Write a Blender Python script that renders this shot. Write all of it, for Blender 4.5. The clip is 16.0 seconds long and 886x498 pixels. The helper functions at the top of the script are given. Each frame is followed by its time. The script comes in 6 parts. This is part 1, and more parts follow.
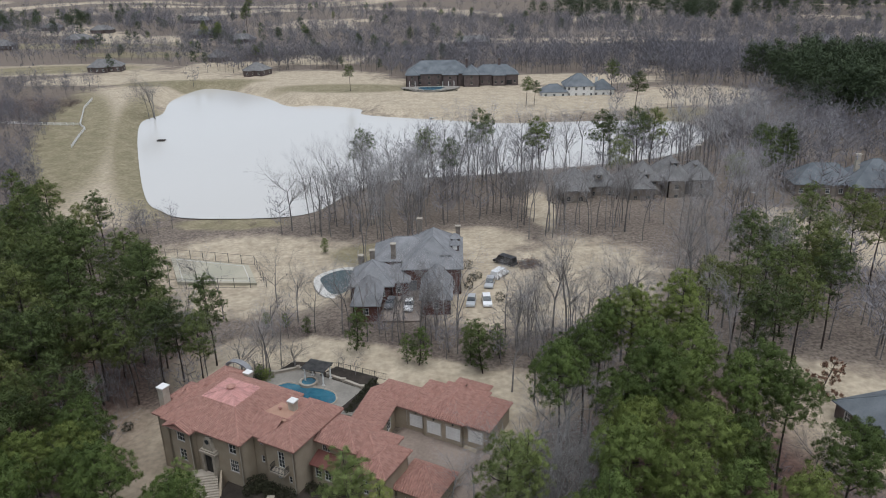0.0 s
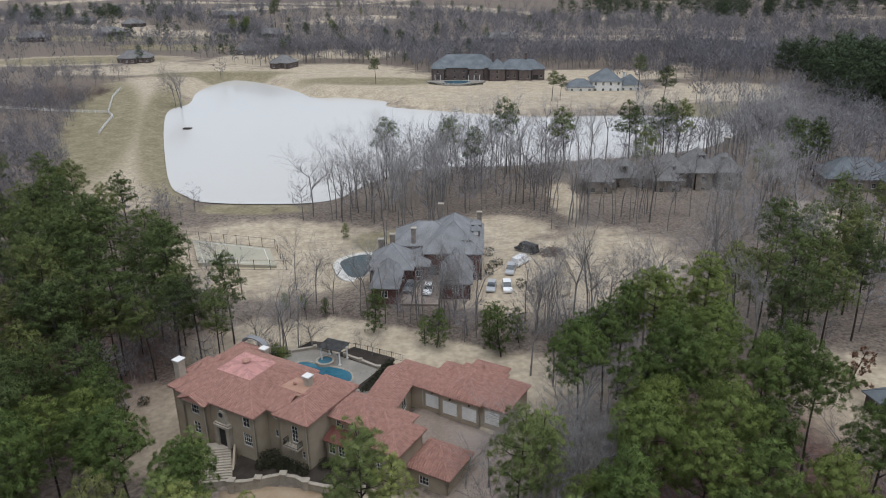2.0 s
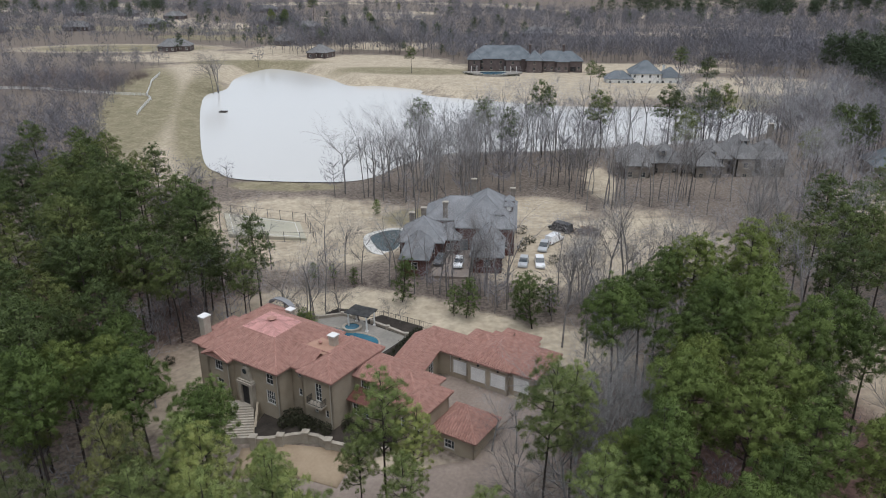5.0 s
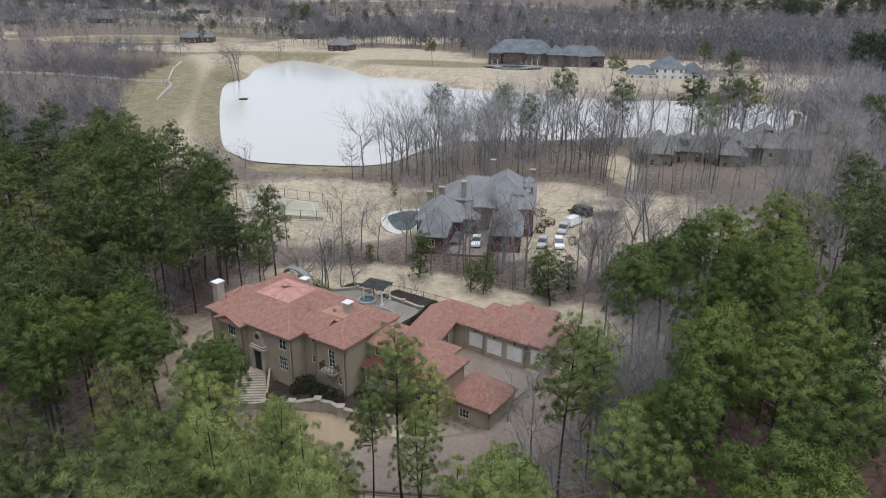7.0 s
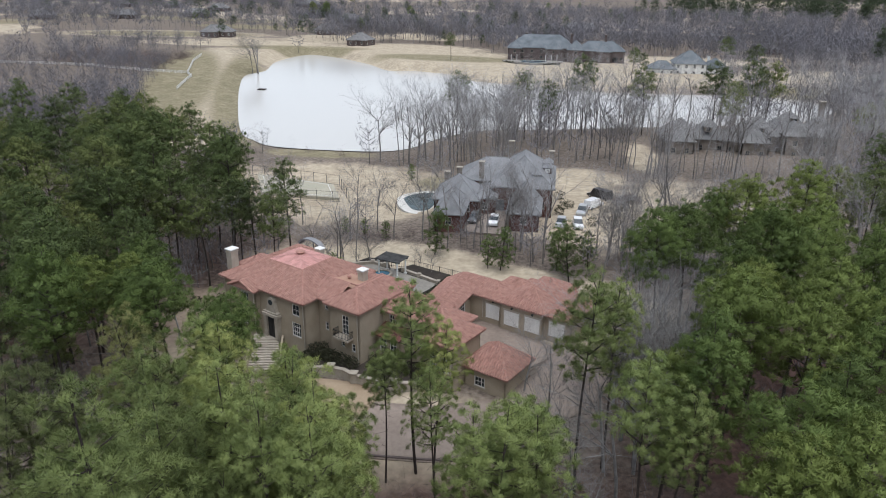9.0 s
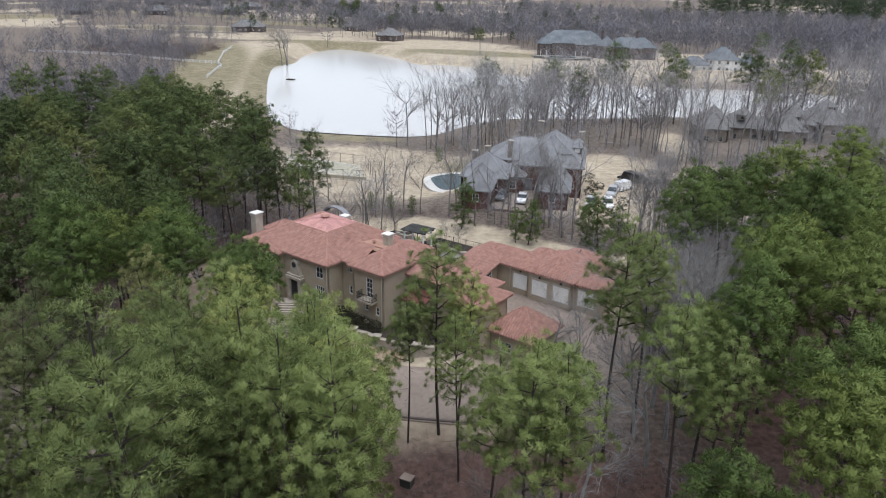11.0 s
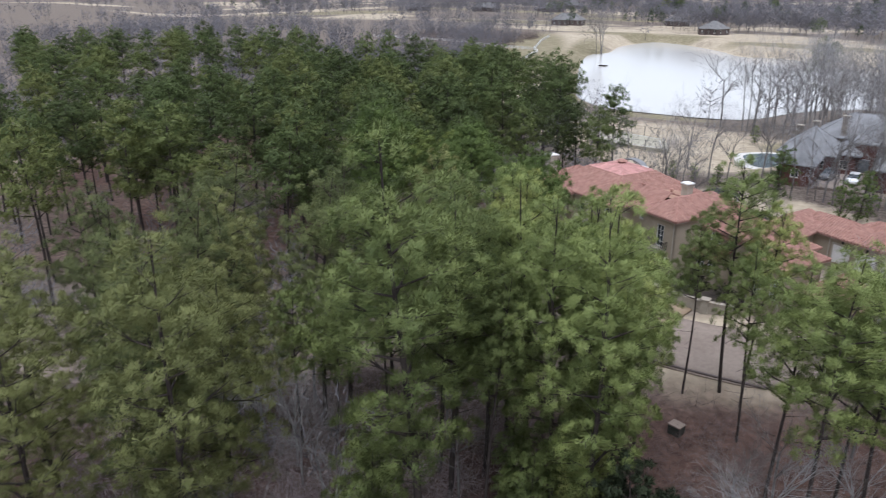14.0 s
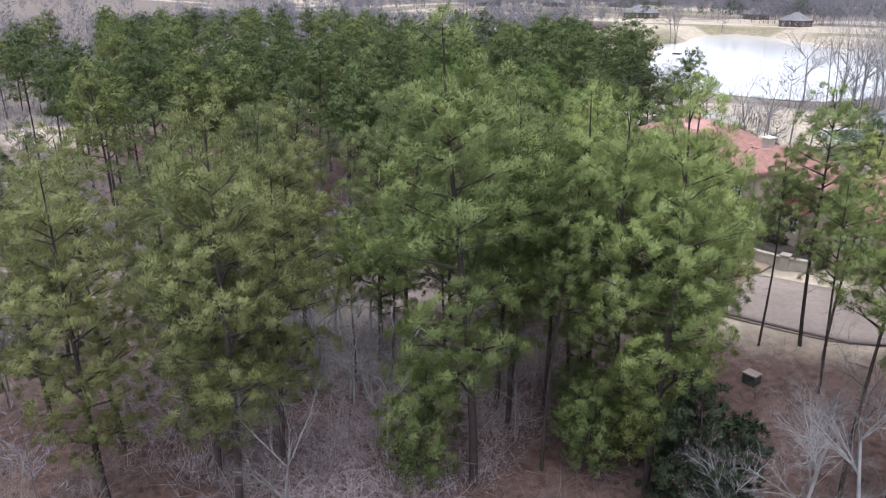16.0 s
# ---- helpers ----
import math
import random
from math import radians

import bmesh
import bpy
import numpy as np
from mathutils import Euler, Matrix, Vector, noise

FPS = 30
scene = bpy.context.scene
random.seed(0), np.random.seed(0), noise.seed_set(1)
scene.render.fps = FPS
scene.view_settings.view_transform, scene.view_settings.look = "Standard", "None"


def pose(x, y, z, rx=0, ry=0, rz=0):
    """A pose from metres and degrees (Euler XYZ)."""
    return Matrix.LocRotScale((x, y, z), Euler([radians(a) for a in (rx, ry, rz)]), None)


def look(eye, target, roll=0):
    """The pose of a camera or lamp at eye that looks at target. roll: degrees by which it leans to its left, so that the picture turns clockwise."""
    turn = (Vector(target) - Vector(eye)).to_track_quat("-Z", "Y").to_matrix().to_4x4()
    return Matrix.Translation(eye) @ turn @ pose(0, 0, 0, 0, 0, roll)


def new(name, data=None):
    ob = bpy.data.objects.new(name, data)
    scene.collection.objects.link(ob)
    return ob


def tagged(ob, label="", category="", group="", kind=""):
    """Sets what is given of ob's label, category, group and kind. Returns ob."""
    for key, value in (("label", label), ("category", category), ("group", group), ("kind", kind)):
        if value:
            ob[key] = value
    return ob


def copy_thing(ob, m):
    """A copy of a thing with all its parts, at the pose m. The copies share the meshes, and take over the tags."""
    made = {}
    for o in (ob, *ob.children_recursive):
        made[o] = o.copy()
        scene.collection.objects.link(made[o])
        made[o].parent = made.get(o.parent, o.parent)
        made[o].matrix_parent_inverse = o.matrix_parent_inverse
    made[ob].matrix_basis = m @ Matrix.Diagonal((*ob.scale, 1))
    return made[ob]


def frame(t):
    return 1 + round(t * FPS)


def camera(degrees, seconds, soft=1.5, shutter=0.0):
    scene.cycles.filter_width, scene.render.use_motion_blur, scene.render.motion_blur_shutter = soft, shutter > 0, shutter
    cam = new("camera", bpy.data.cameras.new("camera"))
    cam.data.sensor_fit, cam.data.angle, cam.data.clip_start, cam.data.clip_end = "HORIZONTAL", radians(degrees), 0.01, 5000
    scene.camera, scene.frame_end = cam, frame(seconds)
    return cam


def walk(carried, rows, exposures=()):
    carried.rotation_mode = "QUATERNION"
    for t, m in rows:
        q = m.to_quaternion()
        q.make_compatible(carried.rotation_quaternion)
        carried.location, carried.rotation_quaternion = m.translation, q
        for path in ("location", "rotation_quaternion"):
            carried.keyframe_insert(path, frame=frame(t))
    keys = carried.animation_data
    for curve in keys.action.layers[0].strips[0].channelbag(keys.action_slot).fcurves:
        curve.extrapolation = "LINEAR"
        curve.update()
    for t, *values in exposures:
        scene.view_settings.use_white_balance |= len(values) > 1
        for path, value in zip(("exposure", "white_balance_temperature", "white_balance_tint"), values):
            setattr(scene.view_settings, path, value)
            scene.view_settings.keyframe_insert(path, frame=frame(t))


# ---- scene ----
cam = camera(61.7, 16.0, soft=1.0, shutter=0.5)
PATH = [
    (0, (0.506, -0.164, 66.48), (0.464, 1.694, 65.74), -1.1),
    (0.5, (0.619, 0.012, 65.381), (0.561, 1.87, 64.643), -1.0),
    (1, (0.748, -0.036, 64.578), (0.674, 1.822, 63.84), -0.9),
    (1.5, (0.825, 0.109, 63.628), (0.737, 1.966, 62.891), -0.8),
    (2, (1.037, 0.144, 62.74), (0.932, 2.0, 62.003), -0.7),
    (2.5, (1.178, 0.307, 61.732), (1.058, 2.163, 60.996), -0.7),
    (3, (1.2, 0.365, 60.728), (1.065, 2.22, 59.992), -0.6),
    (3.5, (1.111, 0.552, 59.548), (0.963, 2.406, 58.814), -0.5),
    (4, (1.098, 0.596, 58.416), (0.934, 2.45, 57.684), -0.4),
    (6.5, (0.953, 0.867, 52.523), (0.729, 2.717, 51.796), 0.2),
    (7, (0.92, 0.893, 51.116), (0.684, 2.743, 50.392), 0.4),
    (7.5, (0.923, 0.934, 49.84), (0.676, 2.783, 49.12), 0.5),
    (8, (0.941, 0.847, 48.505), (0.68, 2.696, 47.787), 0.5),
    (10.5, (0.704, 1.062, 41.776), (0.385, 2.906, 41.072), 1.0),
    (11, (0.669, 1.071, 40.263), (0.322, 2.912, 39.562), 1.0),
    (11.5, (0.66, 1.084, 38.864), (0.248, 2.913, 38.166), 0.9),
    (12, (0.735, 1.151, 37.316), (0.167, 2.937, 36.619), 0.7),
    (12.5, (0.834, 1.073, 35.942), (0.134, 2.812, 35.247), 0.5),
    (13, (1.057, 1.001, 34.44), (0.221, 2.68, 33.747), 0.3),
    (13.5, (1.054, 1.009, 33.129), (0.109, 2.63, 32.437), 0.2),
    (14, (1.141, 1.122, 31.593), (0.083, 2.673, 30.903), 0.0),
    (14.5, (1.19, 1.159, 30.208), (0.084, 2.675, 29.517), 0.0),
    (15, (1.177, 1.154, 28.596), (0.039, 2.646, 27.905), -0.0),
    (15.5, (1.171, 1.231, 27.07), (0.006, 2.703, 26.381), -0.1),
    (16, (1.165, 1.32, 25.211), (-0.03, 2.771, 24.527), -0.1),
]
walk(cam, [(t, look(eye, target, roll)) for t, eye, target, roll in PATH],
     exposures=[(0, 0.08, 6100, 9), (4, 0.14, 6100, 9), (7, 0.26, 6100, 9), (10.5, 0.45, 6050, 10), (12.5, 0.5, 5980, 11), (14.5, 0.66, 5900, 13), (16, 1.06, 5860, 15)])

# ---- world and light: a bright overcast noon ----
world = bpy.data.worlds.new("overcast_sky")
scene.world = world
world.use_nodes = True
wn, wl = world.node_tree.nodes, world.node_tree.links
sky = wn.new("ShaderNodeTexSky")
sky.sky_type = "NISHITA"
sky.sun_disc = False
sky.sun_elevation, sky.sun_rotation = radians(76), radians(150)
sky.air_density, sky.dust_density, sky.ozone_density = 1.0, 1.5, 1.5
grey = wn.new("ShaderNodeHueSaturation")
grey.inputs["Saturation"].default_value = 0.3
wl.new(sky.outputs["Color"], grey.inputs["Color"])
wl.new(grey.outputs["Color"], wn["Background"].inputs["Color"])
wn["Background"].inputs["Strength"].default_value = 0.15
sun_data = bpy.data.lights.new("sun", "SUN")
sun_data.energy, sun_data.angle, sun_data.color = 1.5, radians(60), (1.0, 0.98, 0.95)
sun = new("sun", sun_data)
sun.matrix_world = look((0, 0, 200), (-17, 29, 67))


# ---- materials ----
def material(name, colors, scale=1.0, fine=12.0, rough=0.85, bump=0.3, depth=0.02, metal=0.0, island=0.0, per_object=0.0,
             spec=0.3, space="Object"):
    """Two noise scales between two or three colours, with a bump; island and per_object vary the value piece by piece."""
    m = bpy.data.materials.new(name)
    m.use_nodes = True
    n, l = m.node_tree.nodes, m.node_tree.links
    b = n["Principled BSDF"]
    b.inputs["Roughness"].default_value, b.inputs["Metallic"].default_value = rough, metal
    b.inputs["Specular IOR Level"].default_value = spec
    co = n.new("ShaderNodeTexCoord")
    big, small = n.new("ShaderNodeTexNoise"), n.new("ShaderNodeTexNoise")
    big.inputs["Scale"].default_value, small.inputs["Scale"].default_value = scale, fine
    big.inputs["Detail"].default_value, small.inputs["Detail"].default_value = 5, 4
    for t in (big, small):
        l.new(co.outputs[space], t.inputs["Vector"])
    mix = n.new("ShaderNodeMath")
    mix.operation = "MULTIPLY_ADD"
    l.new(small.outputs["Fac"], mix.inputs[0])
    mix.inputs[1].default_value = 0.45
    half = n.new("ShaderNodeMath")
    half.operation = "MULTIPLY_ADD"
    l.new(big.outputs["Fac"], half.inputs[0])
    half.inputs[1].default_value, half.inputs[2].default_value = 1.0, -0.22
    l.new(half.outputs[0], mix.inputs[2])
    ramp = n.new("ShaderNodeValToRGB")
    stops = ramp.color_ramp.elements
    stops[0].position, stops[1].position = 0.28, 0.72
    stops[0].color, stops[1].color = (*colors[0], 1), (*colors[-1], 1)
    if len(colors) == 3:
        e = stops.new(0.5)
        e.color = (*colors[1], 1)
    l.new(mix.outputs[0], ramp.inputs["Fac"])
    out = ramp.outputs["Color"]
    for amount, node, socket in ((island, "ShaderNodeNewGeometry", "Random Per Island"), (per_object, "ShaderNodeObjectInfo", "Random")):
        if amount:
            g, r, v = n.new(node), n.new("ShaderNodeMapRange"), n.new("ShaderNodeHueSaturation")
            r.inputs["To Min"].default_value, r.inputs["To Max"].default_value = 1 - amount, 1 + amount
            l.new(g.outputs[socket], r.inputs["Value"])
            l.new(r.outputs["Result"], v.inputs["Value"])
            l.new(out, v.inputs["Color"])
            out = v.outputs["Color"]
    l.new(out, b.inputs["Base Color"])
    if bump:
        bp = n.new("ShaderNodeBump")
        bp.inputs["Strength"].default_value, bp.inputs["Distance"].default_value = bump, depth
        l.new(small.outputs["Fac"], bp.inputs["Height"])
        l.new(bp.outputs["Normal"], b.inputs["Normal"])
    return m


def foliage(name, dark, light, warm, island=0.08):
    """Needles: colour drifts over the crown, from tree to tree and from tuft to tuft."""
    m = material(name, (dark, light), scale=0.35, fine=3.0, rough=0.6, bump=0, island=island, per_object=0.32, spec=0.25)
    n, l = m.node_tree.nodes, m.node_tree.links
    b = n["Principled BSDF"]
    old = b.inputs["Base Color"].links[0].from_socket
    mixer, info, rr = n.new("ShaderNodeMix"), n.new("ShaderNodeObjectInfo"), n.new("ShaderNodeMapRange")
    mixer.data_type = "RGBA"
    rr.inputs["From Min"].default_value, rr.inputs["From Max"].default_value = 0.55, 1.0
    rr.inputs["To Max"].default_value = 0.6
    l.new(info.outputs["Random"], rr.inputs["Value"])
    l.new(rr.outputs["Result"], mixer.inputs[0])
    l.new(old, mixer.inputs[6])
    mixer.inputs[7].default_value = (*warm, 1)
    l.new(mixer.outputs[2], b.inputs["Base Color"])
    thin, both = n.new("ShaderNodeBsdfTranslucent"), n.new("ShaderNodeMixShader")
    l.new(mixer.outputs[2], thin.inputs["Color"])
    both.inputs[0].default_value = 0.2
    l.new(b.outputs[0], both.inputs[1])
    l.new(thin.outputs[0], both.inputs[2])
    l.new(both.outputs[0], n["Material Output"].inputs["Surface"])
    return m


def tile_roof(name, colors):
    """Clay barrel tile: rows run down the slope, courses follow the height, and every tile differs a little."""
    m = material(name, colors, scale=1.6, fine=6.0, rough=0.8, bump=0, spec=0.3)
    n, l = m.node_tree.nodes, m.node_tree.links
    b = n["Principled BSDF"]
    co, sep, row = n.new("ShaderNodeTexCoord"), n.new("ShaderNodeSeparateXYZ"), n.new("ShaderNodeAttribute")
    row.attribute_name = "row"
    l.new(co.outputs["Object"], sep.inputs[0])

    def math_node(op, a, value):
        t = n.new("ShaderNodeMath")
        t.operation = op
        l.new(a, t.inputs[0])
        t.inputs[1].default_value = value
        return t.outputs[0]

    course = math_node("FLOOR", math_node("DIVIDE", sep.outputs["Z"], 0.19), 0)
    tile = math_node("FLOOR", math_node("ADD", row.outputs["Fac"], 0.5), 0)
    cell, white = n.new("ShaderNodeCombineXYZ"), n.new("ShaderNodeTexWhiteNoise")
    l.new(tile, cell.inputs[0])
    l.new(course, cell.inputs[1])
    l.new(cell.outputs[0], white.inputs["Vector"])
    r, v = n.new("ShaderNodeMapRange"), n.new("ShaderNodeHueSaturation")
    r.inputs["To Min"].default_value, r.inputs["To Max"].default_value = 0.86, 1.12
    l.new(white.outputs["Value"], r.inputs["Value"])
    l.new(r.outputs["Result"], v.inputs["Value"])
    l.new(b.inputs["Base Color"].links[0].from_socket, v.inputs["Color"])
    l.new(v.outputs["Color"], b.inputs["Base Color"])
    lap = math_node("MULTIPLY", math_node("FRACT", math_node("DIVIDE", sep.outputs["Z"], 0.19), 0), -0.5)
    barrel = math_node("PINGPONG", row.outputs["Fac"], 0.5)
    add = n.new("ShaderNodeMath")
    l.new(lap, add.inputs[0])
    l.new(barrel, add.inputs[1])
    bp = n.new("ShaderNodeBump")
    bp.inputs["Strength"].default_value, bp.inputs["Distance"].default_value = 1.0, 0.24
    l.new(add.outputs[0], bp.inputs["Height"])
    l.new(bp.outputs["Normal"], b.inputs["Normal"])
    return m


STUCCO = material("tan_stucco", ((0.315, 0.262, 0.195), (0.4, 0.338, 0.255)), 0.5, 9, 0.9, 0.3)
TRIM = material("cream_trim", ((0.36, 0.32, 0.26), (0.46, 0.42, 0.35)), 1, 14, 0.7, 0.1)
STONE_WHITE = material("pale_limestone", ((0.3, 0.265, 0.215), (0.42, 0.375, 0.31)), 1.2, 10, 0.8, 0.3)
TILE = tile_roof("terracotta_tile", ((0.33, 0.178, 0.142), (0.365, 0.205, 0.165), (0.405, 0.236, 0.192)))
# Lit copy of the tile: the flatter cap's caught light is in the colour.
TILE_LIT = tile_roof("lit_terracotta_tile", ((0.5, 0.27, 0.24), (0.6, 0.34, 0.31)))
RIDGE = material("terracotta_ridge", ((0.3, 0.15, 0.12), (0.44, 0.25, 0.2)), 1.5, 12, 0.85, 0.2)
MEMBRANE = material("tan_roof_membrane", ((0.34, 0.2, 0.14), (0.42, 0.26, 0.19)), 0.7, 8, 0.9, 0.2)
RED_METAL = material("dark_red_metal", ((0.12, 0.045, 0.038), (0.17, 0.07, 0.058)), 1, 9, 0.5, 0.1)
WHITE = material("white_paint", ((0.66, 0.65, 0.62), (0.78, 0.77, 0.74)), 0.8, 10, 0.55, 0.05)
GLASS = material("dark_window_glass", ((0.02, 0.025, 0.03), (0.05, 0.06, 0.065)), 0.6, 4, 0.08, 0, spec=0.6)
IRON = material("black_iron", ((0.015, 0.015, 0.016), (0.035, 0.035, 0.035)), 2, 12, 0.5, 0.1)
WEATHERED = material("weathered_grey_timber", ((0.05, 0.05, 0.05), (0.12, 0.118, 0.115)), 1, 10, 0.9, 0.3)
CONCRETE = material("worn_concrete", ((0.2, 0.158, 0.13), (0.265, 0.213, 0.178), (0.33, 0.27, 0.225)), 0.12, 2.2, 0.9, 0.2, space="Object")
TAN_CONCRETE = material("tan_concrete", ((0.3, 0.225, 0.15), (0.4, 0.31, 0.215)), 0.25, 3, 0.9, 0.15)
PAVER = material("pale_stone_paving", ((0.2, 0.185, 0.16), (0.31, 0.285, 0.25)), 0.3, 3, 0.85, 0.2)
MULCH = material("dark_mulch", ((0.02, 0.017, 0.014), (0.055, 0.044, 0.035)), 0.6, 8, 0.95, 0.6, 0.05)
POOL = material("blue_pool_water", ((0.02, 0.085, 0.13), (0.05, 0.16, 0.22)), 0.4, 3, 0.08, 0.1, spec=0.5)
WINTER_POOL = material("dark_winter_pool_water", ((0.05, 0.075, 0.08), (0.09, 0.12, 0.125)), 0.4, 3, 0.1, 0.1, spec=0.5)
PALE_STONE = material("white_pool_coping", ((0.5, 0.48, 0.44), (0.64, 0.62, 0.58)), 0.4, 4, 0.8, 0.2)
SLATE = material("grey_slate_shingle", ((0.165, 0.168, 0.175), (0.215, 0.217, 0.223), (0.27, 0.272, 0.28)), 0.45, 6, 0.8, 0.5, 0.05)
SHINGLE_BROWN = material("weathered_grey_shingle", ((0.14, 0.137, 0.135), (0.225, 0.22, 0.215)), 0.4, 5, 0.9, 0.4, 0.05)
SLATE_BLUE = material("blue_grey_shingle", ((0.1, 0.113, 0.125), (0.175, 0.192, 0.205)), 0.3, 5, 0.8, 0.4, 0.05)
BRICK = material("red_brown_brick", ((0.095, 0.04, 0.033), (0.155, 0.075, 0.06)), 0.7, 9, 0.9, 0.4)
BRICK_DARK = material("dark_brown_brick", ((0.09, 0.07, 0.066), (0.15, 0.12, 0.112)), 0.5, 7, 0.9, 0.4)
FIELDSTONE = material("grey_fieldstone", ((0.15, 0.13, 0.11), (0.29, 0.25, 0.21)), 0.8, 5, 0.9, 0.6)
BARK = material("pine_bark", ((0.028, 0.022, 0.02), (0.07, 0.055, 0.048)), 1.2, 9, 0.95, 0.6, 0.03, per_object=0.15)
BARK_GREY = material("grey_bark", ((0.115, 0.104, 0.098), (0.25, 0.234, 0.222)), 0.8, 6, 0.95, 0.3, 0.03, per_object=0.25)
# Bare grey twigs with some distance haze mixed into the colour.
TWIG_HAZED = material("hazed_bare_twigs", ((0.172, 0.164, 0.174), (0.285, 0.274, 0.288)), 0.02, 0.3, 0.95, 0, island=0.12)
TWIG_NEAR = material("pale_bare_twigs", ((0.25, 0.24, 0.24), (0.42, 0.405, 0.405)), 0.3, 2, 0.95, 0, island=0.2, per_object=0.2)
BARK_PALE = material("pale_grey_bark", ((0.19, 0.182, 0.178), (0.37, 0.358, 0.35)), 0.8, 6, 0.9, 0.3, 0.03, per_object=0.15)
# Grey-lavender woods; the bluish haze of distance is part of this colour.
WOOD_HAZED = material("hazed_wood_mass", ((0.128, 0.123, 0.136), (0.21, 0.202, 0.22)), 0.015, 0.3, 0.95, 0, island=0.1)
TRUNK_FAR = material("far_trunks", ((0.11, 0.099, 0.096), (0.2, 0.184, 0.178)), 0.05, 0.5, 0.95, 0, island=0.3)
BRUSH = material("brown_brush", ((0.1, 0.077, 0.072), (0.21, 0.167, 0.158)), 0.1, 1.0, 0.95, 0, island=0.3)
BRUSH_PALE = material("mauve_grey_brush", ((0.26, 0.212, 0.208), (0.45, 0.385, 0.378)), 0.1, 1.0, 0.95, 0, island=0.3)
NEEDLES = foliage("pine_needles", (0.072, 0.11, 0.029), (0.185, 0.248, 0.067), (0.22, 0.245, 0.064))
# Paler copy of the needles, lifted to offset the near stand's self-shadowing.
NEEDLES_LIT = foliage("lit_pine_needles", (0.13, 0.176, 0.057), (0.34, 0.4, 0.136), (0.4, 0.397, 0.124))
# Olive needles, taken darker to hold the shade on the left crowns.
NEEDLES_OLIVE_SHADE = foliage("shaded_olive_pine_needles", (0.086, 0.108, 0.042), (0.21, 0.236, 0.088), (0.255, 0.248, 0.088))
# Darker copy of the needles, standing in for shade over the far stands.
NEEDLES_SHADED = foliage("shaded_pine_needles", (0.06, 0.087, 0.03), (0.15, 0.192, 0.062), (0.19, 0.195, 0.06))
NEEDLES_FAR = foliage("far_pine_needles", (0.03, 0.052, 0.028), (0.06, 0.09, 0.042), (0.065, 0.08, 0.04))
CEDAR = foliage("cedar_needles", (0.025, 0.038, 0.02), (0.05, 0.068, 0.032), (0.055, 0.06, 0.03))
SHRUB = material("brown_evergreen_shrub", ((0.02, 0.022, 0.012), (0.05, 0.05, 0.026)), 0.8, 6, 0.9, 0, island=0.3)
RUSSET = material("russet_dry_leaves", ((0.13, 0.07, 0.045), (0.24, 0.14, 0.095)), 0.8, 6, 0.9, 0, island=0.3)
RUBBER = material("black_rubber", ((0.012, 0.012, 0.012), (0.025, 0.025, 0.025)), 3, 20, 0.8, 0)
CAR_WHITE = material("white_car_paint", ((0.72, 0.72, 0.72), (0.8, 0.8, 0.8)), 0.5, 3, 0.25, 0, spec=0.5)
CAR_SILVER = material("silver_car_paint", ((0.36, 0.37, 0.38), (0.44, 0.45, 0.46)), 0.5, 3, 0.3, 0, spec=0.5)
CAR_GREY = material("grey_car_paint", ((0.1, 0.105, 0.11), (0.14, 0.145, 0.15)), 0.5, 3, 0.25, 0, spec=0.5)
CAR_BLACK = material("black_car_paint", ((0.01, 0.01, 0.011), (0.02, 0.02, 0.022)), 0.5, 3, 0.3, 0, spec=0.5)
STEEL = material("brushed_steel", ((0.4, 0.4, 0.4), (0.5, 0.5, 0.5)), 1, 10, 0.4, 0, metal=0.8)
LAMP = material("lamp_lens", ((0.6, 0.6, 0.58), (0.7, 0.7, 0.68)), 1, 8, 0.2, 0)
GREEN_BOX = material("green_enamel", ((0.03, 0.04, 0.035), (0.05, 0.06, 0.05)), 1, 9, 0.5, 0.1)
COURT = material("faded_court_surface", ((0.33, 0.325, 0.25), (0.45, 0.405, 0.32)), 0.08, 2, 0.9, 0.1)


def water_material():
    m = bpy.data.materials.new("sky_paled_muddy_water")
    m.use_nodes = True
    n, l = m.node_tree.nodes, m.node_tree.links
    b = n["Principled BSDF"]
    # Muddy base, paled so that it carries some of the sky's reflection.
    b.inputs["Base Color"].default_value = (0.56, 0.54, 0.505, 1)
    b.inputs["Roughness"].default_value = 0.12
    b.inputs["IOR"].default_value = 1.33
    b.inputs["Specular IOR Level"].default_value = 0.5
    co, noise_a, bp = n.new("ShaderNodeTexCoord"), n.new("ShaderNodeTexNoise"), n.new("ShaderNodeBump")
    noise_a.inputs["Scale"].default_value, noise_a.inputs["Detail"].default_value = 0.6, 4
    l.new(co.outputs["Object"], noise_a.inputs["Vector"])
    bp.inputs["Strength"].default_value, bp.inputs["Distance"].default_value = 0.12, 0.1
    l.new(noise_a.outputs["Fac"], bp.inputs["Height"])
    l.new(bp.outputs["Normal"], b.inputs["Normal"])
    return m


WATER = water_material()


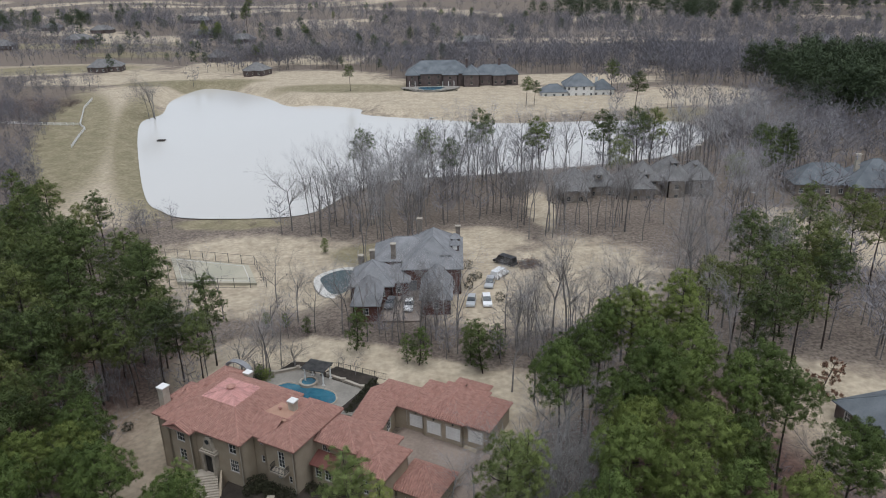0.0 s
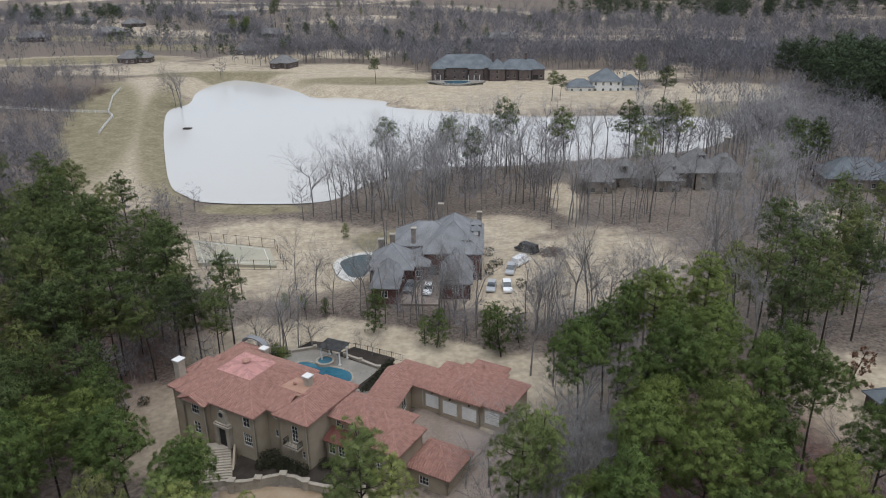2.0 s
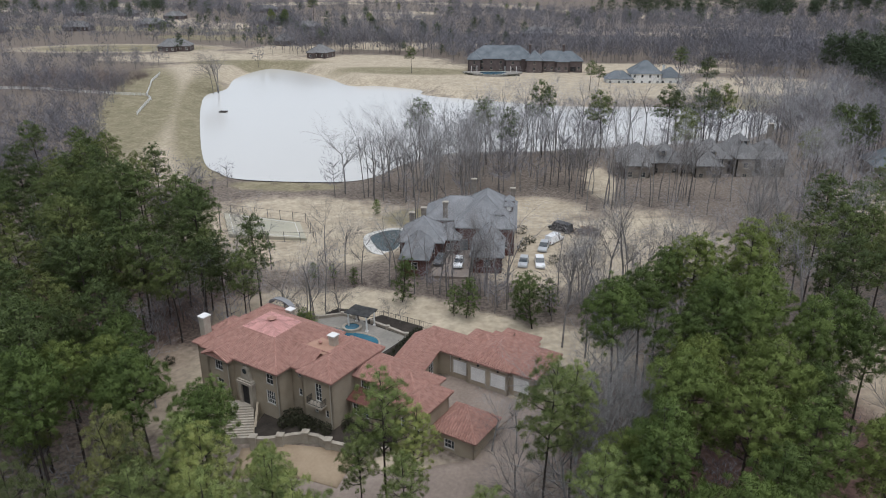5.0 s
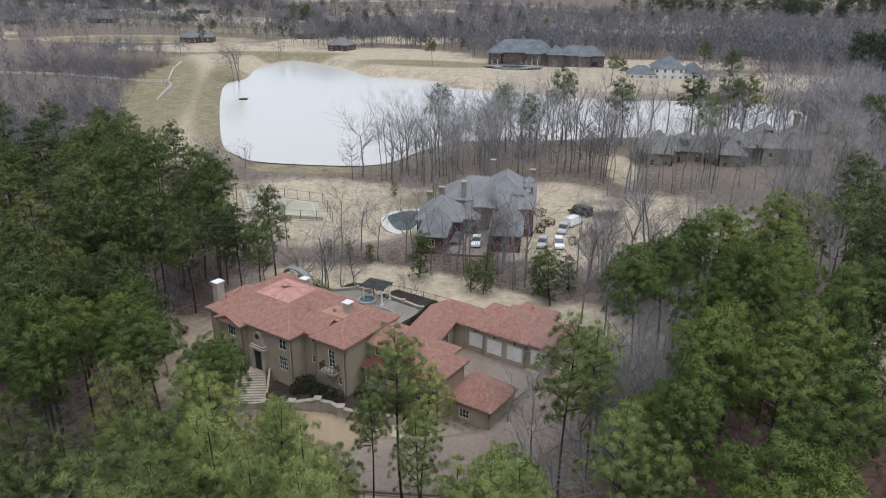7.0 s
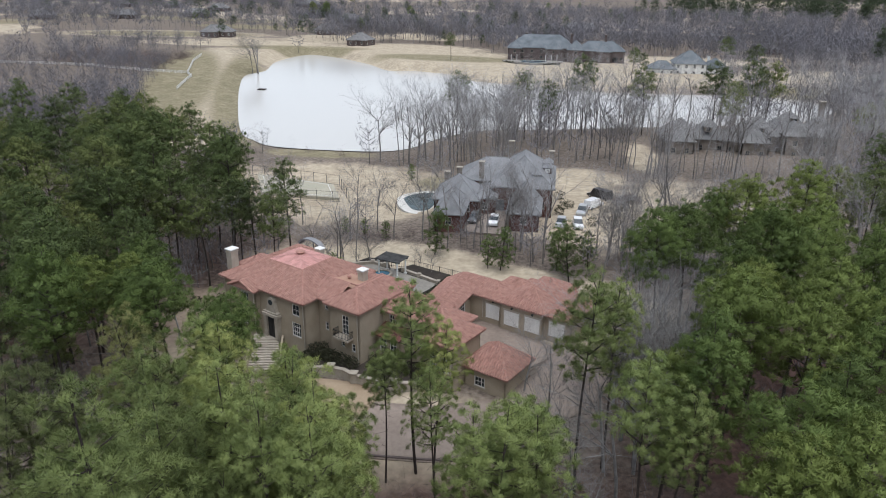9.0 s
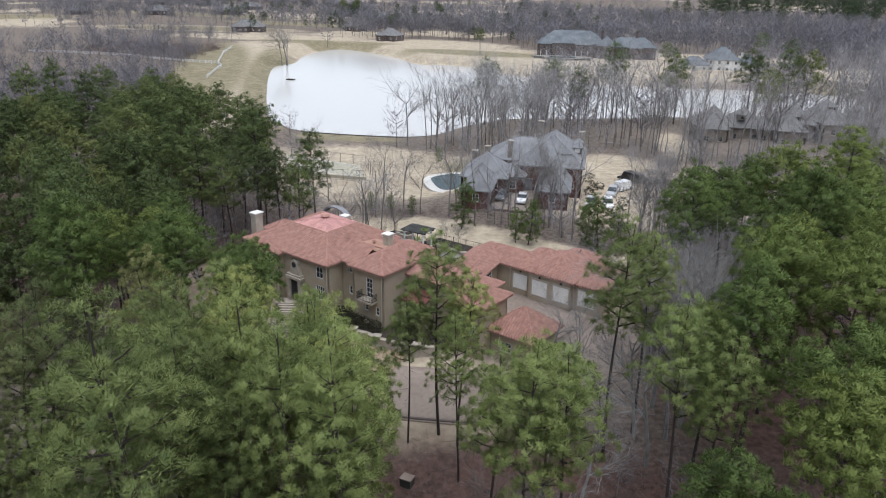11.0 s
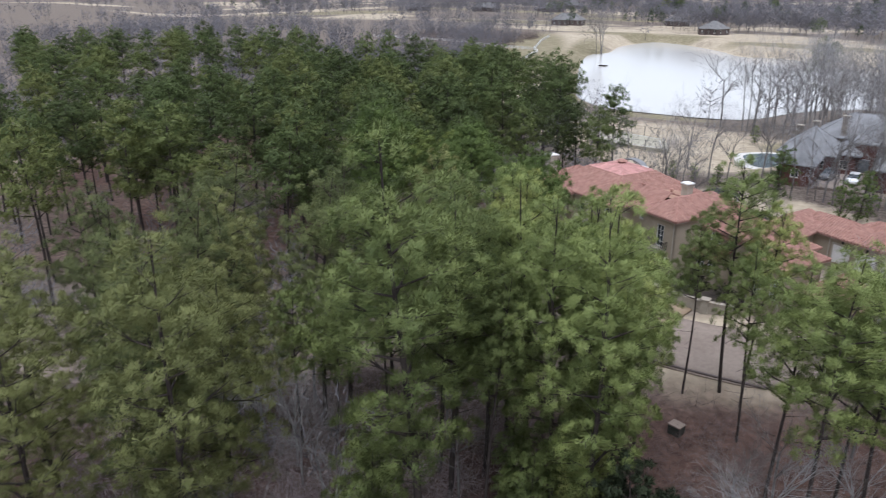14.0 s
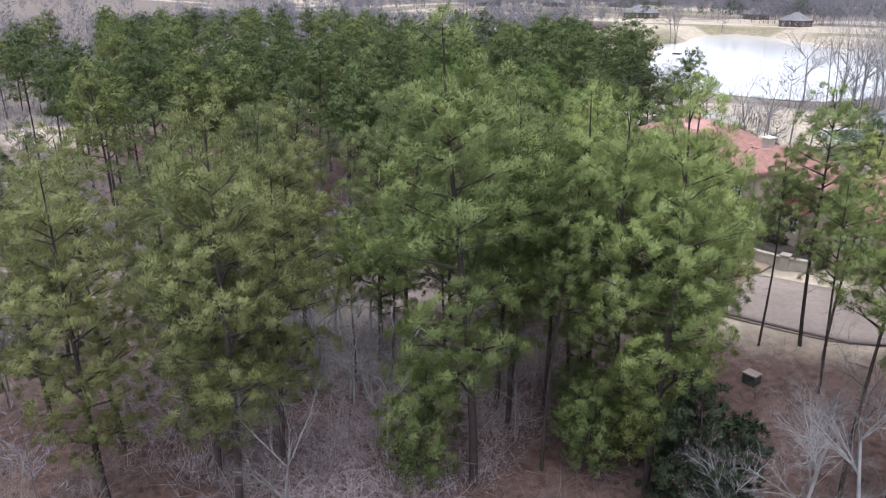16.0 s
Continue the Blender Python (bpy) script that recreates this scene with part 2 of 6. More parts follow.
def ground_material():
    """Leaf litter, dormant turf, green turf and pine straw, laid out by the land's own zones."""
    m = bpy.data.materials.new("ground_cover")
    m.use_nodes = True
    n, l = m.node_tree.nodes, m.node_tree.links
    b = n["Principled BSDF"]
    b.inputs["Roughness"].default_value, b.inputs["Specular IOR Level"].default_value = 0.95, 0.15
    co = n.new("ShaderNodeTexCoord")

    def noise_node(scale, detail=6):
        t = n.new("ShaderNodeTexNoise")
        t.inputs["Scale"].default_value, t.inputs["Detail"].default_value = scale, detail
        l.new(co.outputs["Object"], t.inputs["Vector"])
        return t

    def ramp(t, a, c, lo=0.32, hi=0.68):
        r = n.new("ShaderNodeValToRGB")
        r.color_ramp.elements[0].position, r.color_ramp.elements[1].position = lo, hi
        r.color_ramp.elements[0].color, r.color_ramp.elements[1].color = (*a, 1), (*c, 1)
        l.new(t.outputs["Fac"], r.inputs["Fac"])
        return r

    fine, mid, wide = noise_node(1.6), noise_node(0.22), noise_node(0.03)
    litter = ramp(fine, (0.115, 0.092, 0.075), (0.245, 0.203, 0.167))
    turf = ramp(mid, (0.375, 0.314, 0.23), (0.475, 0.402, 0.3))
    green = ramp(mid, (0.2, 0.175, 0.107), (0.28, 0.24, 0.158))
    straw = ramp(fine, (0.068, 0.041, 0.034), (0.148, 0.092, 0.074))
    color = litter.outputs["Color"]
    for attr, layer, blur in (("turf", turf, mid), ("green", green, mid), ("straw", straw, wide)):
        a, w, mix = n.new("ShaderNodeAttribute"), n.new("ShaderNodeMath"), n.new("ShaderNodeMix")
        a.attribute_name = attr
        w.operation = "MULTIPLY_ADD"
        l.new(blur.outputs["Fac"], w.inputs[0])
        w.inputs[1].default_value = 0.9
        l.new(a.outputs["Fac"], w.inputs[2])
        e = n.new("ShaderNodeMapRange")
        e.inputs["From Min"].default_value, e.inputs["From Max"].default_value = 0.75, 1.2
        l.new(w.outputs[0], e.inputs["Value"])
        mix.data_type = "RGBA"
        l.new(e.outputs["Result"], mix.inputs[0])
        l.new(color, mix.inputs[6])
        l.new(layer.outputs["Color"], mix.inputs[7])
        color = mix.outputs[2]
    grain, tone = n.new("ShaderNodeMapRange"), n.new("ShaderNodeHueSaturation")
    grain.inputs["From Min"].default_value, grain.inputs["From Max"].default_value = 0.3, 0.7
    grain.inputs["To Min"].default_value, grain.inputs["To Max"].default_value = 0.8, 1.18
    l.new(noise_node(0.9, 9).outputs["Fac"], grain.inputs["Value"])
    l.new(grain.outputs["Result"], tone.inputs["Value"])
    l.new(color, tone.inputs["Color"])
    l.new(tone.outputs["Color"], b.inputs["Base Color"])
    bp = n.new("ShaderNodeBump")
    bp.inputs["Strength"].default_value, bp.inputs["Distance"].default_value = 0.3, 0.1
    l.new(fine.outputs["Fac"], bp.inputs["Height"])
    l.new(bp.outputs["Normal"], b.inputs["Normal"])
    return m


GROUND = ground_material()


# ---- mesh helpers ----
class Geo:
    """Verts and faces gathered for one mesh."""

    def __init__(self):
        self.v, self.f, self.row = [], [], []

    def add(self, verts, faces, row=None):
        k = len(self.v)
        self.row += row or [0.0] * len(verts)
        self.v += [tuple(p) for p in verts]
        self.f += [tuple(i + k for i in face) for face in faces]
        return self

    def box(self, x0, x1, y0, y1, z0, z1):
        return self.add([(x, y, z) for z in (z0, z1) for y in (y0, y1) for x in (x0, x1)],
                        [(0, 2, 3, 1), (4, 5, 7, 6), (0, 1, 5, 4), (2, 6, 7, 3), (0, 4, 6, 2), (1, 3, 7, 5)])

    def prism(self, poly, z0, z1):
        n = len(poly)
        return self.add([(x, y, z0) for x, y in poly] + [(x, y, z1) for x, y in poly],
                        [tuple(range(n))[::-1], tuple(range(n, 2 * n))] + [(i, (i + 1) % n, n + (i + 1) % n, n + i) for i in range(n)])

    def tube(self, a, b, r0, r1, n=6, caps=True):
        a, b = Vector(a), Vector(b)
        d = (b - a).normalized()
        s = d.orthogonal().normalized()
        t = d.cross(s)
        ring = [(math.cos(2 * math.pi * i / n), math.sin(2 * math.pi * i / n)) for i in range(n)]
        faces = [(i, (i + 1) % n, n + (i + 1) % n, n + i) for i in range(n)]
        if caps:
            faces += [tuple(range(n))[::-1], tuple(range(n, 2 * n))]
        return self.add([a + (s * c + t * q) * r0 for c, q in ring] + [b + (s * c + t * q) * r1 for c, q in ring], faces)

    def make(self, name, mat, parent=None, smooth=False):
        me = bpy.data.meshes.new(name)
        me.from_pydata(self.v, [], self.f)
        me.materials.append(mat)
        if smooth:
            me.shade_smooth()
        if any(self.row):
            me.attributes.new("row", "FLOAT", "POINT").data.foreach_set("value", np.array(self.row, np.float32))
        ob = new(name, me)
        if parent:
            ob.parent = parent
        return ob


def part(name, geo, mat, parent, label="", smooth=False):
    ob = geo.make(name, mat, parent, smooth)
    return tagged(ob, label) if label else ob


def thing(name, label, category, m=None, group="", kind=""):
    ob = new(name)
    ob.empty_display_size = 0.5
    if m is not None:
        ob.matrix_world = m
    return tagged(ob, label, category, group, kind)


# ---- the lie of the land ----
HILLS = np.array([
    (-13, 56, -6.4, 12), (-14, 62, -4.9, 8), (-23, 73, -2.1, 8), (-40, 71, -3.0, 12), (0, 75, -1.5, 12), (-5, 92, 0, 14), (-30, 92, -0.7, 14),
    (-26, 82, -1.0, 6), (-14, 80, -1.2, 7), (-8, 130, 0.4, 16), (-15, 126, 0.4, 7), (-2, 126, 0.3, 7), (6, 142, -1.0, 16), (11, 160, -2, 16), (-33, 177, -3, 14), (-75, 110, -4, 30),
    (-60, 60, -7, 30), (-30, 30, -8, 25), (20, 30, -5, 25), (45, 60, -1, 30)])
HILLS_FAR = np.array([
    (60, 110, 1, 35), (60, 180, 0, 30), (-60, 150, -2.5, 18), (-60, 170, -3, 18), (0, 190, -2.8, 20), (20, 410, -0.6, 60), (60, 400, -2, 50),
    (-120, 450, 0, 60), (-165, 330, -1.0, 22), (-135, 255, -1.5, 18), (-250, 420, 2, 80), (120, 300, 0, 60), (-200, 200, -6, 50), (-140, 100, -6, 50),
    (110, 210, 1, 30)])
HILL = np.concatenate([HILLS, HILLS_FAR])
WATER_Z = -3.47
SHORE = [(-80, 202), (-64, 200.5), (-48, 202), (-40, 208), (-33, 224), (-20, 238), (8, 243), (32, 248), (58, 255), (84, 270), (104, 300), (96, 323), (68, 327), (24, 325),
         (-2, 332), (-30, 342), (-44, 349), (-47, 362), (-70, 373), (-84, 372), (-101, 396), (-128, 422), (-146, 427), (-151, 392), (-143, 357), (-146, 340), (-136, 309),
         (-114, 256), (-97, 219), (-88, 208)]


def smooth_loop(points, k=5):
    out, n = [], len(points)
    for i in range(n):
        p = [np.array(points[(i + j - 1) % n], float) for j in range(4)]
        for s in range(k):
            t = s / k
            out.append(0.5 * (2 * p[1] + (p[2] - p[0]) * t + (2 * p[0] - 5 * p[1] + 4 * p[2] - p[3]) * t * t + (3 * p[1] - p[0] - 3 * p[2] + p[3]) * t ** 3))
    return np.array(out)


SHORELINE = smooth_loop(SHORE)


def lake_distance(x, y):
    """Metres outside (+) or inside (-) the shoreline, for arrays."""
    x, y = np.asarray(x, float), np.asarray(y, float)
    a, b = SHORELINE, np.roll(SHORELINE, -1, 0)
    best, inside = np.full(x.shape, 1e9), np.zeros(x.shape, bool)
    for (ax, ay), (bx, by) in zip(a, b):
        dx, dy = bx - ax, by - ay
        t = np.clip(((x - ax) * dx + (y - ay) * dy) / (dx * dx + dy * dy), 0, 1)
        best = np.minimum(best, np.hypot(x - ax - t * dx, y - ay - t * dy))
        cross = ((ay > y) != (by > y)) & (x < (bx - ax) * (y - ay) / (by - ay + 1e-12) + ax)
        inside ^= cross
    return np.where(inside, -best, best)


def base_height(x, y):
    x, y = np.asarray(x, float), np.asarray(y, float)
    top, weight = np.zeros(x.shape), np.full(x.shape, 0.02)
    for hx, hy, hz, s in HILL:
        w = np.exp(-((x - hx) ** 2 + (y - hy) ** 2) / (2 * s * s))
        top += w * hz
        weight += w
    far = np.clip((np.hypot(x, y - 250) - 260) / 400, 0, 1)
    roll = 5 * np.sin(x / 140 + 1) * np.sin(y / 170) + 3 * np.sin((x + y) / 90)
    return top / weight + far * (roll - 1)


def height(x, y, d=None):
    d = lake_distance(x, y) if d is None else d
    z = base_height(x, y)
    shore = np.clip((d - 1.5) / 8, 0, 1)
    rim = np.maximum(z, WATER_Z + 0.5)
    z = np.where(d < 40, WATER_Z - 0.1 + (np.where(d < 25, rim, np.maximum(z, WATER_Z - 2)) - WATER_Z + 0.1) * shore, z)
    return np.where(d < 0, WATER_Z - 0.1 + np.maximum(d * 0.25, -2.0), z)


def hz(x, y):
    return float(height(np.array([x]), np.array([y]))[0])


def ellipse(x, y, cx, cy, rx, ry, turn=0):
    c, s = math.cos(radians(turn)), math.sin(radians(turn))
    u, v = (x - cx) * c + (y - cy) * s, -(x - cx) * s + (y - cy) * c
    return np.hypot(u / rx, v / ry)


# open ground: centre, half sizes, turn
LAWNS_NEAR = [(-12, 112, 36, 6.5, -24), (-45, 118, 9, 9, 20), (6, 100, 9, 12, -20), (-52, 94, 9, 13, 30), (12, 146, 22, 22, 0), (28, 152, 18, 24, 0), (4, 176, 14, 12, 0), (-40, 152, 26, 14, 0), (-52, 165, 30, 20, 0),
              (-12, 70, 9, 8, 0), (60, 96, 14, 16, 0), (92, 172, 12, 22, 20), (24, 200, 4, 16, 0)]
LAWNS = LAWNS_NEAR + [(12, 370, 62, 46, 0), (70, 360, 36, 26, 0), (-141, 300, 27, 104, 22), (-165, 395, 30, 30, 0), (-60, 398, 74, 40, 0), (120, 372, 34, 30, 0), (-112, 214, 18, 26, 40), (-190, 440, 60, 22, 10), (-90, 440, 50, 30, 0),
                      (60, 430, 60, 20, 0), (-260, 480, 70, 25, 10), (-330, 620, 120, 22, 5)]
GREENS = [(-64, 196, 17, 6, 0), (-126, 290, 12, 100, 22), (-160, 304, 16, 100, 22), (-150, 425, 40, 12, 10), (-330, 620, 110, 24, 5), (-260, 480, 60, 20, 10), (-480, 520, 90, 30, 10), (-60, 404, 40, 14, 0), (-20, 170, 12, 8, 0), (95, 330, 20, 10, 0), (-230, 560, 50, 20, 0)]
LAWNS_FAR = [(190, 900, 60, 40, 0), (520, 900, 120, 40, 0), (360, 640, 30, 25, 0), (-480, 520, 90, 30, 10), (100, 620, 120, 22, -5), (-150, 75, 26, 14, 20), (-700, 900, 160, 60, 0),
             (500, 1300, 300, 70, 0), (-300, 1200, 240, 60, 10)]


def zone(x, y, spots, soft=0.35):
    z = np.zeros(np.shape(x))
    for s in spots:
        z = np.maximum(z, np.clip((1 + soft - ellipse(x, y, *s)) / (2 * soft), 0, 1))
    return z


def field(x, y):
    """Open country beyond the lake: positive in the fields, negative in the woods."""
    f = np.sin(x / 41 + 2 * np.sin(y / 57)) + np.sin(y / 43 + 1.5 * np.sin(x / 63)) + 0.35 * np.sin(x / 13 + y / 17)
    return -1.4 - f + 0.5 * np.clip((-x - 60) / 150, 0, 1) - 0.5 * np.clip((x - 60) / 150, 0, 1)


def spaced(*runs):
    return np.concatenate([np.arange(a, b, s) for a, b, s in runs])


def build_ground():
    xs = spaced((-4000, -1000, 250), (-1000, -300, 18), (-300, -170, 5), (-170, -60, 2.0), (-60, 40, 1.6), (40, 120, 2.6), (120, 300, 6), (300, 1000, 18), (1000, 4001, 250))
    ys = spaced((-600, -60, 60), (-60, 0, 8), (0, 130, 1.4), (130, 450, 2.8), (450, 700, 7), (700, 1500, 22), (1500, 4600, 250))
    gx, gy = np.meshgrid(xs, ys)
    x, y = gx.ravel(), gy.ravel()
    d = lake_distance(x, y)
    z = height(x, y, d)
    z += np.where(y < 200, 0.1, 0.02) * np.sin(x * 0.9 + 2 * np.sin(y * 0.31)) * np.sin(y * 0.7 + np.sin(x * 0.37)) * (d > 3)
    nx, ny = len(xs), len(ys)
    i = np.arange(nx * ny).reshape(ny, nx)
    faces = np.stack([i[:-1, :-1], i[:-1, 1:], i[1:, 1:], i[1:, :-1]], -1).reshape(-1, 4)
    me = bpy.data.meshes.new("ground")
    me.from_pydata(np.stack([x, y, z], 1).tolist(), [], faces.tolist())
    me.materials.append(GROUND)
    me.shade_smooth()
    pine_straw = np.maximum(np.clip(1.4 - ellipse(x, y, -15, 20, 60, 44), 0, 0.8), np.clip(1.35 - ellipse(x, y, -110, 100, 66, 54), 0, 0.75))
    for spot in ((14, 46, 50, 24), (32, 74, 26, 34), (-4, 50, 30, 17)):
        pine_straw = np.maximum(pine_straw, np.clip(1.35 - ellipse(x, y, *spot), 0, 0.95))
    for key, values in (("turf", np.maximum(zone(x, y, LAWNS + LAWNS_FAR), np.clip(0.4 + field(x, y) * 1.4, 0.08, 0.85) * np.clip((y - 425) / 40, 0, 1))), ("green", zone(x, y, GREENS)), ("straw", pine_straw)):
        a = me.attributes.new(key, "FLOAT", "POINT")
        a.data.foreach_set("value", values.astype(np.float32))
    tagged(new("ground", me), "rolling winter ground with brown leaf litter, dormant tan turf and pine straw", "ground", kind="structure")


build_ground()
ahead, behind = np.roll(SHORELINE, -1, 0), np.roll(SHORELINE, 1, 0)
along = (ahead - behind) / np.linalg.norm(ahead - behind, axis=1)[:, None]
lake = Geo()
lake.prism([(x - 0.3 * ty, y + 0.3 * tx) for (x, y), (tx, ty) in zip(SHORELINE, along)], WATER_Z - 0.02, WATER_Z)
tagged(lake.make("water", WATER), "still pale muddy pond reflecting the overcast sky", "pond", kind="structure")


# ---- houses: shared makers ----
def hip_faces(x0, x1, y0, y1, z, pitch, over=0.5, cut=None, gable=""):
    """The slopes of a hip roof, each with its eave edge first; cut: stop at that rise with a flat top."""
    x0, x1, y0, y1 = x0 - over, x1 + over, y0 - over, y1 + over
    w, d = x1 - x0, y1 - y0
    run = min(w, d) / 2
    if cut:
        run = min(run, cut / pitch)
    top = z + run * pitch
    a, b = (x0 + run, x1 - run), (y0 + run, y1 - run)
    if gable == "y" and w <= d:
        b = (y0, y1)
    if gable == "x" and d <= w:
        a = (x0, x1)
    if gable == "front" and w <= d:
        b = (y0, y1 - run)
    c = [(a[0], b[0], top), (a[1], b[0], top), (a[1], b[1], top), (a[0], b[1], top)]
    e = [(x0, y0, z), (x1, y0, z), (x1, y1, z), (x0, y1, z)]
    return [[e[i], e[(i + 1) % 4], c[(i + 1) % 4], c[i]] for i in range(4)], c, top


def cleaned(poly):
    out = []
    for p in poly:
        if not out or (Vector(p) - Vector(out[-1])).length > 0.02:
            out.append(p)
    if (Vector(out[0]) - Vector(out[-1])).length < 0.02:
        out.pop()
    return out


def tile_slope(geo, poly, pitch=0.36, rise=0.21):
    """A slope with rows of barrel tiles that run from eave to ridge."""
    poly = [Vector(p) for p in cleaned(poly)]
    if len(poly) < 3:
        return
    e = (poly[1] - poly[0]).normalized()
    n = e.cross(poly[2] - poly[0]).normalized()
    if abs(n.z) < 0.05:
        geo.add(poly, [tuple(range(len(poly)))])
        return
    if n.z < 0:
        n = -n
    s = n.cross(e)
    flat = [((p - poly[0]).dot(e), (p - poly[0]).dot(s)) for p in poly]
    lo_a, hi_a = min(f[0] for f in flat), max(f[0] for f in flat)
    count = max(4, int((hi_a - lo_a) / (pitch / 4)))
    wave = (0.0, 0.75, 1.0, 0.75)
    verts, rows = [], []
    for k in range(count + 1):
        a = min(max(lo_a + (hi_a - lo_a) * k / count, lo_a + 1e-4), hi_a - 1e-4)
        hits = []
        for (a0, s0), (a1, s1) in zip(flat, flat[1:] + flat[:1]):
            if (a0 - a) * (a1 - a) < 0:
                hits.append(s0 + (s1 - s0) * (a - a0) / (a1 - a0))
        hits = hits or [0.0]
        up = n * (wave[k % 4] * rise)
        lo, hi = poly[0] + e * a + s * min(hits), poly[0] + e * a + s * max(hits)
        verts += [lo - Vector((0, 0, 0.16)), lo + up, hi + up]
        rows += [1 + k / 4] * 3
    geo.add(verts, [q for k in range(count) for q in ((3 * k, 3 * k + 3, 3 * k + 4, 3 * k + 1), (3 * k + 1, 3 * k + 4, 3 * k + 5, 3 * k + 2))], rows)


def plain_slope(geo, poly, thick=0.18):
    poly = [Vector(p) for p in cleaned(poly)]
    n = len(poly)
    if n < 3:
        return
    low = [p - Vector((0, 0, thick)) for p in poly]
    geo.add(poly + low, [tuple(range(n)), tuple(range(n, 2 * n))[::-1]] + [(i, i + n, (i + 1) % n + n, (i + 1) % n) for i in range(n)])


def ridges(parent, faces, mat, r=0.16):
    """A cap along each ridge and hip, one part each."""
    done = set()
    for f in faces:
        f = cleaned(f)
        for p, q in zip(f[1:], f[2:] + f[:1]):
            key = tuple(sorted((tuple(round(c, 2) for c in p), tuple(round(c, 2) for c in q))))
            if key not in done and (Vector(p) - Vector(q)).length > 0.2:
                done.add(key)
                part("ridge_cap", Geo().tube(p, q, r, r, 6), mat, parent)


def wall_run(geo, p0, p1, z0, z1, holes=(), thick=0.3):
    """An upright wall from p0 to p1, its outside to the right of that way; holes: (from, to, low, high) along it."""
    p0, p1 = Vector((*p0, 0)), Vector((*p1, 0))
    length = (p1 - p0).length
    d = (p1 - p0).normalized()
    inward = Vector((-d.y, d.x, 0))
    us = sorted({0, length, *(h[0] for h in holes), *(h[1] for h in holes)})
    zs = sorted({z0, z1, *(h[2] for h in holes), *(h[3] for h in holes)})
    for u0, u1 in zip(us, us[1:]):
        for a, b in zip(zs, zs[1:]):
            if any(h[0] <= (u0 + u1) / 2 <= h[1] and h[2] <= (a + b) / 2 <= h[3] for h in holes):
                continue
            corner = [p0 + d * u0, p0 + d * u1, p0 + d * u1 + inward * thick, p0 + d * u0 + inward * thick]
            geo.add([(c.x, c.y, z) for z in (a, b) for c in corner],
                    [(3, 2, 1, 0), (4, 5, 6, 7), (0, 1, 5, 4), (1, 2, 6, 5), (2, 3, 7, 6), (3, 0, 4, 7)])


WINDOW_MESH = {}


def window_meshes(w, h, cols, rows):
    key = (w, h, cols, rows)
    if key not in WINDOW_MESH:
        g = Geo()
        b = 0.09
        x, z = w / 2, h
        ring = [(-x, 0), (x, 0), (x, z), (-x, z), (-x + b, b), (x - b, b), (x - b, z - b), (-x + b, z - b)]
        g.add([(u, y, v) for y in (0, 0.12) for u, v in ring],
              [q for i in range(4) for k in [(i + 1) % 4] for q in ((i, k, 4 + k, 4 + i), (8 + k, 8 + i, 12 + i, 12 + k), (k, i, 8 + i, 8 + k), (4 + i, 4 + k, 12 + k, 12 + i))])
        bars = []
        for i in range(1, cols):
            x = -w / 2 + w * i / cols
            bars.append(Geo().box(x - 0.025, x + 0.025, 0.03, 0.1, b, h - b))
        for i in range(1, rows):
            z = h * i / rows
            bars.append(Geo().box(-w / 2 + b, w / 2 - b, 0.034, 0.096, z - 0.025, z + 0.025))
        p = Geo().box(-w / 2 + b, w / 2 - b, 0.055, 0.075, b, h - b)
        s = Geo().box(-w / 2 - 0.1, w / 2 + 0.1, -0.1, 0.1, -0.1, 0)
        WINDOW_MESH[key] = (g, p, s, bars)
    return WINDOW_MESH[key]


def window(parent, p0, p1, u, z, w, h, cols=2, rows=3, inset=0.06, sill=True, mat=WHITE):
    """A window in the wall from p0 to p1: frame, with its pane and sill under it."""
    d = (Vector((*p1, 0)) - Vector((*p0, 0))).normalized()
    at = Vector((*p0, 0)) + d * u + Vector((-d.y, d.x, 0)) * inset
    g, p, s, bars = window_meshes(w, h, cols, rows)
    frame_ob = part("window", g, mat, parent)
    frame_ob.matrix_local = Matrix.Translation((at.x, at.y, z)) @ Matrix.Rotation(math.atan2(d.y, d.x), 4, "Z")
    part("pane", p, GLASS, frame_ob)
    for bar in bars:
        part("glazing_bar", bar, mat, frame_ob)
    if sill:
        part("sill", s, TRIM, frame_ob)
    return frame_ob


def hole(u, z, w, h):
    return (u - w / 2, u + w / 2, z, z + h)


# ---- the terracotta-roofed mansion ----
TURN_M = -27.0
mansion = thing("mansion", "large tan stucco mansion with terracotta barrel tile roofs", "house", pose(-29.0, 81.4, 0, 0, 0, TURN_M))
BASE = -4.5


def block(parent, x0, x1, y0, y1, z1, mat, openings=None, z0=BASE, inset=0.0, frame_mat=WHITE):
    """Four walls of one wing; openings: side -> list of (along, low, width, height, columns, rows)."""
    corner = [(x0, y0), (x1, y0), (x1, y1), (x0, y1)]
    g = Geo()
    for i, side in enumerate(("front", "right", "back", "left")):
        a, b = corner[i], corner[(i + 1) % 4]
        todo = (openings or {}).get(side, ())
        wall_run(g, a, b, z0, z1, [hole(*o[:4]) for o in todo])
        for o in todo:
            window(parent, a, b, *o, mat=frame_mat)
    g.box(x0 + 0.3, x1 - 0.3, y0 + 0.3, y1 - 0.3, z1 - 0.3, z1 - 0.1)
    return part("wall", g, mat, parent)


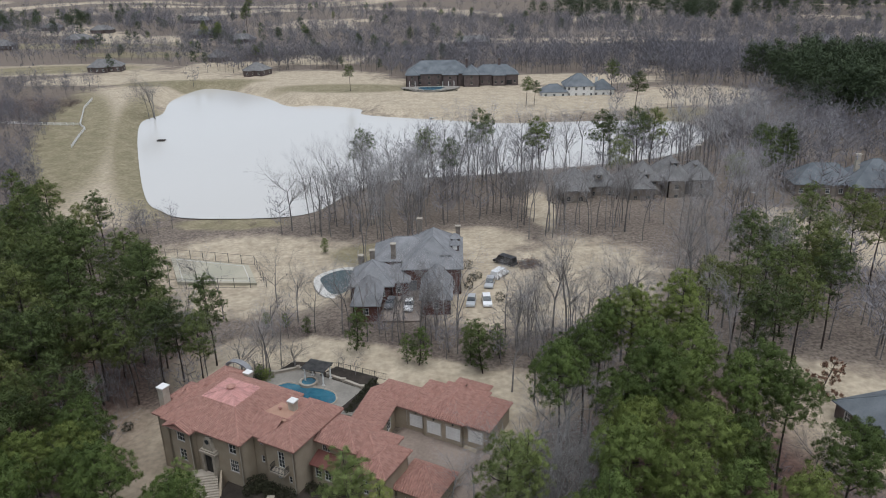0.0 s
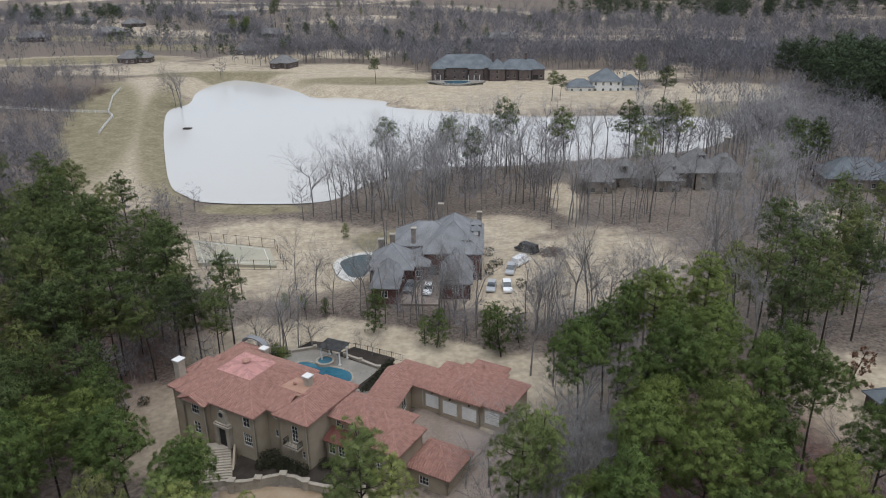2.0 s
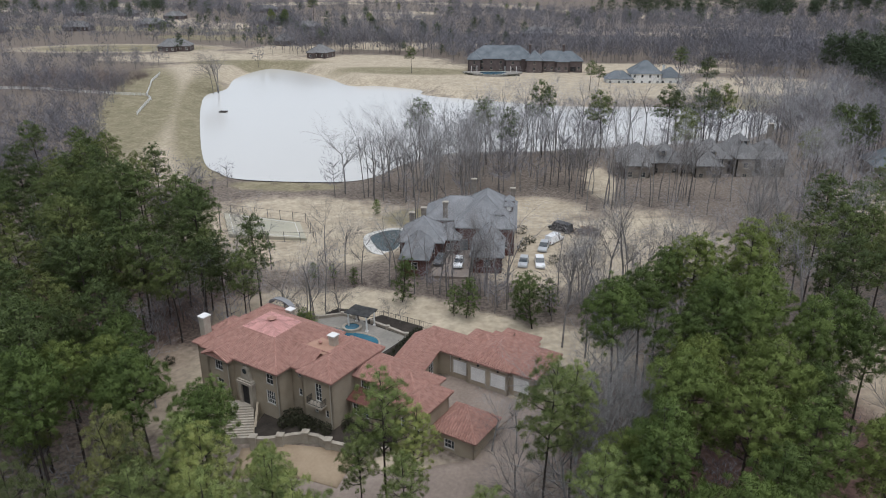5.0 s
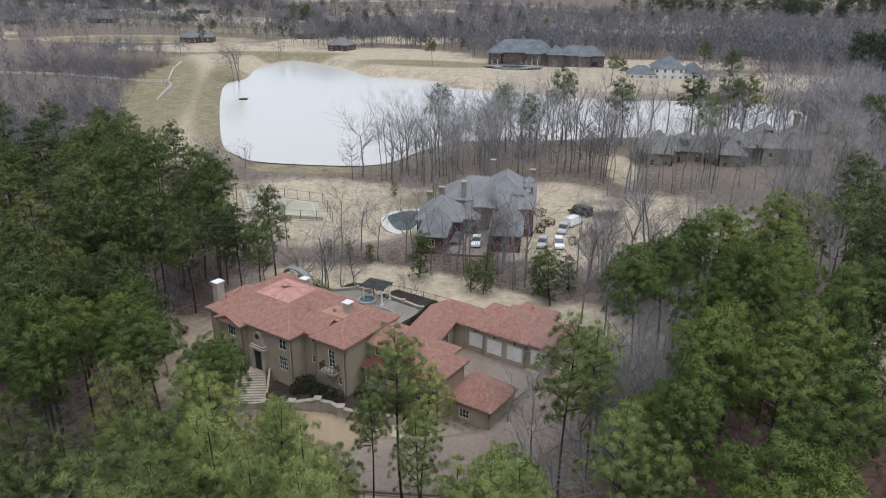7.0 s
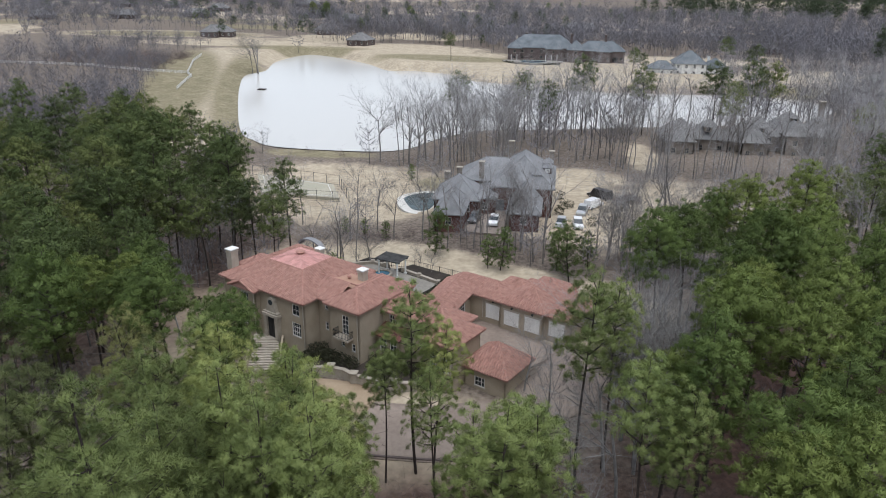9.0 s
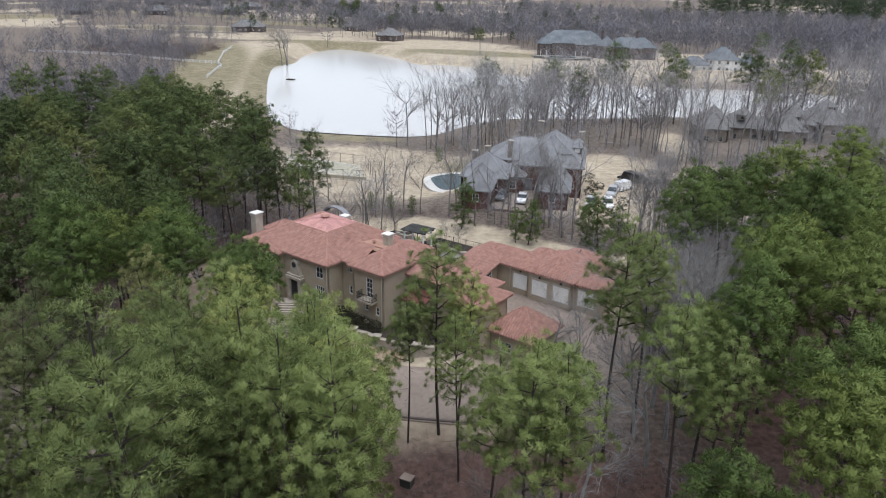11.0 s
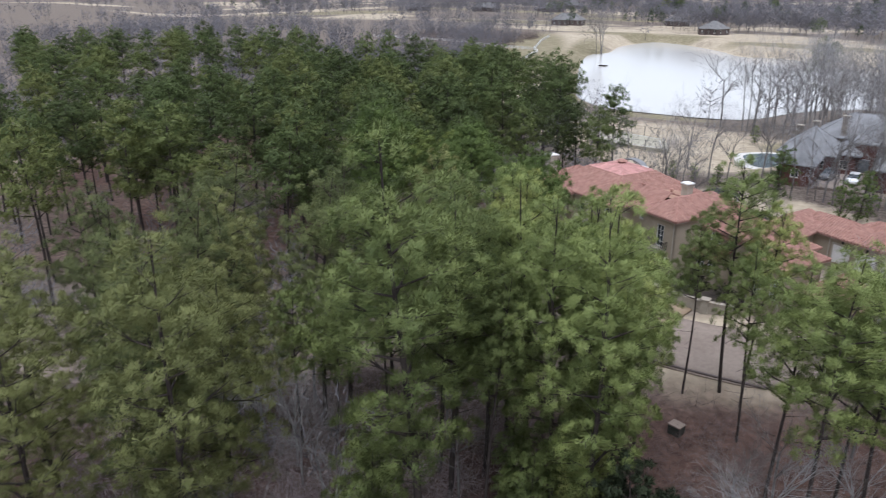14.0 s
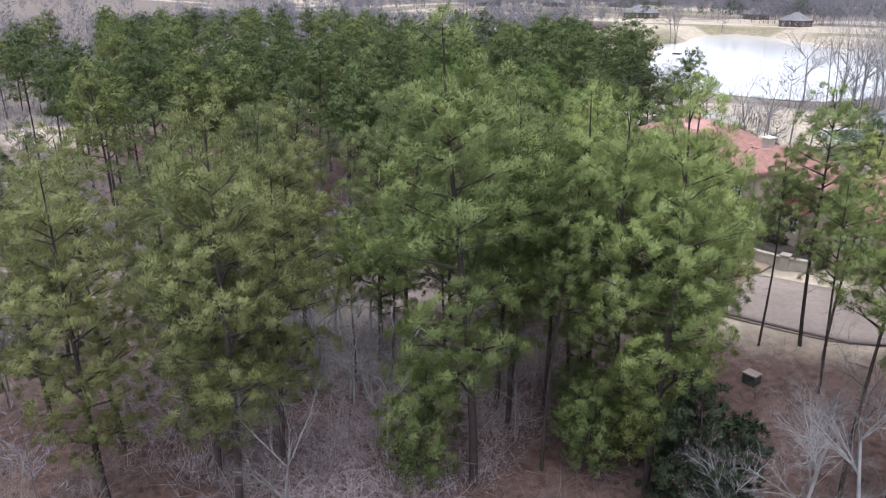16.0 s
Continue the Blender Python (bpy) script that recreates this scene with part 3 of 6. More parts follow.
def tiled_wing(x0, x1, y0, y1, z, pitch=0.5, openings=None, over=0.5, cut=None, gable="", wall=True):
    if wall:
        block(mansion, x0, x1, y0, y1, z - 0.05, STUCCO, openings)
    faces, c, top = hip_faces(x0, x1, y0, y1, z, pitch, over, cut, gable)
    g = Geo()
    for f in faces:
        tile_slope(g, f)
    part("roof", g, TILE, mansion)
    ridges(mansion, faces, RIDGE)
    eaves = Geo()
    o = over - 0.06
    eaves.box(x0 - o, x1 + o, y0 - o, y1 + o, z - 0.24, z - 0.16)
    part("soffit", eaves, TRIM, mansion)
    return c, top


W_UP, W_LOW = (1.3, 1.55, 2, 2), (1.6, 2.0, 4, 3)
# main block with its cap, paled for the light on it
c, top = tiled_wing(-14.0, -0.4, 0.4, 13.3, 6.1, 0.56, {"front": [(12.2, 3.9, *W_UP), (12.2, 0.9, *W_LOW)], "right": []}, cut=2.35)
cap = Geo()
mid = (sum(p[0] for p in c) / 4, sum(p[1] for p in c) / 4, top + 0.75)
for i in range(4):
    tile_slope(cap, [c[i], c[(i + 1) % 4], mid])
part("roof_cap", cap, TILE_LIT, mansion, "low-pitched tile cap, coloured pale pink as if brightly lit")
for i in range(4):
    part("ridge_cap", Geo().tube(c[i], mid, 0.09, 0.09, 6), TILE_LIT, mansion)
vent = Geo()
vent.tube((mid[0], mid[1], mid[2] - 0.1), (mid[0], mid[1], mid[2] + 0.35), 0.5, 0.5, 12).tube((mid[0], mid[1], mid[2] + 0.3), (mid[0], mid[1], mid[2] + 0.5), 0.7, 0.35, 12)
part("roof_vent", vent, RIDGE, mansion)
# front gable wing beside the door
tiled_wing(-12.6, -8.5, -0.5, 6.0, 5.9, 0.42, {"front": [(2.1, 3.8, 1.5, 1.5, 3, 2), (2.1, 0.6, 1.3, 1.9, 2, 3)]}, gable="front")
gable_end = Geo()
gable_end.add([(-12.6, -0.42, 5.8), (-8.5, -0.42, 5.8), (-10.55, -0.42, 6.85), (-12.6, -0.15, 5.8), (-8.5, -0.15, 5.8), (-10.55, -0.15, 6.85)],
              [(0, 1, 2), (5, 4, 3), (0, 2, 5, 3), (1, 4, 5, 2), (0, 3, 4, 1)])
part("gable", gable_end, STUCCO, mansion)
# side wing, rear wings
tiled_wing(-16.7, -11.0, 1.2, 10.5, 5.6, 0.45, {"left": [(6.0, 3.2, 1.2, 1.5, 2, 2), (3.0, 3.2, 1.2, 1.5, 2, 2)]})
tiled_wing(-16.2, -11.8, 8.0, 14.8, 5.8, 0.5)
tiled_wing(-17.4, -14.4, 5.0, 8.6, 5.9, 0.5)
tiled_wing(-1.5, 7.0, 9.2, 12.6, 6.0, 0.5)
# second front bay, with the tan roof well behind it
tiled_wing(2.0, 7.0, 2.5, 12.9, 6.1, 0.55, {"front": [(2.8, 2.45, 1.1, 2.6, 2, 4), (2.3, 0.6, 0.6, 0.8, 1, 2), (4.1, 0.4, 0.6, 1.1, 1, 2)], "right": []})
block(mansion, -0.6, 2.2, 3.1, 8.0, 6.0, STUCCO, {"front": [(1.6, 4.6, 0.6, 0.9, 1, 2), (1.6, 1.7, 0.6, 1.1, 1, 2)]})
slope = Geo()
tile_slope(slope, [(-1.5, 2.5, 6.1), (3.0, 2.5, 6.1), (3.0, 5.9, 7.75), (-1.5, 5.9, 7.75)])
part("roof", slope, TILE, mansion)
lip = Geo()
lip.tube((-3.0, 5.9, 7.75), (4.4, 5.9, 7.75), 0.11, 0.11, 5)
part("ridge_cap", lip, RIDGE, mansion)
well = Geo()
well.add([(-3.4, 5.95, 7.1), (4.2, 5.95, 7.1), (4.2, 11.5, 6.7), (-3.4, 11.5, 6.7), (-3.4, 5.95, 6.2), (4.2, 5.95, 6.2), (4.2, 11.5, 6.0), (-3.4, 11.5, 6.0)],
         [(0, 1, 2, 3), (7, 6, 5, 4), (0, 4, 5, 1), (1, 5, 6, 2), (2, 6, 7, 3), (3, 7, 4, 0)])
part("flat_roof", well, MEMBRANE, mansion, "tan membrane roof well")
for x, y in ((0.3, 8.3), (3.3, 6.7)):
    g = Geo()
    g.tube((x, y, 6.5), (x, y, 7.3), 0.16, 0.16, 8).tube((x, y, 7.25), (x, y, 7.45), 0.34, 0.22, 10)
    part("roof_vent", g, RIDGE, mansion)
# middle range, kitchen bay, tower and court wing
tiled_wing(6.5, 13.5, 7.2, 12.9, 4.9, 0.54, {"front": [(2.2, 3.2, 1.3, 1.2, 3, 2)]})
tiled_wing(9.6, 16.9, 7.4, 13.0, 4.3, 0.45)
tiled_wing(15.2, 19.3, 5.2, 11.2, 4.1, 0.5, {"front": [(3.2, 0.4, 0.9, 2.2, 2, 4), (1.2, 0.4, 0.9, 2.2, 2, 4)], "right": []})
tiled_wing(19.4, 25.2, 7.7, 13.4, 0.9, 0.78, {"front": [(2.2, -1.5, 1.5, 1.3, 3, 2)]})
g = Geo()
for x, ya, za, yb, zb in ((7.4, 4.9, 2.35, 7.2, 3.3),):
    plain_slope(g, [(x, ya, za), (11.4, ya, za), (11.4, yb, zb), (x, yb, zb)], 0.12)
porch_roof = part("porch_roof", g, RED_METAL, mansion, "dark red standing seam porch roof")
for i in range(11):
    x = 7.45 + 0.39 * i
    part("seam", Geo().tube((x, 4.9, 2.38), (x, 7.2, 3.33), 0.03, 0.03, 4), RED_METAL, porch_roof)
block(mansion, 7.6, 11.2, 5.3, 7.3, 2.45, STUCCO, {"front": [(1.0, 0.2, 1.1, 1.7, 2, 3), (2.6, 0.2, 1.1, 1.7, 2, 3)]})
# cross wing to the garages (set askew) and the garage range
link = Geo()
la, lb, half_w = Vector((10.6, 12.5)), Vector((8.0, 24.3)), 2.2
ld = (lb - la).normalized()
lr = Vector((ld.y, -ld.x))
quad = [la - lr * half_w, la + lr * half_w, lb + lr * half_w, lb - lr * half_w]
wall_run(link, quad[1], quad[2], BASE, 3.1, [(5.2, 7.0, 0.1, 2.4)])
wall_run(link, quad[3], quad[0], BASE, 3.1)
part("wall", link, STUCCO, mansion)
window(mansion, quad[1], quad[2], 6.1, 0.1, 1.8, 2.3, 2, 4, sill=False)
edge = [la - lr * 2.7, la + lr * 2.7, lb + lr * 2.7, lb - lr * 2.7]
roof_l, cap_l = Geo(), Geo()
tile_slope(roof_l, [(*edge[1], 3.1), (*edge[2], 3.1), (*lb, 4.5), (*la, 4.5)])
tile_slope(roof_l, [(*edge[3], 3.1), (*edge[0], 3.1), (*la, 4.5), (*lb, 4.5)])
part("roof", roof_l, TILE, mansion)
cap_l.tube((*la, 4.5), (*lb, 4.5), 0.11, 0.11, 5)
part("ridge_cap", cap_l, RIDGE, mansion)
tiled_wing(7.0, 16.0, 21.7, 26.6, 3.1, 0.48, {"front": [(3.3, 1.0, 0.7, 1.1, 1, 2)]})
tiled_wing(13.0, 18.0, 25.0, 29.5, 3.0, 0.5)
tiled_wing(15.9, 22.6, 21.3, 30.2, 3.2, 0.5, over=0.4)
tiled_wing(17.0, 22.0, 27.0, 32.0, 3.2, 0.5, over=0.4)
tiled_wing(22.4, 26.4, 22.0, 29.6, 2.9, 0.48, over=0.4)


def garage_door(u, v, w=2.3, h=2.15):
    g = Geo()
    for i in range(4):
        for j in range(4):
            g.box(u + 0.04 + (w - 0.08) * j / 4, u + (w - 0.08) * (j + 1) / 4, v - 0.05, v, h * i / 4 + 0.02, h * (i + 1) / 4 - 0.02)
    g.box(u, u + w, v - 0.03, v + 0.02, 0, h)
    door = part("garage_door", g, WHITE, mansion, "white panelled garage door")
    f = Geo()
    f.box(u - 0.14, u, v - 0.09, v, -0.2, h).box(u + w, u + w + 0.14, v - 0.09, v, -0.2, h).box(u - 0.14, u + w + 0.14, v - 0.09, v, h, h + 0.2)
    part("frame", f, TRIM, door)
    light = Geo()
    light.box(u + w / 2 - 0.1, u + w / 2 + 0.1, v - 0.22, v, h + 0.35, h + 0.65)
    part("wall_lantern", light, IRON, mansion)


for u, v in ((13.5, 21.7), (16.7, 21.3), (19.9, 21.3), (23.2, 22.0)):
    garage_door(u, v)


def chimney(parent, x, y, z0, z1, w=1.3, d=1.1, mat=STUCCO, capmat=WHITE):
    g = Geo()
    g.box(x - w / 2, x + w / 2, y - d / 2, y + d / 2, z0, z1).box(x - w / 2 - 0.08, x + w / 2 + 0.08, y - d / 2 - 0.08, y + d / 2 + 0.08, z1 - 0.35, z1 - 0.2)
    body = part("chimney", g, mat, parent)
    k = Geo()
    k.box(x - w / 2 - 0.14, x + w / 2 + 0.14, y - d / 2 - 0.14, y + d / 2 + 0.14, z1, z1 + 0.14)
    part("chimney_cap", k, capmat, body)


chimney(mansion, -17.2, 3.3, -3, 8.6, 1.05, 1.2, TRIM)
chimney(mansion, -10.8, 14.0, -2, 6.9, 0.95, 0.9, TRIM)
chimney(mansion, 1.9, 9.2, 5.5, 8.3, 0.95, 0.95, TRIM)
# arched rear dormer
arch = Geo()
arch.add([(-14.0 + r * math.cos(a), 14.9 + dy, 6.2 + r * 0.5 * math.sin(a)) for a in [math.pi * i / 10 for i in range(11)] for dy, r in ((0, 2.0), (0, 2.35), (1, 2.35), (1, 2.0))],
         [(4 * i + k, 4 * i + (k + 1) % 4, 4 * i + 4 + (k + 1) % 4, 4 * i + 4 + k) for i in range(10) for k in range(4)])
part("arched_parapet", arch, SLATE, mansion)

# entrance portal
portal = Geo()
px = -5.9
portal.box(px - 1.25, px - 0.75, -0.35, 0.4, -0.2, 2.9).box(px + 0.75, px + 1.25, -0.35, 0.4, -0.2, 2.9).box(px - 1.45, px + 1.45, -0.45, 0.4, 2.9, 3.25)
portal.box(px - 1.3, px + 1.3, -0.3, 0.4, 3.25, 3.5)
portal.add([(px - 0.95, y, 3.5) for y in (-0.12, 0.4)] + [(px + 0.95, y, 3.5) for y in (-0.12, 0.4)] + [(px - 0.5, y, 5.2) for y in (-0.12, 0.4)] + [(px + 0.5, y, 5.2) for y in (-0.12, 0.4)],
           [(0, 2, 6, 4), (1, 5, 7, 3), (0, 4, 5, 1), (2, 3, 7, 6), (4, 6, 7, 5)])
portal.tube((px, -0.14, 4.9), (px, 0.4, 4.9), 0.62, 0.62, 16)
part("portal", portal, STONE_WHITE, mansion, "pale stone entrance surround")
oval = Geo()
oval.tube((px, -0.17, 4.85), (px, -0.1, 4.85), 0.38, 0.38, 16)
part("oval_window", oval, GLASS, mansion)
leaf = Geo()
leaf.box(px - 0.75, px + 0.75, -0.06, 0.05, -0.2, 2.8)
for i in range(2):
    leaf.box(px - 0.66 + 0.7 * i, px - 0.04 + 0.7 * i, -0.1, -0.05, 0.0, 2.6)
part("front_door", leaf, IRON, mansion, "dark iron double front door")
# balcony
bal = Geo()
bal.box(3.6, 6.1, 1.35, 2.5, 2.1, 2.35)
deck = part("balcony", bal, STONE_WHITE, mansion)
rail = Geo()
for p, q in (((3.65, 1.42), (6.05, 1.42)), ((3.65, 1.42), (3.65, 2.45)), ((6.05, 1.42), (6.05, 2.45))):
    for z in (2.45, 3.3):
        rail.tube((*p, z), (*q, z), 0.03, 0.03, 4)
    for i in range(11):
        x, y = p[0] + (q[0] - p[0]) * i / 10, p[1] + (q[1] - p[1]) * i / 10
        rail.tube((x, y, 2.35), (x, y, 3.3), 0.02, 0.02, 4)
part("railing", rail, IRON, deck)
# downpipes
for x, y, z in ((-0.3, 0.25, 5.9), (6.95, 2.35, 5.9), (-8.6, -0.6, 5.8), (1.9, 2.9, 5.9), (19.2, 5.1, 3.9), (15.4, 5.1, 3.9), (13.0, 21.6, 2.9)):
    g = Geo()
    g.tube((x, y, -1.6 if y < 20 else -0.1), (x, y, z), 0.07, 0.07, 6)
    part("downpipe", g, TRIM, mansion)

# ---- mansion grounds ----
M = mansion.matrix_world.copy()


def at(u, v, z=0.0):
    return M @ Vector((u, v, z))


def draped(name, pts, width, mat, label, category, lift=0.06, step=1.0):
    """A road or path of a given width along a line of plan points, laid on the land."""
    g, line = Geo(), []
    pts = [Vector((x, y)) for x, y in pts]
    for a, b in zip(pts, pts[1:]):
        n = max(1, int((b - a).length / step))
        line += [a.lerp(b, i / n) for i in range(n)]
    line.append(pts[-1])
    rows = []
    across = max(2, int(width / 1.2))
    for i, p in enumerate(line):
        d = (line[min(i + 2, len(line) - 1)] - line[max(i - 2, 0)]).normalized()
        s = Vector((d.y, -d.x))
        rows.append([p + s * (width * (j / across - 0.5)) for j in range(across + 1)])
    flat = [q for r in rows for q in r]
    zs = height(np.array([q.x for q in flat]), np.array([q.y for q in flat])) + lift
    k = across + 1
    g.add([(q.x, q.y, z) for q, z in zip(flat, zs)], [(i * k + j, i * k + j + 1, (i + 1) * k + j + 1, (i + 1) * k + j) for i in range(len(rows) - 1) for j in range(across)])
    ob = g.make(name, mat, smooth=True)
    sol = ob.modifiers.new("thickness", "SOLIDIFY")
    sol.thickness, sol.offset = 0.14, -1
    return tagged(ob, label, category, kind="structure")


draped("court_pavement", [at(25, 15.5)[:2], at(11.6, 17.5)[:2]], 10.5, CONCRETE, "worn pale concrete garage court", "pavement", 0.2)
draped("forecourt", [(-33, 75.2), (-28, 75.8), (-23, 75.4), (-18.5, 74.2)], 5.4, TAN_CONCRETE, "tan concrete forecourt below the garden wall", "pavement", 0.26)
draped("driveway", [(-36, 68), (-28, 69.6), (-20, 70.4), (-10, 70.6), (-2, 73), (4, 80), (7, 88)], 8.6, CONCRETE, "worn concrete driveway in front of the mansion", "driveway", 0.16)
draped("lane", [(-35, 68.5), (-42, 60), (-50, 47), (-62, 38), (-80, 32)], 4.2, CONCRETE, "narrow concrete lane through the pines", "driveway", 0.1)
kerb = draped("kerb", [(-32, 63.5), (-20, 66.4), (-8, 66.6), (0, 69)], 0.25, BRICK_DARK, "low dark brick kerb along the driveway", "kerb", 0.3, 0.8)


def planting_bed(name, outline, label):
    g = Geo()
    pts = [at(u, v) for u, v in outline]
    g.prism([(p.x, p.y) for p in pts], -3.6, -1.2)
    return tagged(g.make(name, MULCH), label, "planting bed", kind="structure")


planting_bed("front_bed", [(-3.5, 0.4), (-2.6, -2.2), (-0.6, -4.2), (2.1, -2.1), (4.4, 0.2), (6.2, 0.7), (8.0, 0.5), (13.0, 2.0), (15.3, 3.6), (15.0, 7.0), (7.0, 7.0), (7.0, 2.4), (0.0, 2.9), (-0.4, 0.4)],
             "dark mulch bed against the mansion front")


def curved_wall():
    w = thing("garden_wall", "low cream stone garden wall with square piers", "wall", kind="structure")
    line = [(-0.6, -4.4), (0.8, -3.5), (2.1, -2.3), (3.2, -0.9), (4.4, 0.0), (6.2, 0.5), (8.0, 0.3), (10.6, 0.9), (13.0, 1.8), (15.4, 3.4)]
    run = Geo()
    for a, b in zip(line, line[1:]):
        p, q = at(*a), at(*b)
        d = (q - p).normalized()
        s = Vector((-d.y, d.x, 0)) * 0.22
        for z0, z1, k in ((-4.6, -1.25, 1.0), (-1.25, -1.1, 1.35)):
            run.add([(r.x, r.y, z) for z in (z0, z1) for r in (p - s * k, q - s * k, q + s * k, p + s * k)],
                    [(3, 2, 1, 0), (4, 5, 6, 7), (0, 1, 5, 4), (1, 2, 6, 5), (2, 3, 7, 6), (3, 0, 4, 7)])
    part("wall_run", run, STONE_WHITE, w)
    for a in (line[0], line[2], line[4], line[6], line[8]):
        g = Geo()
        p = at(*a)
        g.box(p.x - 0.4, p.x + 0.4, p.y - 0.4, p.y + 0.4, -4.6, -0.95).box(p.x - 0.5, p.x + 0.5, p.y - 0.5, p.y + 0.5, -0.95, -0.8)
        part("pier", g, STONE_WHITE, w)


curved_wall()


def front_steps():
    s = thing("front_steps", "wide cream stone steps leading up to the front door", "stairs", M @ pose(-6.0, -1.0, 0, 0, 0, 38))
    for i in range(12):
        w = 1.5 + 0.05 * i
        part("step", Geo().box(-w, w, -0.36 * (i + 1), -0.36 * i, -4.5, -0.37 - 0.17 * i), STONE_WHITE, s)
    part("landing", Geo().box(-2.0, 1.6, 0.0, 1.6, -4.5, -0.2), STONE_WHITE, s)
    for x in (-2.2, 1.9):
        g = Geo()
        g.add([(x + dx, y, z) for dx in (0, 0.3) for y, z in ((0, -4.5), (0, 0.4), (-4.6, -1.7), (-4.6, -4.5))],
              [(0, 1, 2, 3), (7, 6, 5, 4), (0, 4, 5, 1), (1, 5, 6, 2), (2, 6, 7, 3), (3, 7, 4, 0)])
        part("side_wall", g, STUCCO, s)


front_steps()

# pool garden behind the mansion
POOL_Z = -0.25
deck_g = Geo()
deck_poly = [(-33.5, 106.5), (-31.5, 110.5), (-27.5, 112.0), (-19.0, 108.0), (-14.6, 105.6), (-16.0, 97.6), (-26.0, 99.0)]
deck_g.prism(deck_poly, -2.2, POOL_Z)
tagged(deck_g.make("pool_deck", PAVER), "pale stone pool terrace", "terrace", kind="structure")
beds = Geo()
beds.prism([(-31.6, 110.2), (-29.0, 114.2), (-25.6, 113.8), (-24.2, 109.8), (-27.5, 111.6)], -2.2, POOL_Z + 0.05)
beds.prism([(-23.6, 109.6), (-21.0, 112.4), (-13.5, 108.8), (-15.2, 104.9)], -2.2, POOL_Z + 0.05)
beds.prism([(-18.6, 99.4), (-14.2, 107.4), (-12.6, 106.4), (-16.4, 98.4)], -2.2, POOL_Z + 0.06)
tagged(beds.make("pool_beds", MULCH), "dark mulch beds round the pool terrace", "planting bed", kind="structure")
pool = thing("swimming_pool", "freeform blue swimming pool with a round spa", "pool", pose(0, 0, 0))
shape = smooth_loop([(-30.6, 105.6), (-28.6, 107.2), (-26.0, 106.4), (-24.2, 105.8), (-22.0, 105.2), (-20.0, 103.8), (-19.6, 101.2), (-22.0, 100.2), (-25.8, 101.6), (-29.0, 103.6)], 4)
g = Geo()
g.prism([tuple(p) for p in shape], POOL_Z - 0.6, POOL_Z + 0.03)
part("pool_water", g, POOL, pool)
g = Geo()
for a, b in zip(shape, np.roll(shape, -1, 0)):
    g.tube((*a, POOL_Z + 0.04), (*b, POOL_Z + 0.04), 0.16, 0.16, 5)
part("coping", g, STONE_WHITE, pool)
g = Geo()
rim = ((1.2, POOL_Z), (1.2, POOL_Z + 0.5), (1.6, POOL_Z + 0.5), (1.6, POOL_Z - 0.4))
g.add([(-24.9 + r * math.cos(2 * math.pi * i / 20), 107.0 + r * math.sin(2 * math.pi * i / 20), z) for i in range(20) for r, z in rim],
      [(4 * i + k, 4 * i + k + 1, 4 * ((i + 1) % 20) + k + 1, 4 * ((i + 1) % 20) + k) for i in range(20) for k in range(3)])
spa = part("spa", g, STONE_WHITE, pool)
g = Geo()
g.tube((-24.9, 107.0, POOL_Z), (-24.9, 107.0, POOL_Z + 0.35), 1.2, 1.2, 20)
part("spa_water", g, POOL, spa)


def terrace_wall(line):
    w = thing("terrace_wall", "low cream stone wall between pool terrace and mulch bed", "wall", kind="structure")
    for a, b in zip(line, line[1:]):
        p, q = Vector((*a, 0)), Vector((*b, 0))
        d = (q - p).normalized()
        s = Vector((-d.y, d.x, 0)) * 0.16
        for name, z0, z1, k in (("wall_run", POOL_Z - 0.5, POOL_Z + 0.42, 1.0), ("coping", POOL_Z + 0.42, POOL_Z + 0.5, 1.5)):
            part(name, Geo().add([(r.x, r.y, z) for z in (z0, z1) for r in (p - s * k, q - s * k, q + s * k, p + s * k)],
                                 [(3, 2, 1, 0), (4, 5, 6, 7), (0, 1, 5, 4), (1, 2, 6, 5), (2, 3, 7, 6), (3, 0, 4, 7)]), STONE_WHITE, w)
    for a in line:
        part("pier", Geo().box(a[0] - 0.28, a[0] + 0.28, a[1] - 0.28, a[1] + 0.28, POOL_Z - 0.5, POOL_Z + 0.7), STONE_WHITE, w)


terrace_wall([(-31.6, 110.0), (-27.6, 111.6), (-25.4, 110.8)])
terrace_wall([(-22.0, 109.2), (-19.0, 107.4), (-15.6, 105.2)])


def pergola():
    p = thing("pergola", "dark slatted pergola on white round columns", "pergola", pose(-23.5, 107.9, 0, 0, 0, -20) @ Matrix.Diagonal((0.86, 0.86, 0.95, 1)))
    for x in (-2.0, 2.0):
        for y in (-1.4, 1.4):
            g = Geo()
            g.tube((x, y, POOL_Z), (x, y, 2.4), 0.17, 0.14, 10).box(x - 0.24, x + 0.24, y - 0.24, y + 0.24, POOL_Z, POOL_Z + 0.2).box(x - 0.22, x + 0.22, y - 0.22, y + 0.22, 2.3, 2.42)
            part("column", g, WHITE, p)
    for y in (-1.4, 1.4):
        part("beam", Geo().box(-2.5, 2.5, y - 0.09, y + 0.09, 2.42, 2.66), IRON, p)
    for i in range(24):
        x = -2.45 + 4.9 * i / 23
        part("rafter", Geo().box(x - 0.045, x + 0.045, -2.0, 2.0, 2.66, 2.82), WEATHERED, p)


pergola()


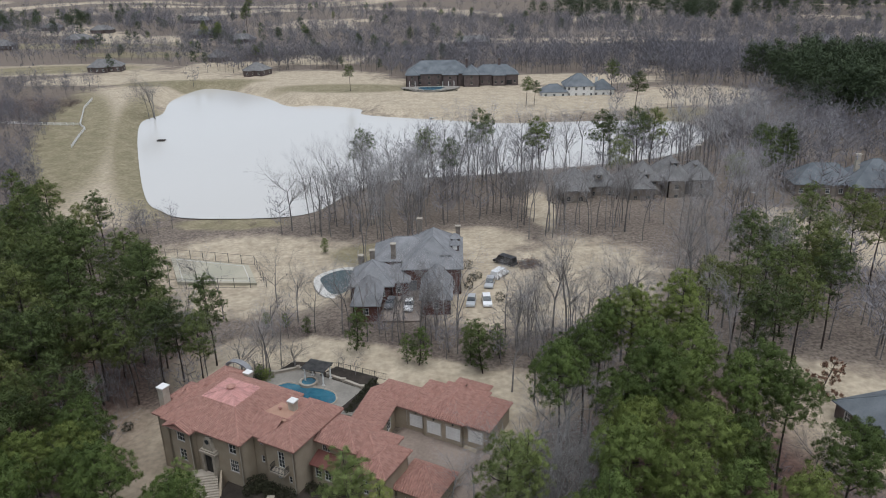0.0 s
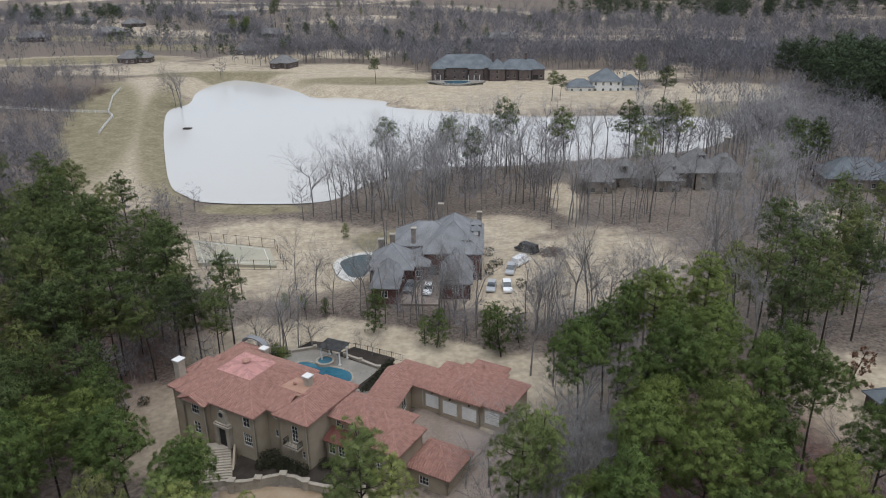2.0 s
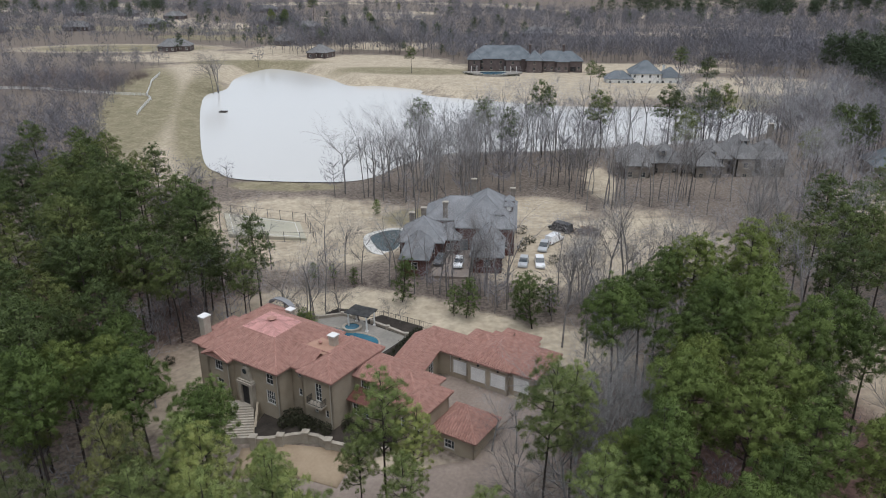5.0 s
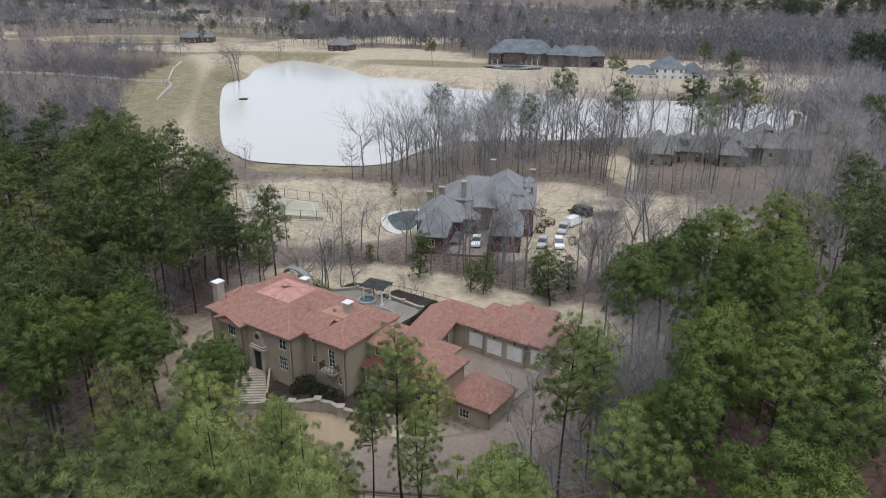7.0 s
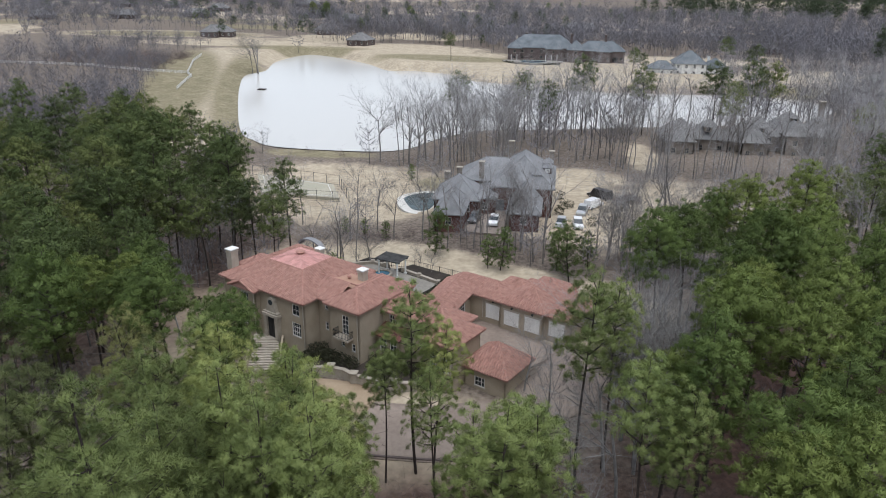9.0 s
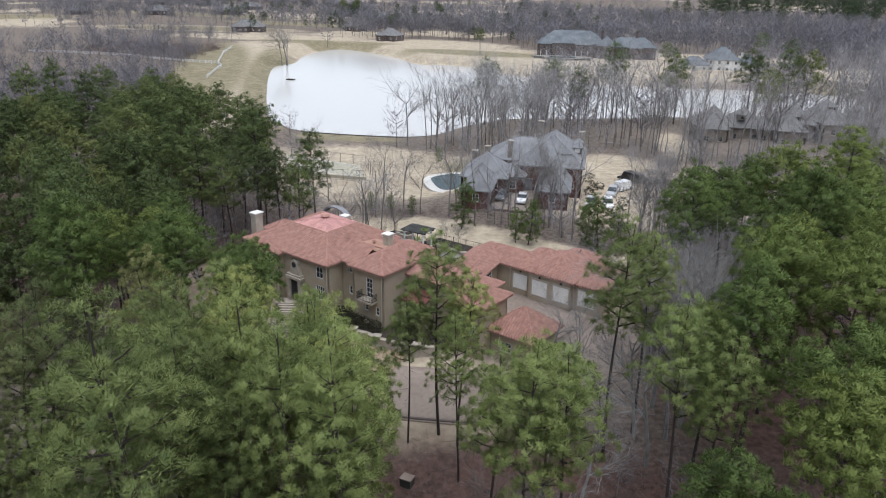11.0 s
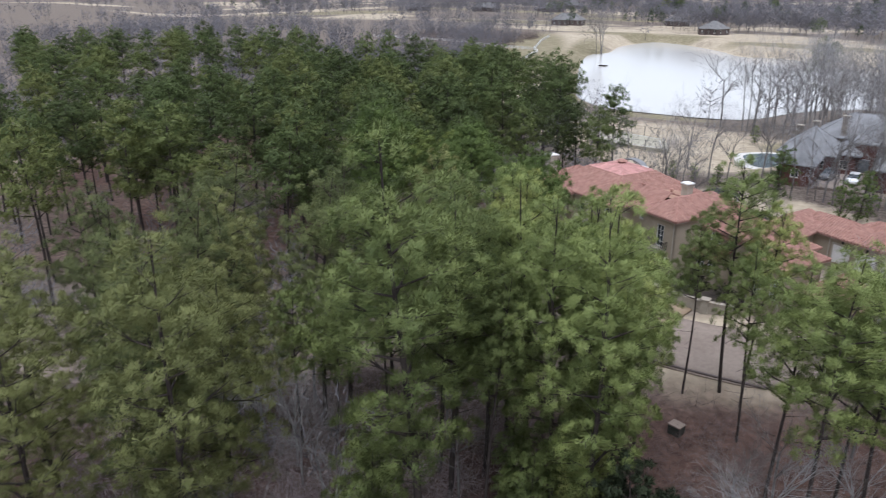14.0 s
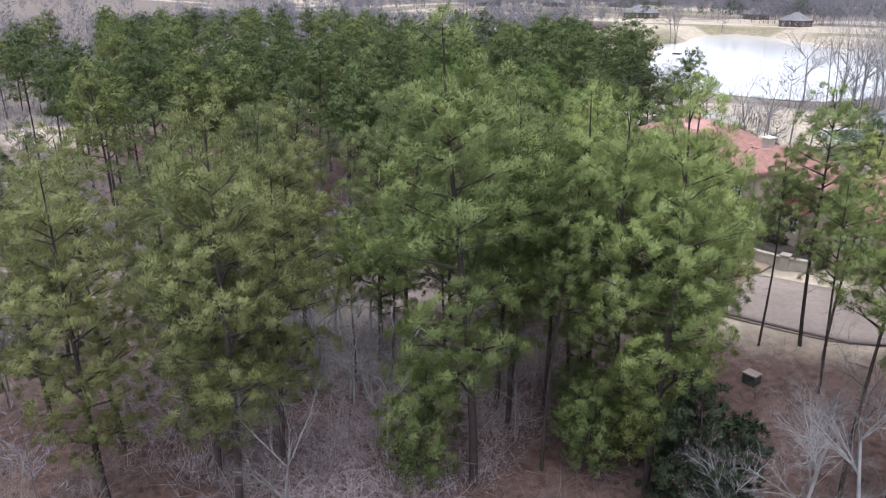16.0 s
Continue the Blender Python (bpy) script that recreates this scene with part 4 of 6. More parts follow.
def iron_fence(name, pts, label, post_gap=2.2, h=1.3, mat=IRON, picket=0.35):
    f = thing(name, label, "fence")
    for a, b in zip(pts, pts[1:]):
        a, b = Vector((*a, 0)), Vector((*b, 0))
        n = max(1, int((b - a).length / post_gap))
        for i in range(n):
            p, q = a.lerp(b, i / n), a.lerp(b, (i + 1) / n)
            zp, zq = hz(p.x, p.y), hz(q.x, q.y)
            part("post", Geo().box(p.x - 0.05, p.x + 0.05, p.y - 0.05, p.y + 0.05, zp - 0.3, zp + h + 0.1), mat, f)
            for z in (0.15, h):
                part("rail", Geo().tube((p.x, p.y, zp + z), (q.x, q.y, zq + z), 0.03, 0.03, 4), mat, f)
            if picket:
                k = int((q - p).length / picket)
                for j in range(1, k):
                    r, zr = p.lerp(q, j / k), zp + (zq - zp) * j / k
                    part("picket", Geo().tube((r.x, r.y, zr + 0.1), (r.x, r.y, zr + h), 0.015, 0.015, 4), mat, f)
    return f


iron_fence("pool_fence", [(-33.6, 108.6), (-30.2, 115.0), (-25.0, 114.2), (-20.8, 113.0), (-11.8, 108.4)], "black iron fence behind the pool terrace")


# ---- neighbouring houses ----
def far_house(name, label, blocks, wall_mat, roof_mat, x, y, turn=0, windows=True, pitch=0.75, base=None, frame_mat=WHITE):
    """A house of hip-roofed blocks: (x0, x1, y0, y1, eave, [pitch]) from its own origin."""
    z = hz(x, y) if base is None else base
    h = thing(name, label, "house", pose(x, y, z, 0, 0, turn))
    for b in blocks:
        x0, x1, y0, y1, eave = b[:5]
        p = b[5] if len(b) > 5 else pitch
        opens = {}
        if windows and x1 - x0 > 3:
            n = max(1, int((x1 - x0) / (3.4 if eave < 5.9 else 4.6)))
            row = [((i + 0.5) * (x1 - x0) / n, lo, 1.2, 1.5, 2, 2) for i in range(n) for lo in ((0.9, 3.9) if eave > 5.4 else (0.9,))]
            m = max(1, int((y1 - y0) / 4.5))
            side = [((i + 0.5) * (y1 - y0) / m, lo, 1.1, 1.5, 2, 2) for i in range(m) for lo in ((0.9, 3.9) if eave > 5.4 else (0.9,))]
            opens = {"front": row, "left": side, "right": side}
        block(h, x0, x1, y0, y1, eave, wall_mat, opens, z0=-2.5, frame_mat=frame_mat)
        faces, c, top = hip_faces(x0, x1, y0, y1, eave, p, 0.5)
        g = Geo()
        for f in faces:
            plain_slope(g, f)
        part("roof", g, roof_mat, h)
        ridges(h, faces, roof_mat, 0.09)
    return h


manor = far_house("brick_manor", "red brick house with steep grey slate hip roofs", [
    (-11.0, 1.0, 12.5, 30, 5.1, 0.76), (-6.9, -1.2, 2.0, 14, 3.1, 1.1), (-20.2, -15.2, -0.6, 9, 3.1, 1.1), (-21.8, -13.2, 8.0, 17, 3.3, 0.82),
    (-14, -10, 9.8, 18, 3.4, 0.6), (-18.0, -4, 18, 28, 4.7, 0.68)], BRICK, SLATE, 0, 130.0, 0, base=0.2)
for x, y, z0, z1 in ((-13.6, 18.4, 2, 8.4), (-8.2, 27.5, 5, 10.9), (-20.6, 17.4, 2, 6.2), (-18.2, 18.4, 2, 7.0), (0.4, 27, 2, 9.2)):
    chimney(manor, x, y, z0, z1, 1.0, 0.9, FIELDSTONE, STONE_WHITE)
for x, y in ((-12.6, 12.42), (-9.6, 12.42)):
    g = Geo()
    g.box(x - 1.2, x + 1.2, y - 0.06, y, 0.1, 2.3)
    part("garage_door", g, SLATE_BLUE, manor)
# roof dormers on the brick house
for x, y, z in ((-2.2, 15.5, 6.0), (-0.3, 20.5, 6.2), (-0.3, 24.5, 6.2)):
    g = Geo()
    g.box(x - 0.9, x + 0.9, y - 0.9, y + 1.2, z, z + 1.3)
    d = part("dormer", g, BRICK_DARK, manor)
    r = Geo()
    for f in hip_faces(x - 0.9, x + 0.9, y - 0.9, y + 1.2, z + 1.3, 0.8, 0.25)[0]:
        plain_slope(r, f, 0.1)
    part("dormer_roof", r, SLATE, d)
    part("dormer_window", Geo().box(x - 0.5, x + 0.5, y - 0.96, y - 0.9, z + 0.25, z + 1.1), WHITE, d)
g = Geo()
g.prism([(-14.6, 128.5), (-7.2, 128.5), (-7.2, 143.0), (-14.6, 143.0)], -2, 0.32)
tagged(g.make("brick_court", material("brick_paving", ((0.19, 0.155, 0.13), (0.285, 0.24, 0.205)), 0.4, 5)), "faded brick paved courtyard of the brick house", "pavement", kind="structure")
POOL_LEVEL = hz(-26, 150) + 0.35
terrace = Geo()
terrace.prism([tuple(p) for p in smooth_loop([(-32, 155), (-31.5, 149), (-28, 143.5), (-23.5, 143.8), (-22.5, 150), (-22, 158.5), (-27, 159.5)], 4)], -3.5, POOL_LEVEL)
tagged(terrace.make("pool_terrace", PALE_STONE), "pale terrace round the brick house's pool", "terrace", kind="structure")
neighbour_pool = Geo()
neighbour_pool.prism([tuple(p) for p in smooth_loop([(-30.8, 154), (-29.6, 149.5), (-27.2, 145.4), (-24.4, 146), (-23.6, 151), (-23.6, 157), (-27, 158)], 4)], POOL_LEVEL - 0.6, POOL_LEVEL + 0.04)
tagged(neighbour_pool.make("neighbour_pool", WINTER_POOL), "dark blue-green swimming pool beside the brick house", "pool")

estate = far_house("dark_brick_estate", "long dark brick estate house with blue-grey roofs", [
    (-27, 8, 2, 18, 6.6, 0.72), (-27, -20, -0.5, 9, 6.3, 0.85), (-7, 1, -0.5, 9, 6.3, 0.85), (4, 13, 0, 15, 6.0, 0.85), (9, 34, 4, 16, 5.4, 0.72), (20, 27, 2.5, 9, 5.2, 0.8)],
    BRICK_DARK, SLATE_BLUE, 0, 407, 0, base=-0.6, frame_mat=FIELDSTONE)
for x, y in ((-18, 12), (6, 10), (24, 10)):
    chimney(estate, x, y, 6, 13.2, 1.2, 1.0, BRICK_DARK, FIELDSTONE)
for i in range(4):
    g = Geo()
    g.box(12.2 + 5.2 * i, 15.0 + 5.2 * i, (4.94 if i < 2 else 3.94), (5.0 if i < 2 else 4.0), 0, 2.4)
    part("garage_door", g, IRON, estate)
for x in (-25, -22, -7, -4, -1):
    g = Geo()
    g.tube((x, -2.2, -0.5), (x, -2.2, 3.3), 0.16, 0.14, 8)
    part("porch_column", g, WHITE, estate)
g = Geo()
g.prism([tuple(p) for p in smooth_loop([(-28, 404), (-24, 394), (-14, 390), (-4, 394), (1, 405)], 4)], -3, -0.1)
tagged(g.make("estate_terrace", PAVER), "pale curved terrace before the dark brick estate", "terrace", kind="structure")
g = Geo()
g.prism([tuple(p) for p in smooth_loop([(-20, 401), (-17, 395), (-10, 395), (-6, 401), (-12, 403)], 4)], -1, -0.04)
tagged(g.make("estate_pool", POOL), "swimming pool on the estate terrace", "pool")
white_house = far_house("white_house", "white painted house with blue-grey roofs above the lake", [
    (43, 56, 0, 9, 3.2, 0.7), (55, 70, 1, 14, 5.8, 0.8), (69, 80, 2, 12, 3.9, 0.8)], WHITE, SLATE_BLUE, 0, 376, 0, base=-2.4)
chimney(white_house, 72, 10, 4, 8.8, 1.1, 1.0, WHITE, SLATE)
g = Geo()
g.box(46.5, 67, 358, 372, -5, -2.2)
tagged(g.make("lake_terrace", PAVER), "pale walled terrace below the white house", "terrace", kind="structure")
stone_house = far_house("stone_house", "grey fieldstone house with grey slate roofs among bare trees", [
    (26, 36, 0, 10, 4.4, 0.85), (34, 44, 2, 12, 4.0, 0.85), (27, 34, -3, 5, 4.2, 0.9), (47, 56, 1, 11, 5.8, 0.9), (55, 64, 2, 12, 6.6, 1.0), (63, 70, 1, 11, 6.0, 1.0), (46, 53, -3, 6, 4.6, 1.0), (57, 62, -2, 8, 6.6, 1.1), (64, 70, -1.5, 8, 6.6, 1.1), (42, 49, 1, 10, 4.0, 0.8)],
    FIELDSTONE, SHINGLE_BROWN, 3.5, 206, 0, base=-1.2, frame_mat=TRIM)
for x, y, z in ((31, 1.5, 5.6), (51, 1.0, 6.6), (66.5, 3.5, 8.6), (60, 4.0, 9.0), (38, 3.0, 6.0)):
    d = part("dormer", Geo().box(x - 0.9, x + 0.9, y - 0.8, y + 1.6, z, z + 1.3), FIELDSTONE, stone_house)
    r = Geo()
    for f in hip_faces(x - 0.9, x + 0.9, y - 0.8, y + 1.6, z + 1.3, 0.9, 0.25)[0]:
        plain_slope(r, f, 0.1)
    part("dormer_roof", r, SHINGLE_BROWN, d)
    part("dormer_window", Geo().box(x - 0.5, x + 0.5, y - 0.86, y - 0.8, z + 0.25, z + 1.15), GLASS, d)
chimney(stone_house, 45, 7, 3, 11.5, 1.3, 1.1, FIELDSTONE, TRIM)
chimney(stone_house, 68, 9, 4, 14, 1.3, 1.1, FIELDSTONE, TRIM)
east_house = far_house("slate_roofed_house", "low house with blue-grey slate roofs and two tall pale chimneys", [
    (0, 18, 0, 11, 3.6, 0.8), (14, 30, -4, 10, 4.0, 0.85), (28, 44, 0, 12, 3.6, 0.8)], FIELDSTONE, SLATE_BLUE, 96, 203, -4)
chimney(east_house, 17, 3, 2, 11.5, 1.2, 1.0, TRIM, TRIM)
chimney(east_house, 25, -2, 2, 11.5, 1.2, 1.0, TRIM, TRIM)
far_house("grey_roofed_cottage", "small house with dark grey roof beside the lawn", [(0, 12, 0, 9, 3.0, 0.6)], BRICK_DARK, SLATE_BLUE, 59.5, 87, 16)
VILLAGE = [(-229, 466, 10, 20), (-240, 690, -6, 22), (-166, 513, 30, 14), (-352, 736, 5, 20), (-415, 766, 0, 18), (-368, 588, 0, 22), (0, 590, 5, 28), (-190, 640, 0, 20), (-330, 640, 6, 22), (-470, 760, -8, 24), (120, 480, 12, 15), (180, 430, -10, 16),
           (-128, 452, -20, 13), (260, 560, 8, 18), (-420, 560, 4, 18), (-290, 820, 0, 26)]
for i, (x, y, turn, w) in enumerate(VILLAGE):
    far_house("farmhouse", "distant brown brick house with a dark hip roof", [(0, w, 0, 11, 3.2, 0.7), (w * 0.25, w * 0.6, -4, 6, 3.4, 0.9)], BRICK_DARK, SHINGLE_BROWN, x, y, turn, windows=y < 600)
tent = thing("white_barn", "long white low farm building far beyond the woods", "barn", pose(385, 640, hz(385, 640)))
part("wall", Geo().box(-26, 26, -6, 6, -1, 4), WHITE, tent)
g = Geo()
plain_slope(g, [(-27, -7, 4), (27, -7, 4), (27, 0, 7), (-27, 0, 7)])
plain_slope(g, [(27, 7, 4), (-27, 7, 4), (-27, 0, 7), (27, 0, 7)])
part("roof", g, WHITE, tent)


# ---- tennis court, white fence, small fixtures ----
g = Geo()
court = [(-71, 169), (-50, 163.5), (-45.5, 153), (-64, 154)]
g.prism(court, -5, -2.35)
tagged(g.make("tennis_court", COURT), "faded green tennis court behind bare trees", "tennis court", kind="structure")
lines = Geo()
for a, b in ((court[0], court[1]), (court[1], court[2]), (court[2], court[3]), (court[3], court[0])):
    p, q = Vector(a).lerp(Vector((-57.6, 160)), 0.15), Vector(b).lerp(Vector((-57.6, 160)), 0.15)
    lines.tube((*p, -2.34), (*q, -2.34), 0.06, 0.06, 4)
tagged(lines.make("court_lines", WHITE), "white painted court lines", "court marking", kind="structure")
iron_fence("court_fence", [(-73, 171), (-49, 165), (-43, 152), (-65, 152), (-73, 171)], "thin weathered tennis court fence", 3.5, 2.4, WEATHERED, 0)


def white_fence(pts):
    f = thing("white_fence", "white rail fence along the dam", "fence")
    for a, b in zip(pts, pts[1:]):
        a, b = Vector((*a, 0)), Vector((*b, 0))
        n = max(1, int((b - a).length / 3))
        for i in range(n):
            p, q = a.lerp(b, i / n), a.lerp(b, (i + 1) / n)
            zp, zq = hz(p.x, p.y), hz(q.x, q.y)
            part("post", Geo().box(p.x - 0.1, p.x + 0.1, p.y - 0.1, p.y + 0.1, zp - 0.3, zp + 1.4), WHITE, f)
            for z in (0.45, 0.85, 1.25):
                part("rail", Geo().tube((p.x, p.y, zp + z), (q.x, q.y, zq + z), 0.09, 0.09, 4), WHITE, f)


white_fence([(-151, 283), (-158, 310), (-164, 318), (-178, 352), (-183, 372)])
white_fence([(-164, 318), (-215, 322), (-260, 318)])


def utility_box(x, y):
    z = hz(x, y)
    b = thing("utility_box", "dark green utility box with a pale lid on leaf litter", "utility box", pose(x, y, z, 0, 0, -15))
    part("cabinet", Geo().box(-0.55, 0.55, -0.45, 0.45, -0.2, 0.8), GREEN_BOX, b)
    part("lid", Geo().box(-0.6, 0.6, -0.5, 0.5, 0.8, 0.92), CONCRETE, b)


utility_box(-13.0, 57.4)
raft = thing("swim_raft", "small dark wooden raft floating on the pond", "raft", pose(-122, 300, WATER_Z))
part("deck", Geo().box(-1.6, 1.6, -1.2, 1.2, 0.15, 0.4), BARK, raft)
part("float", Geo().box(-1.4, 1.4, -1.0, -0.5, -0.25, 0.15), BARK, raft)
part("float", Geo().box(-1.4, 1.4, 0.5, 1.0, -0.25, 0.15), BARK, raft)
boat = thing("rowing_boat", "small white rowing boat at the far bank", "boat", pose(-10, 337, WATER_Z, 0, 0, 20))
g = Geo()
g.add([(-2.4, 0, 0.55), (-1.4, -0.75, 0.5), (1.6, -0.75, 0.5), (2.0, 0, 0.5), (1.6, 0.75, 0.5), (-1.4, 0.75, 0.5), (-1.9, 0, -0.1), (-1.2, -0.4, -0.1), (1.5, -0.4, -0.1), (1.5, 0.4, -0.1), (-1.2, 0.4, -0.1)],
      [(0, 6, 7, 1), (1, 7, 8, 2), (2, 8, 3), (3, 8, 9), (3, 9, 4), (4, 9, 10, 5), (5, 10, 6, 0), (6, 10, 9, 8, 7)])
part("hull", g, WHITE, boat)
part("seat", Geo().box(-0.2, 0.2, -0.6, 0.6, 0.25, 0.32), BARK, boat)


# ---- vehicles ----
def vehicle(name, label, paint, length, width, tall, x, y, turn, van=False):
    z = hz(x, y) if not (-15 < x < -7) else 0.32
    v = thing(name, label, "car", pose(x, y, z + 0.02, 0, 0, turn), "parked vehicles")
    L, W = length / 2, width / 2
    g = Geo()
    prof = [(-L, 0.35), (-L, 0.85), (-L + 0.25, 1.0), (L - 1.2, 1.0), (L - 0.15, 0.82), (L, 0.6), (L, 0.35)]
    n = len(prof)
    g.add([(W * s * (0.97 if z1 > 0.9 else 1), px_, z1) for s in (-1, 1) for px_, z1 in prof],
          [tuple(range(n))[::-1], tuple(range(n, 2 * n))] + [(i, (i + 1) % n, n + (i + 1) % n, n + i) for i in range(n)])
    part("body", g, paint, v)
    a = [(-L + 0.12, 1.0), (-L + 0.3, tall), (L - (1.5 if van else 2.3), tall), (L - (0.9 if van else 1.35), 1.0)]
    g = Geo()
    g.add([(s * W * (0.94 if z1 < 1.1 else 0.82), y1, z1) for s in (-1, 1) for y1, z1 in a], [(3, 2, 1, 0), (4, 5, 6, 7), (0, 1, 5, 4), (1, 2, 6, 5), (2, 3, 7, 6), (3, 0, 4, 7)])
    part("cabin", g, paint if van else GLASS, v)
    g = Geo()
    g.box(-W * 0.84, W * 0.84, a[1][0] + 0.02, a[2][0] - 0.05, tall, tall + 0.05)
    part("roof_panel", g, paint, v)
    g = Geo()
    g.add([(-W * 0.8, a[3][0] - 0.1, 1.08), (W * 0.8, a[3][0] - 0.1, 1.08), (W * 0.72, a[2][0] + 0.05, tall - 0.1), (-W * 0.72, a[2][0] + 0.05, tall - 0.1),
           (-W * 0.8, a[3][0] + 0.02, 1.08), (W * 0.8, a[3][0] + 0.02, 1.08), (W * 0.72, a[2][0] + 0.15, tall - 0.1), (-W * 0.72, a[2][0] + 0.15, tall - 0.1)],
          [(4, 5, 6, 7), (3, 2, 1, 0), (0, 1, 5, 4), (2, 3, 7, 6)])
    part("windscreen", g, GLASS, v)
    for sx in (-1, 1):
        for yy in (-L + 0.85, L - 0.85):
            w = part("wheel", Geo().tube((sx * (W - 0.2), yy, 0.33), (sx * (W + 0.01), yy, 0.33), 0.33, 0.33, 12), RUBBER, v)
            part("rim", Geo().tube((sx * (W + 0.01), yy, 0.33), (sx * (W + 0.03), yy, 0.33), 0.2, 0.18, 10), STEEL, w)
        part("headlight", Geo().box(sx * W * 0.75 - 0.18, sx * W * 0.75 + 0.18, L - 0.06, L + 0.02, 0.62, 0.78), LAMP, v)
        part("tail_light", Geo().box(sx * W * 0.8 - 0.12, sx * W * 0.8 + 0.12, -L - 0.02, -L + 0.04, 0.7, 0.9), RED_METAL, v)


vehicle("car", "dark grey car parked in the brick courtyard", CAR_GREY, 4.3, 1.75, 1.4, -13.4, 135, 172)
vehicle("car", "white sedan parked in the brick courtyard", CAR_WHITE, 4.4, 1.75, 1.4, -9.6, 134, 178)
vehicle("car", "silver grey estate car on the gravel drive", CAR_SILVER, 4.3, 1.8, 1.5, 3.0, 137.4, 174)
vehicle("car", "white sport utility car on the gravel drive", CAR_WHITE, 4.5, 1.85, 1.6, 6.2, 137.6, 183)
vehicle("car", "silver sport utility car behind the van", CAR_SILVER, 4.5, 1.85, 1.6, 7.2, 147.4, 170)
vehicle("van", "white panel van parked on the drive", CAR_WHITE, 5.2, 1.95, 1.95, 9.6, 152.6, -35, True)
vehicle("van", "black van parked on the turf", CAR_BLACK, 5.8, 2.05, 2.1, 11.4, 160.5, 50, True)


def brush_heap(x, y):
    """A heap of cut branches."""
    r = np.random.RandomState(12)
    heap = thing("brush_heap", "heap of cut brown branches beside the black van", "brush pile", pose(x, y, hz(x, y)))
    for _ in range(150):
        a, q = r.uniform(0, 6.28), r.uniform(0, 1)
        c = Vector((math.cos(a) * 3.4 * q, math.sin(a) * 2.6 * q, 0.1 + 1.9 * (1 - q) * r.rand()))
        d = Vector(r.normal(0, 1, 3))
        d.z *= 0.35
        d = d.normalized() * r.uniform(0.8, 1.9)
        part("branch", Geo().tube(c - d, c + d, 0.06, 0.025, 4), RUSSET if r.rand() < 0.5 else BARK_GREY, heap)


brush_heap(17.2, 158.6)


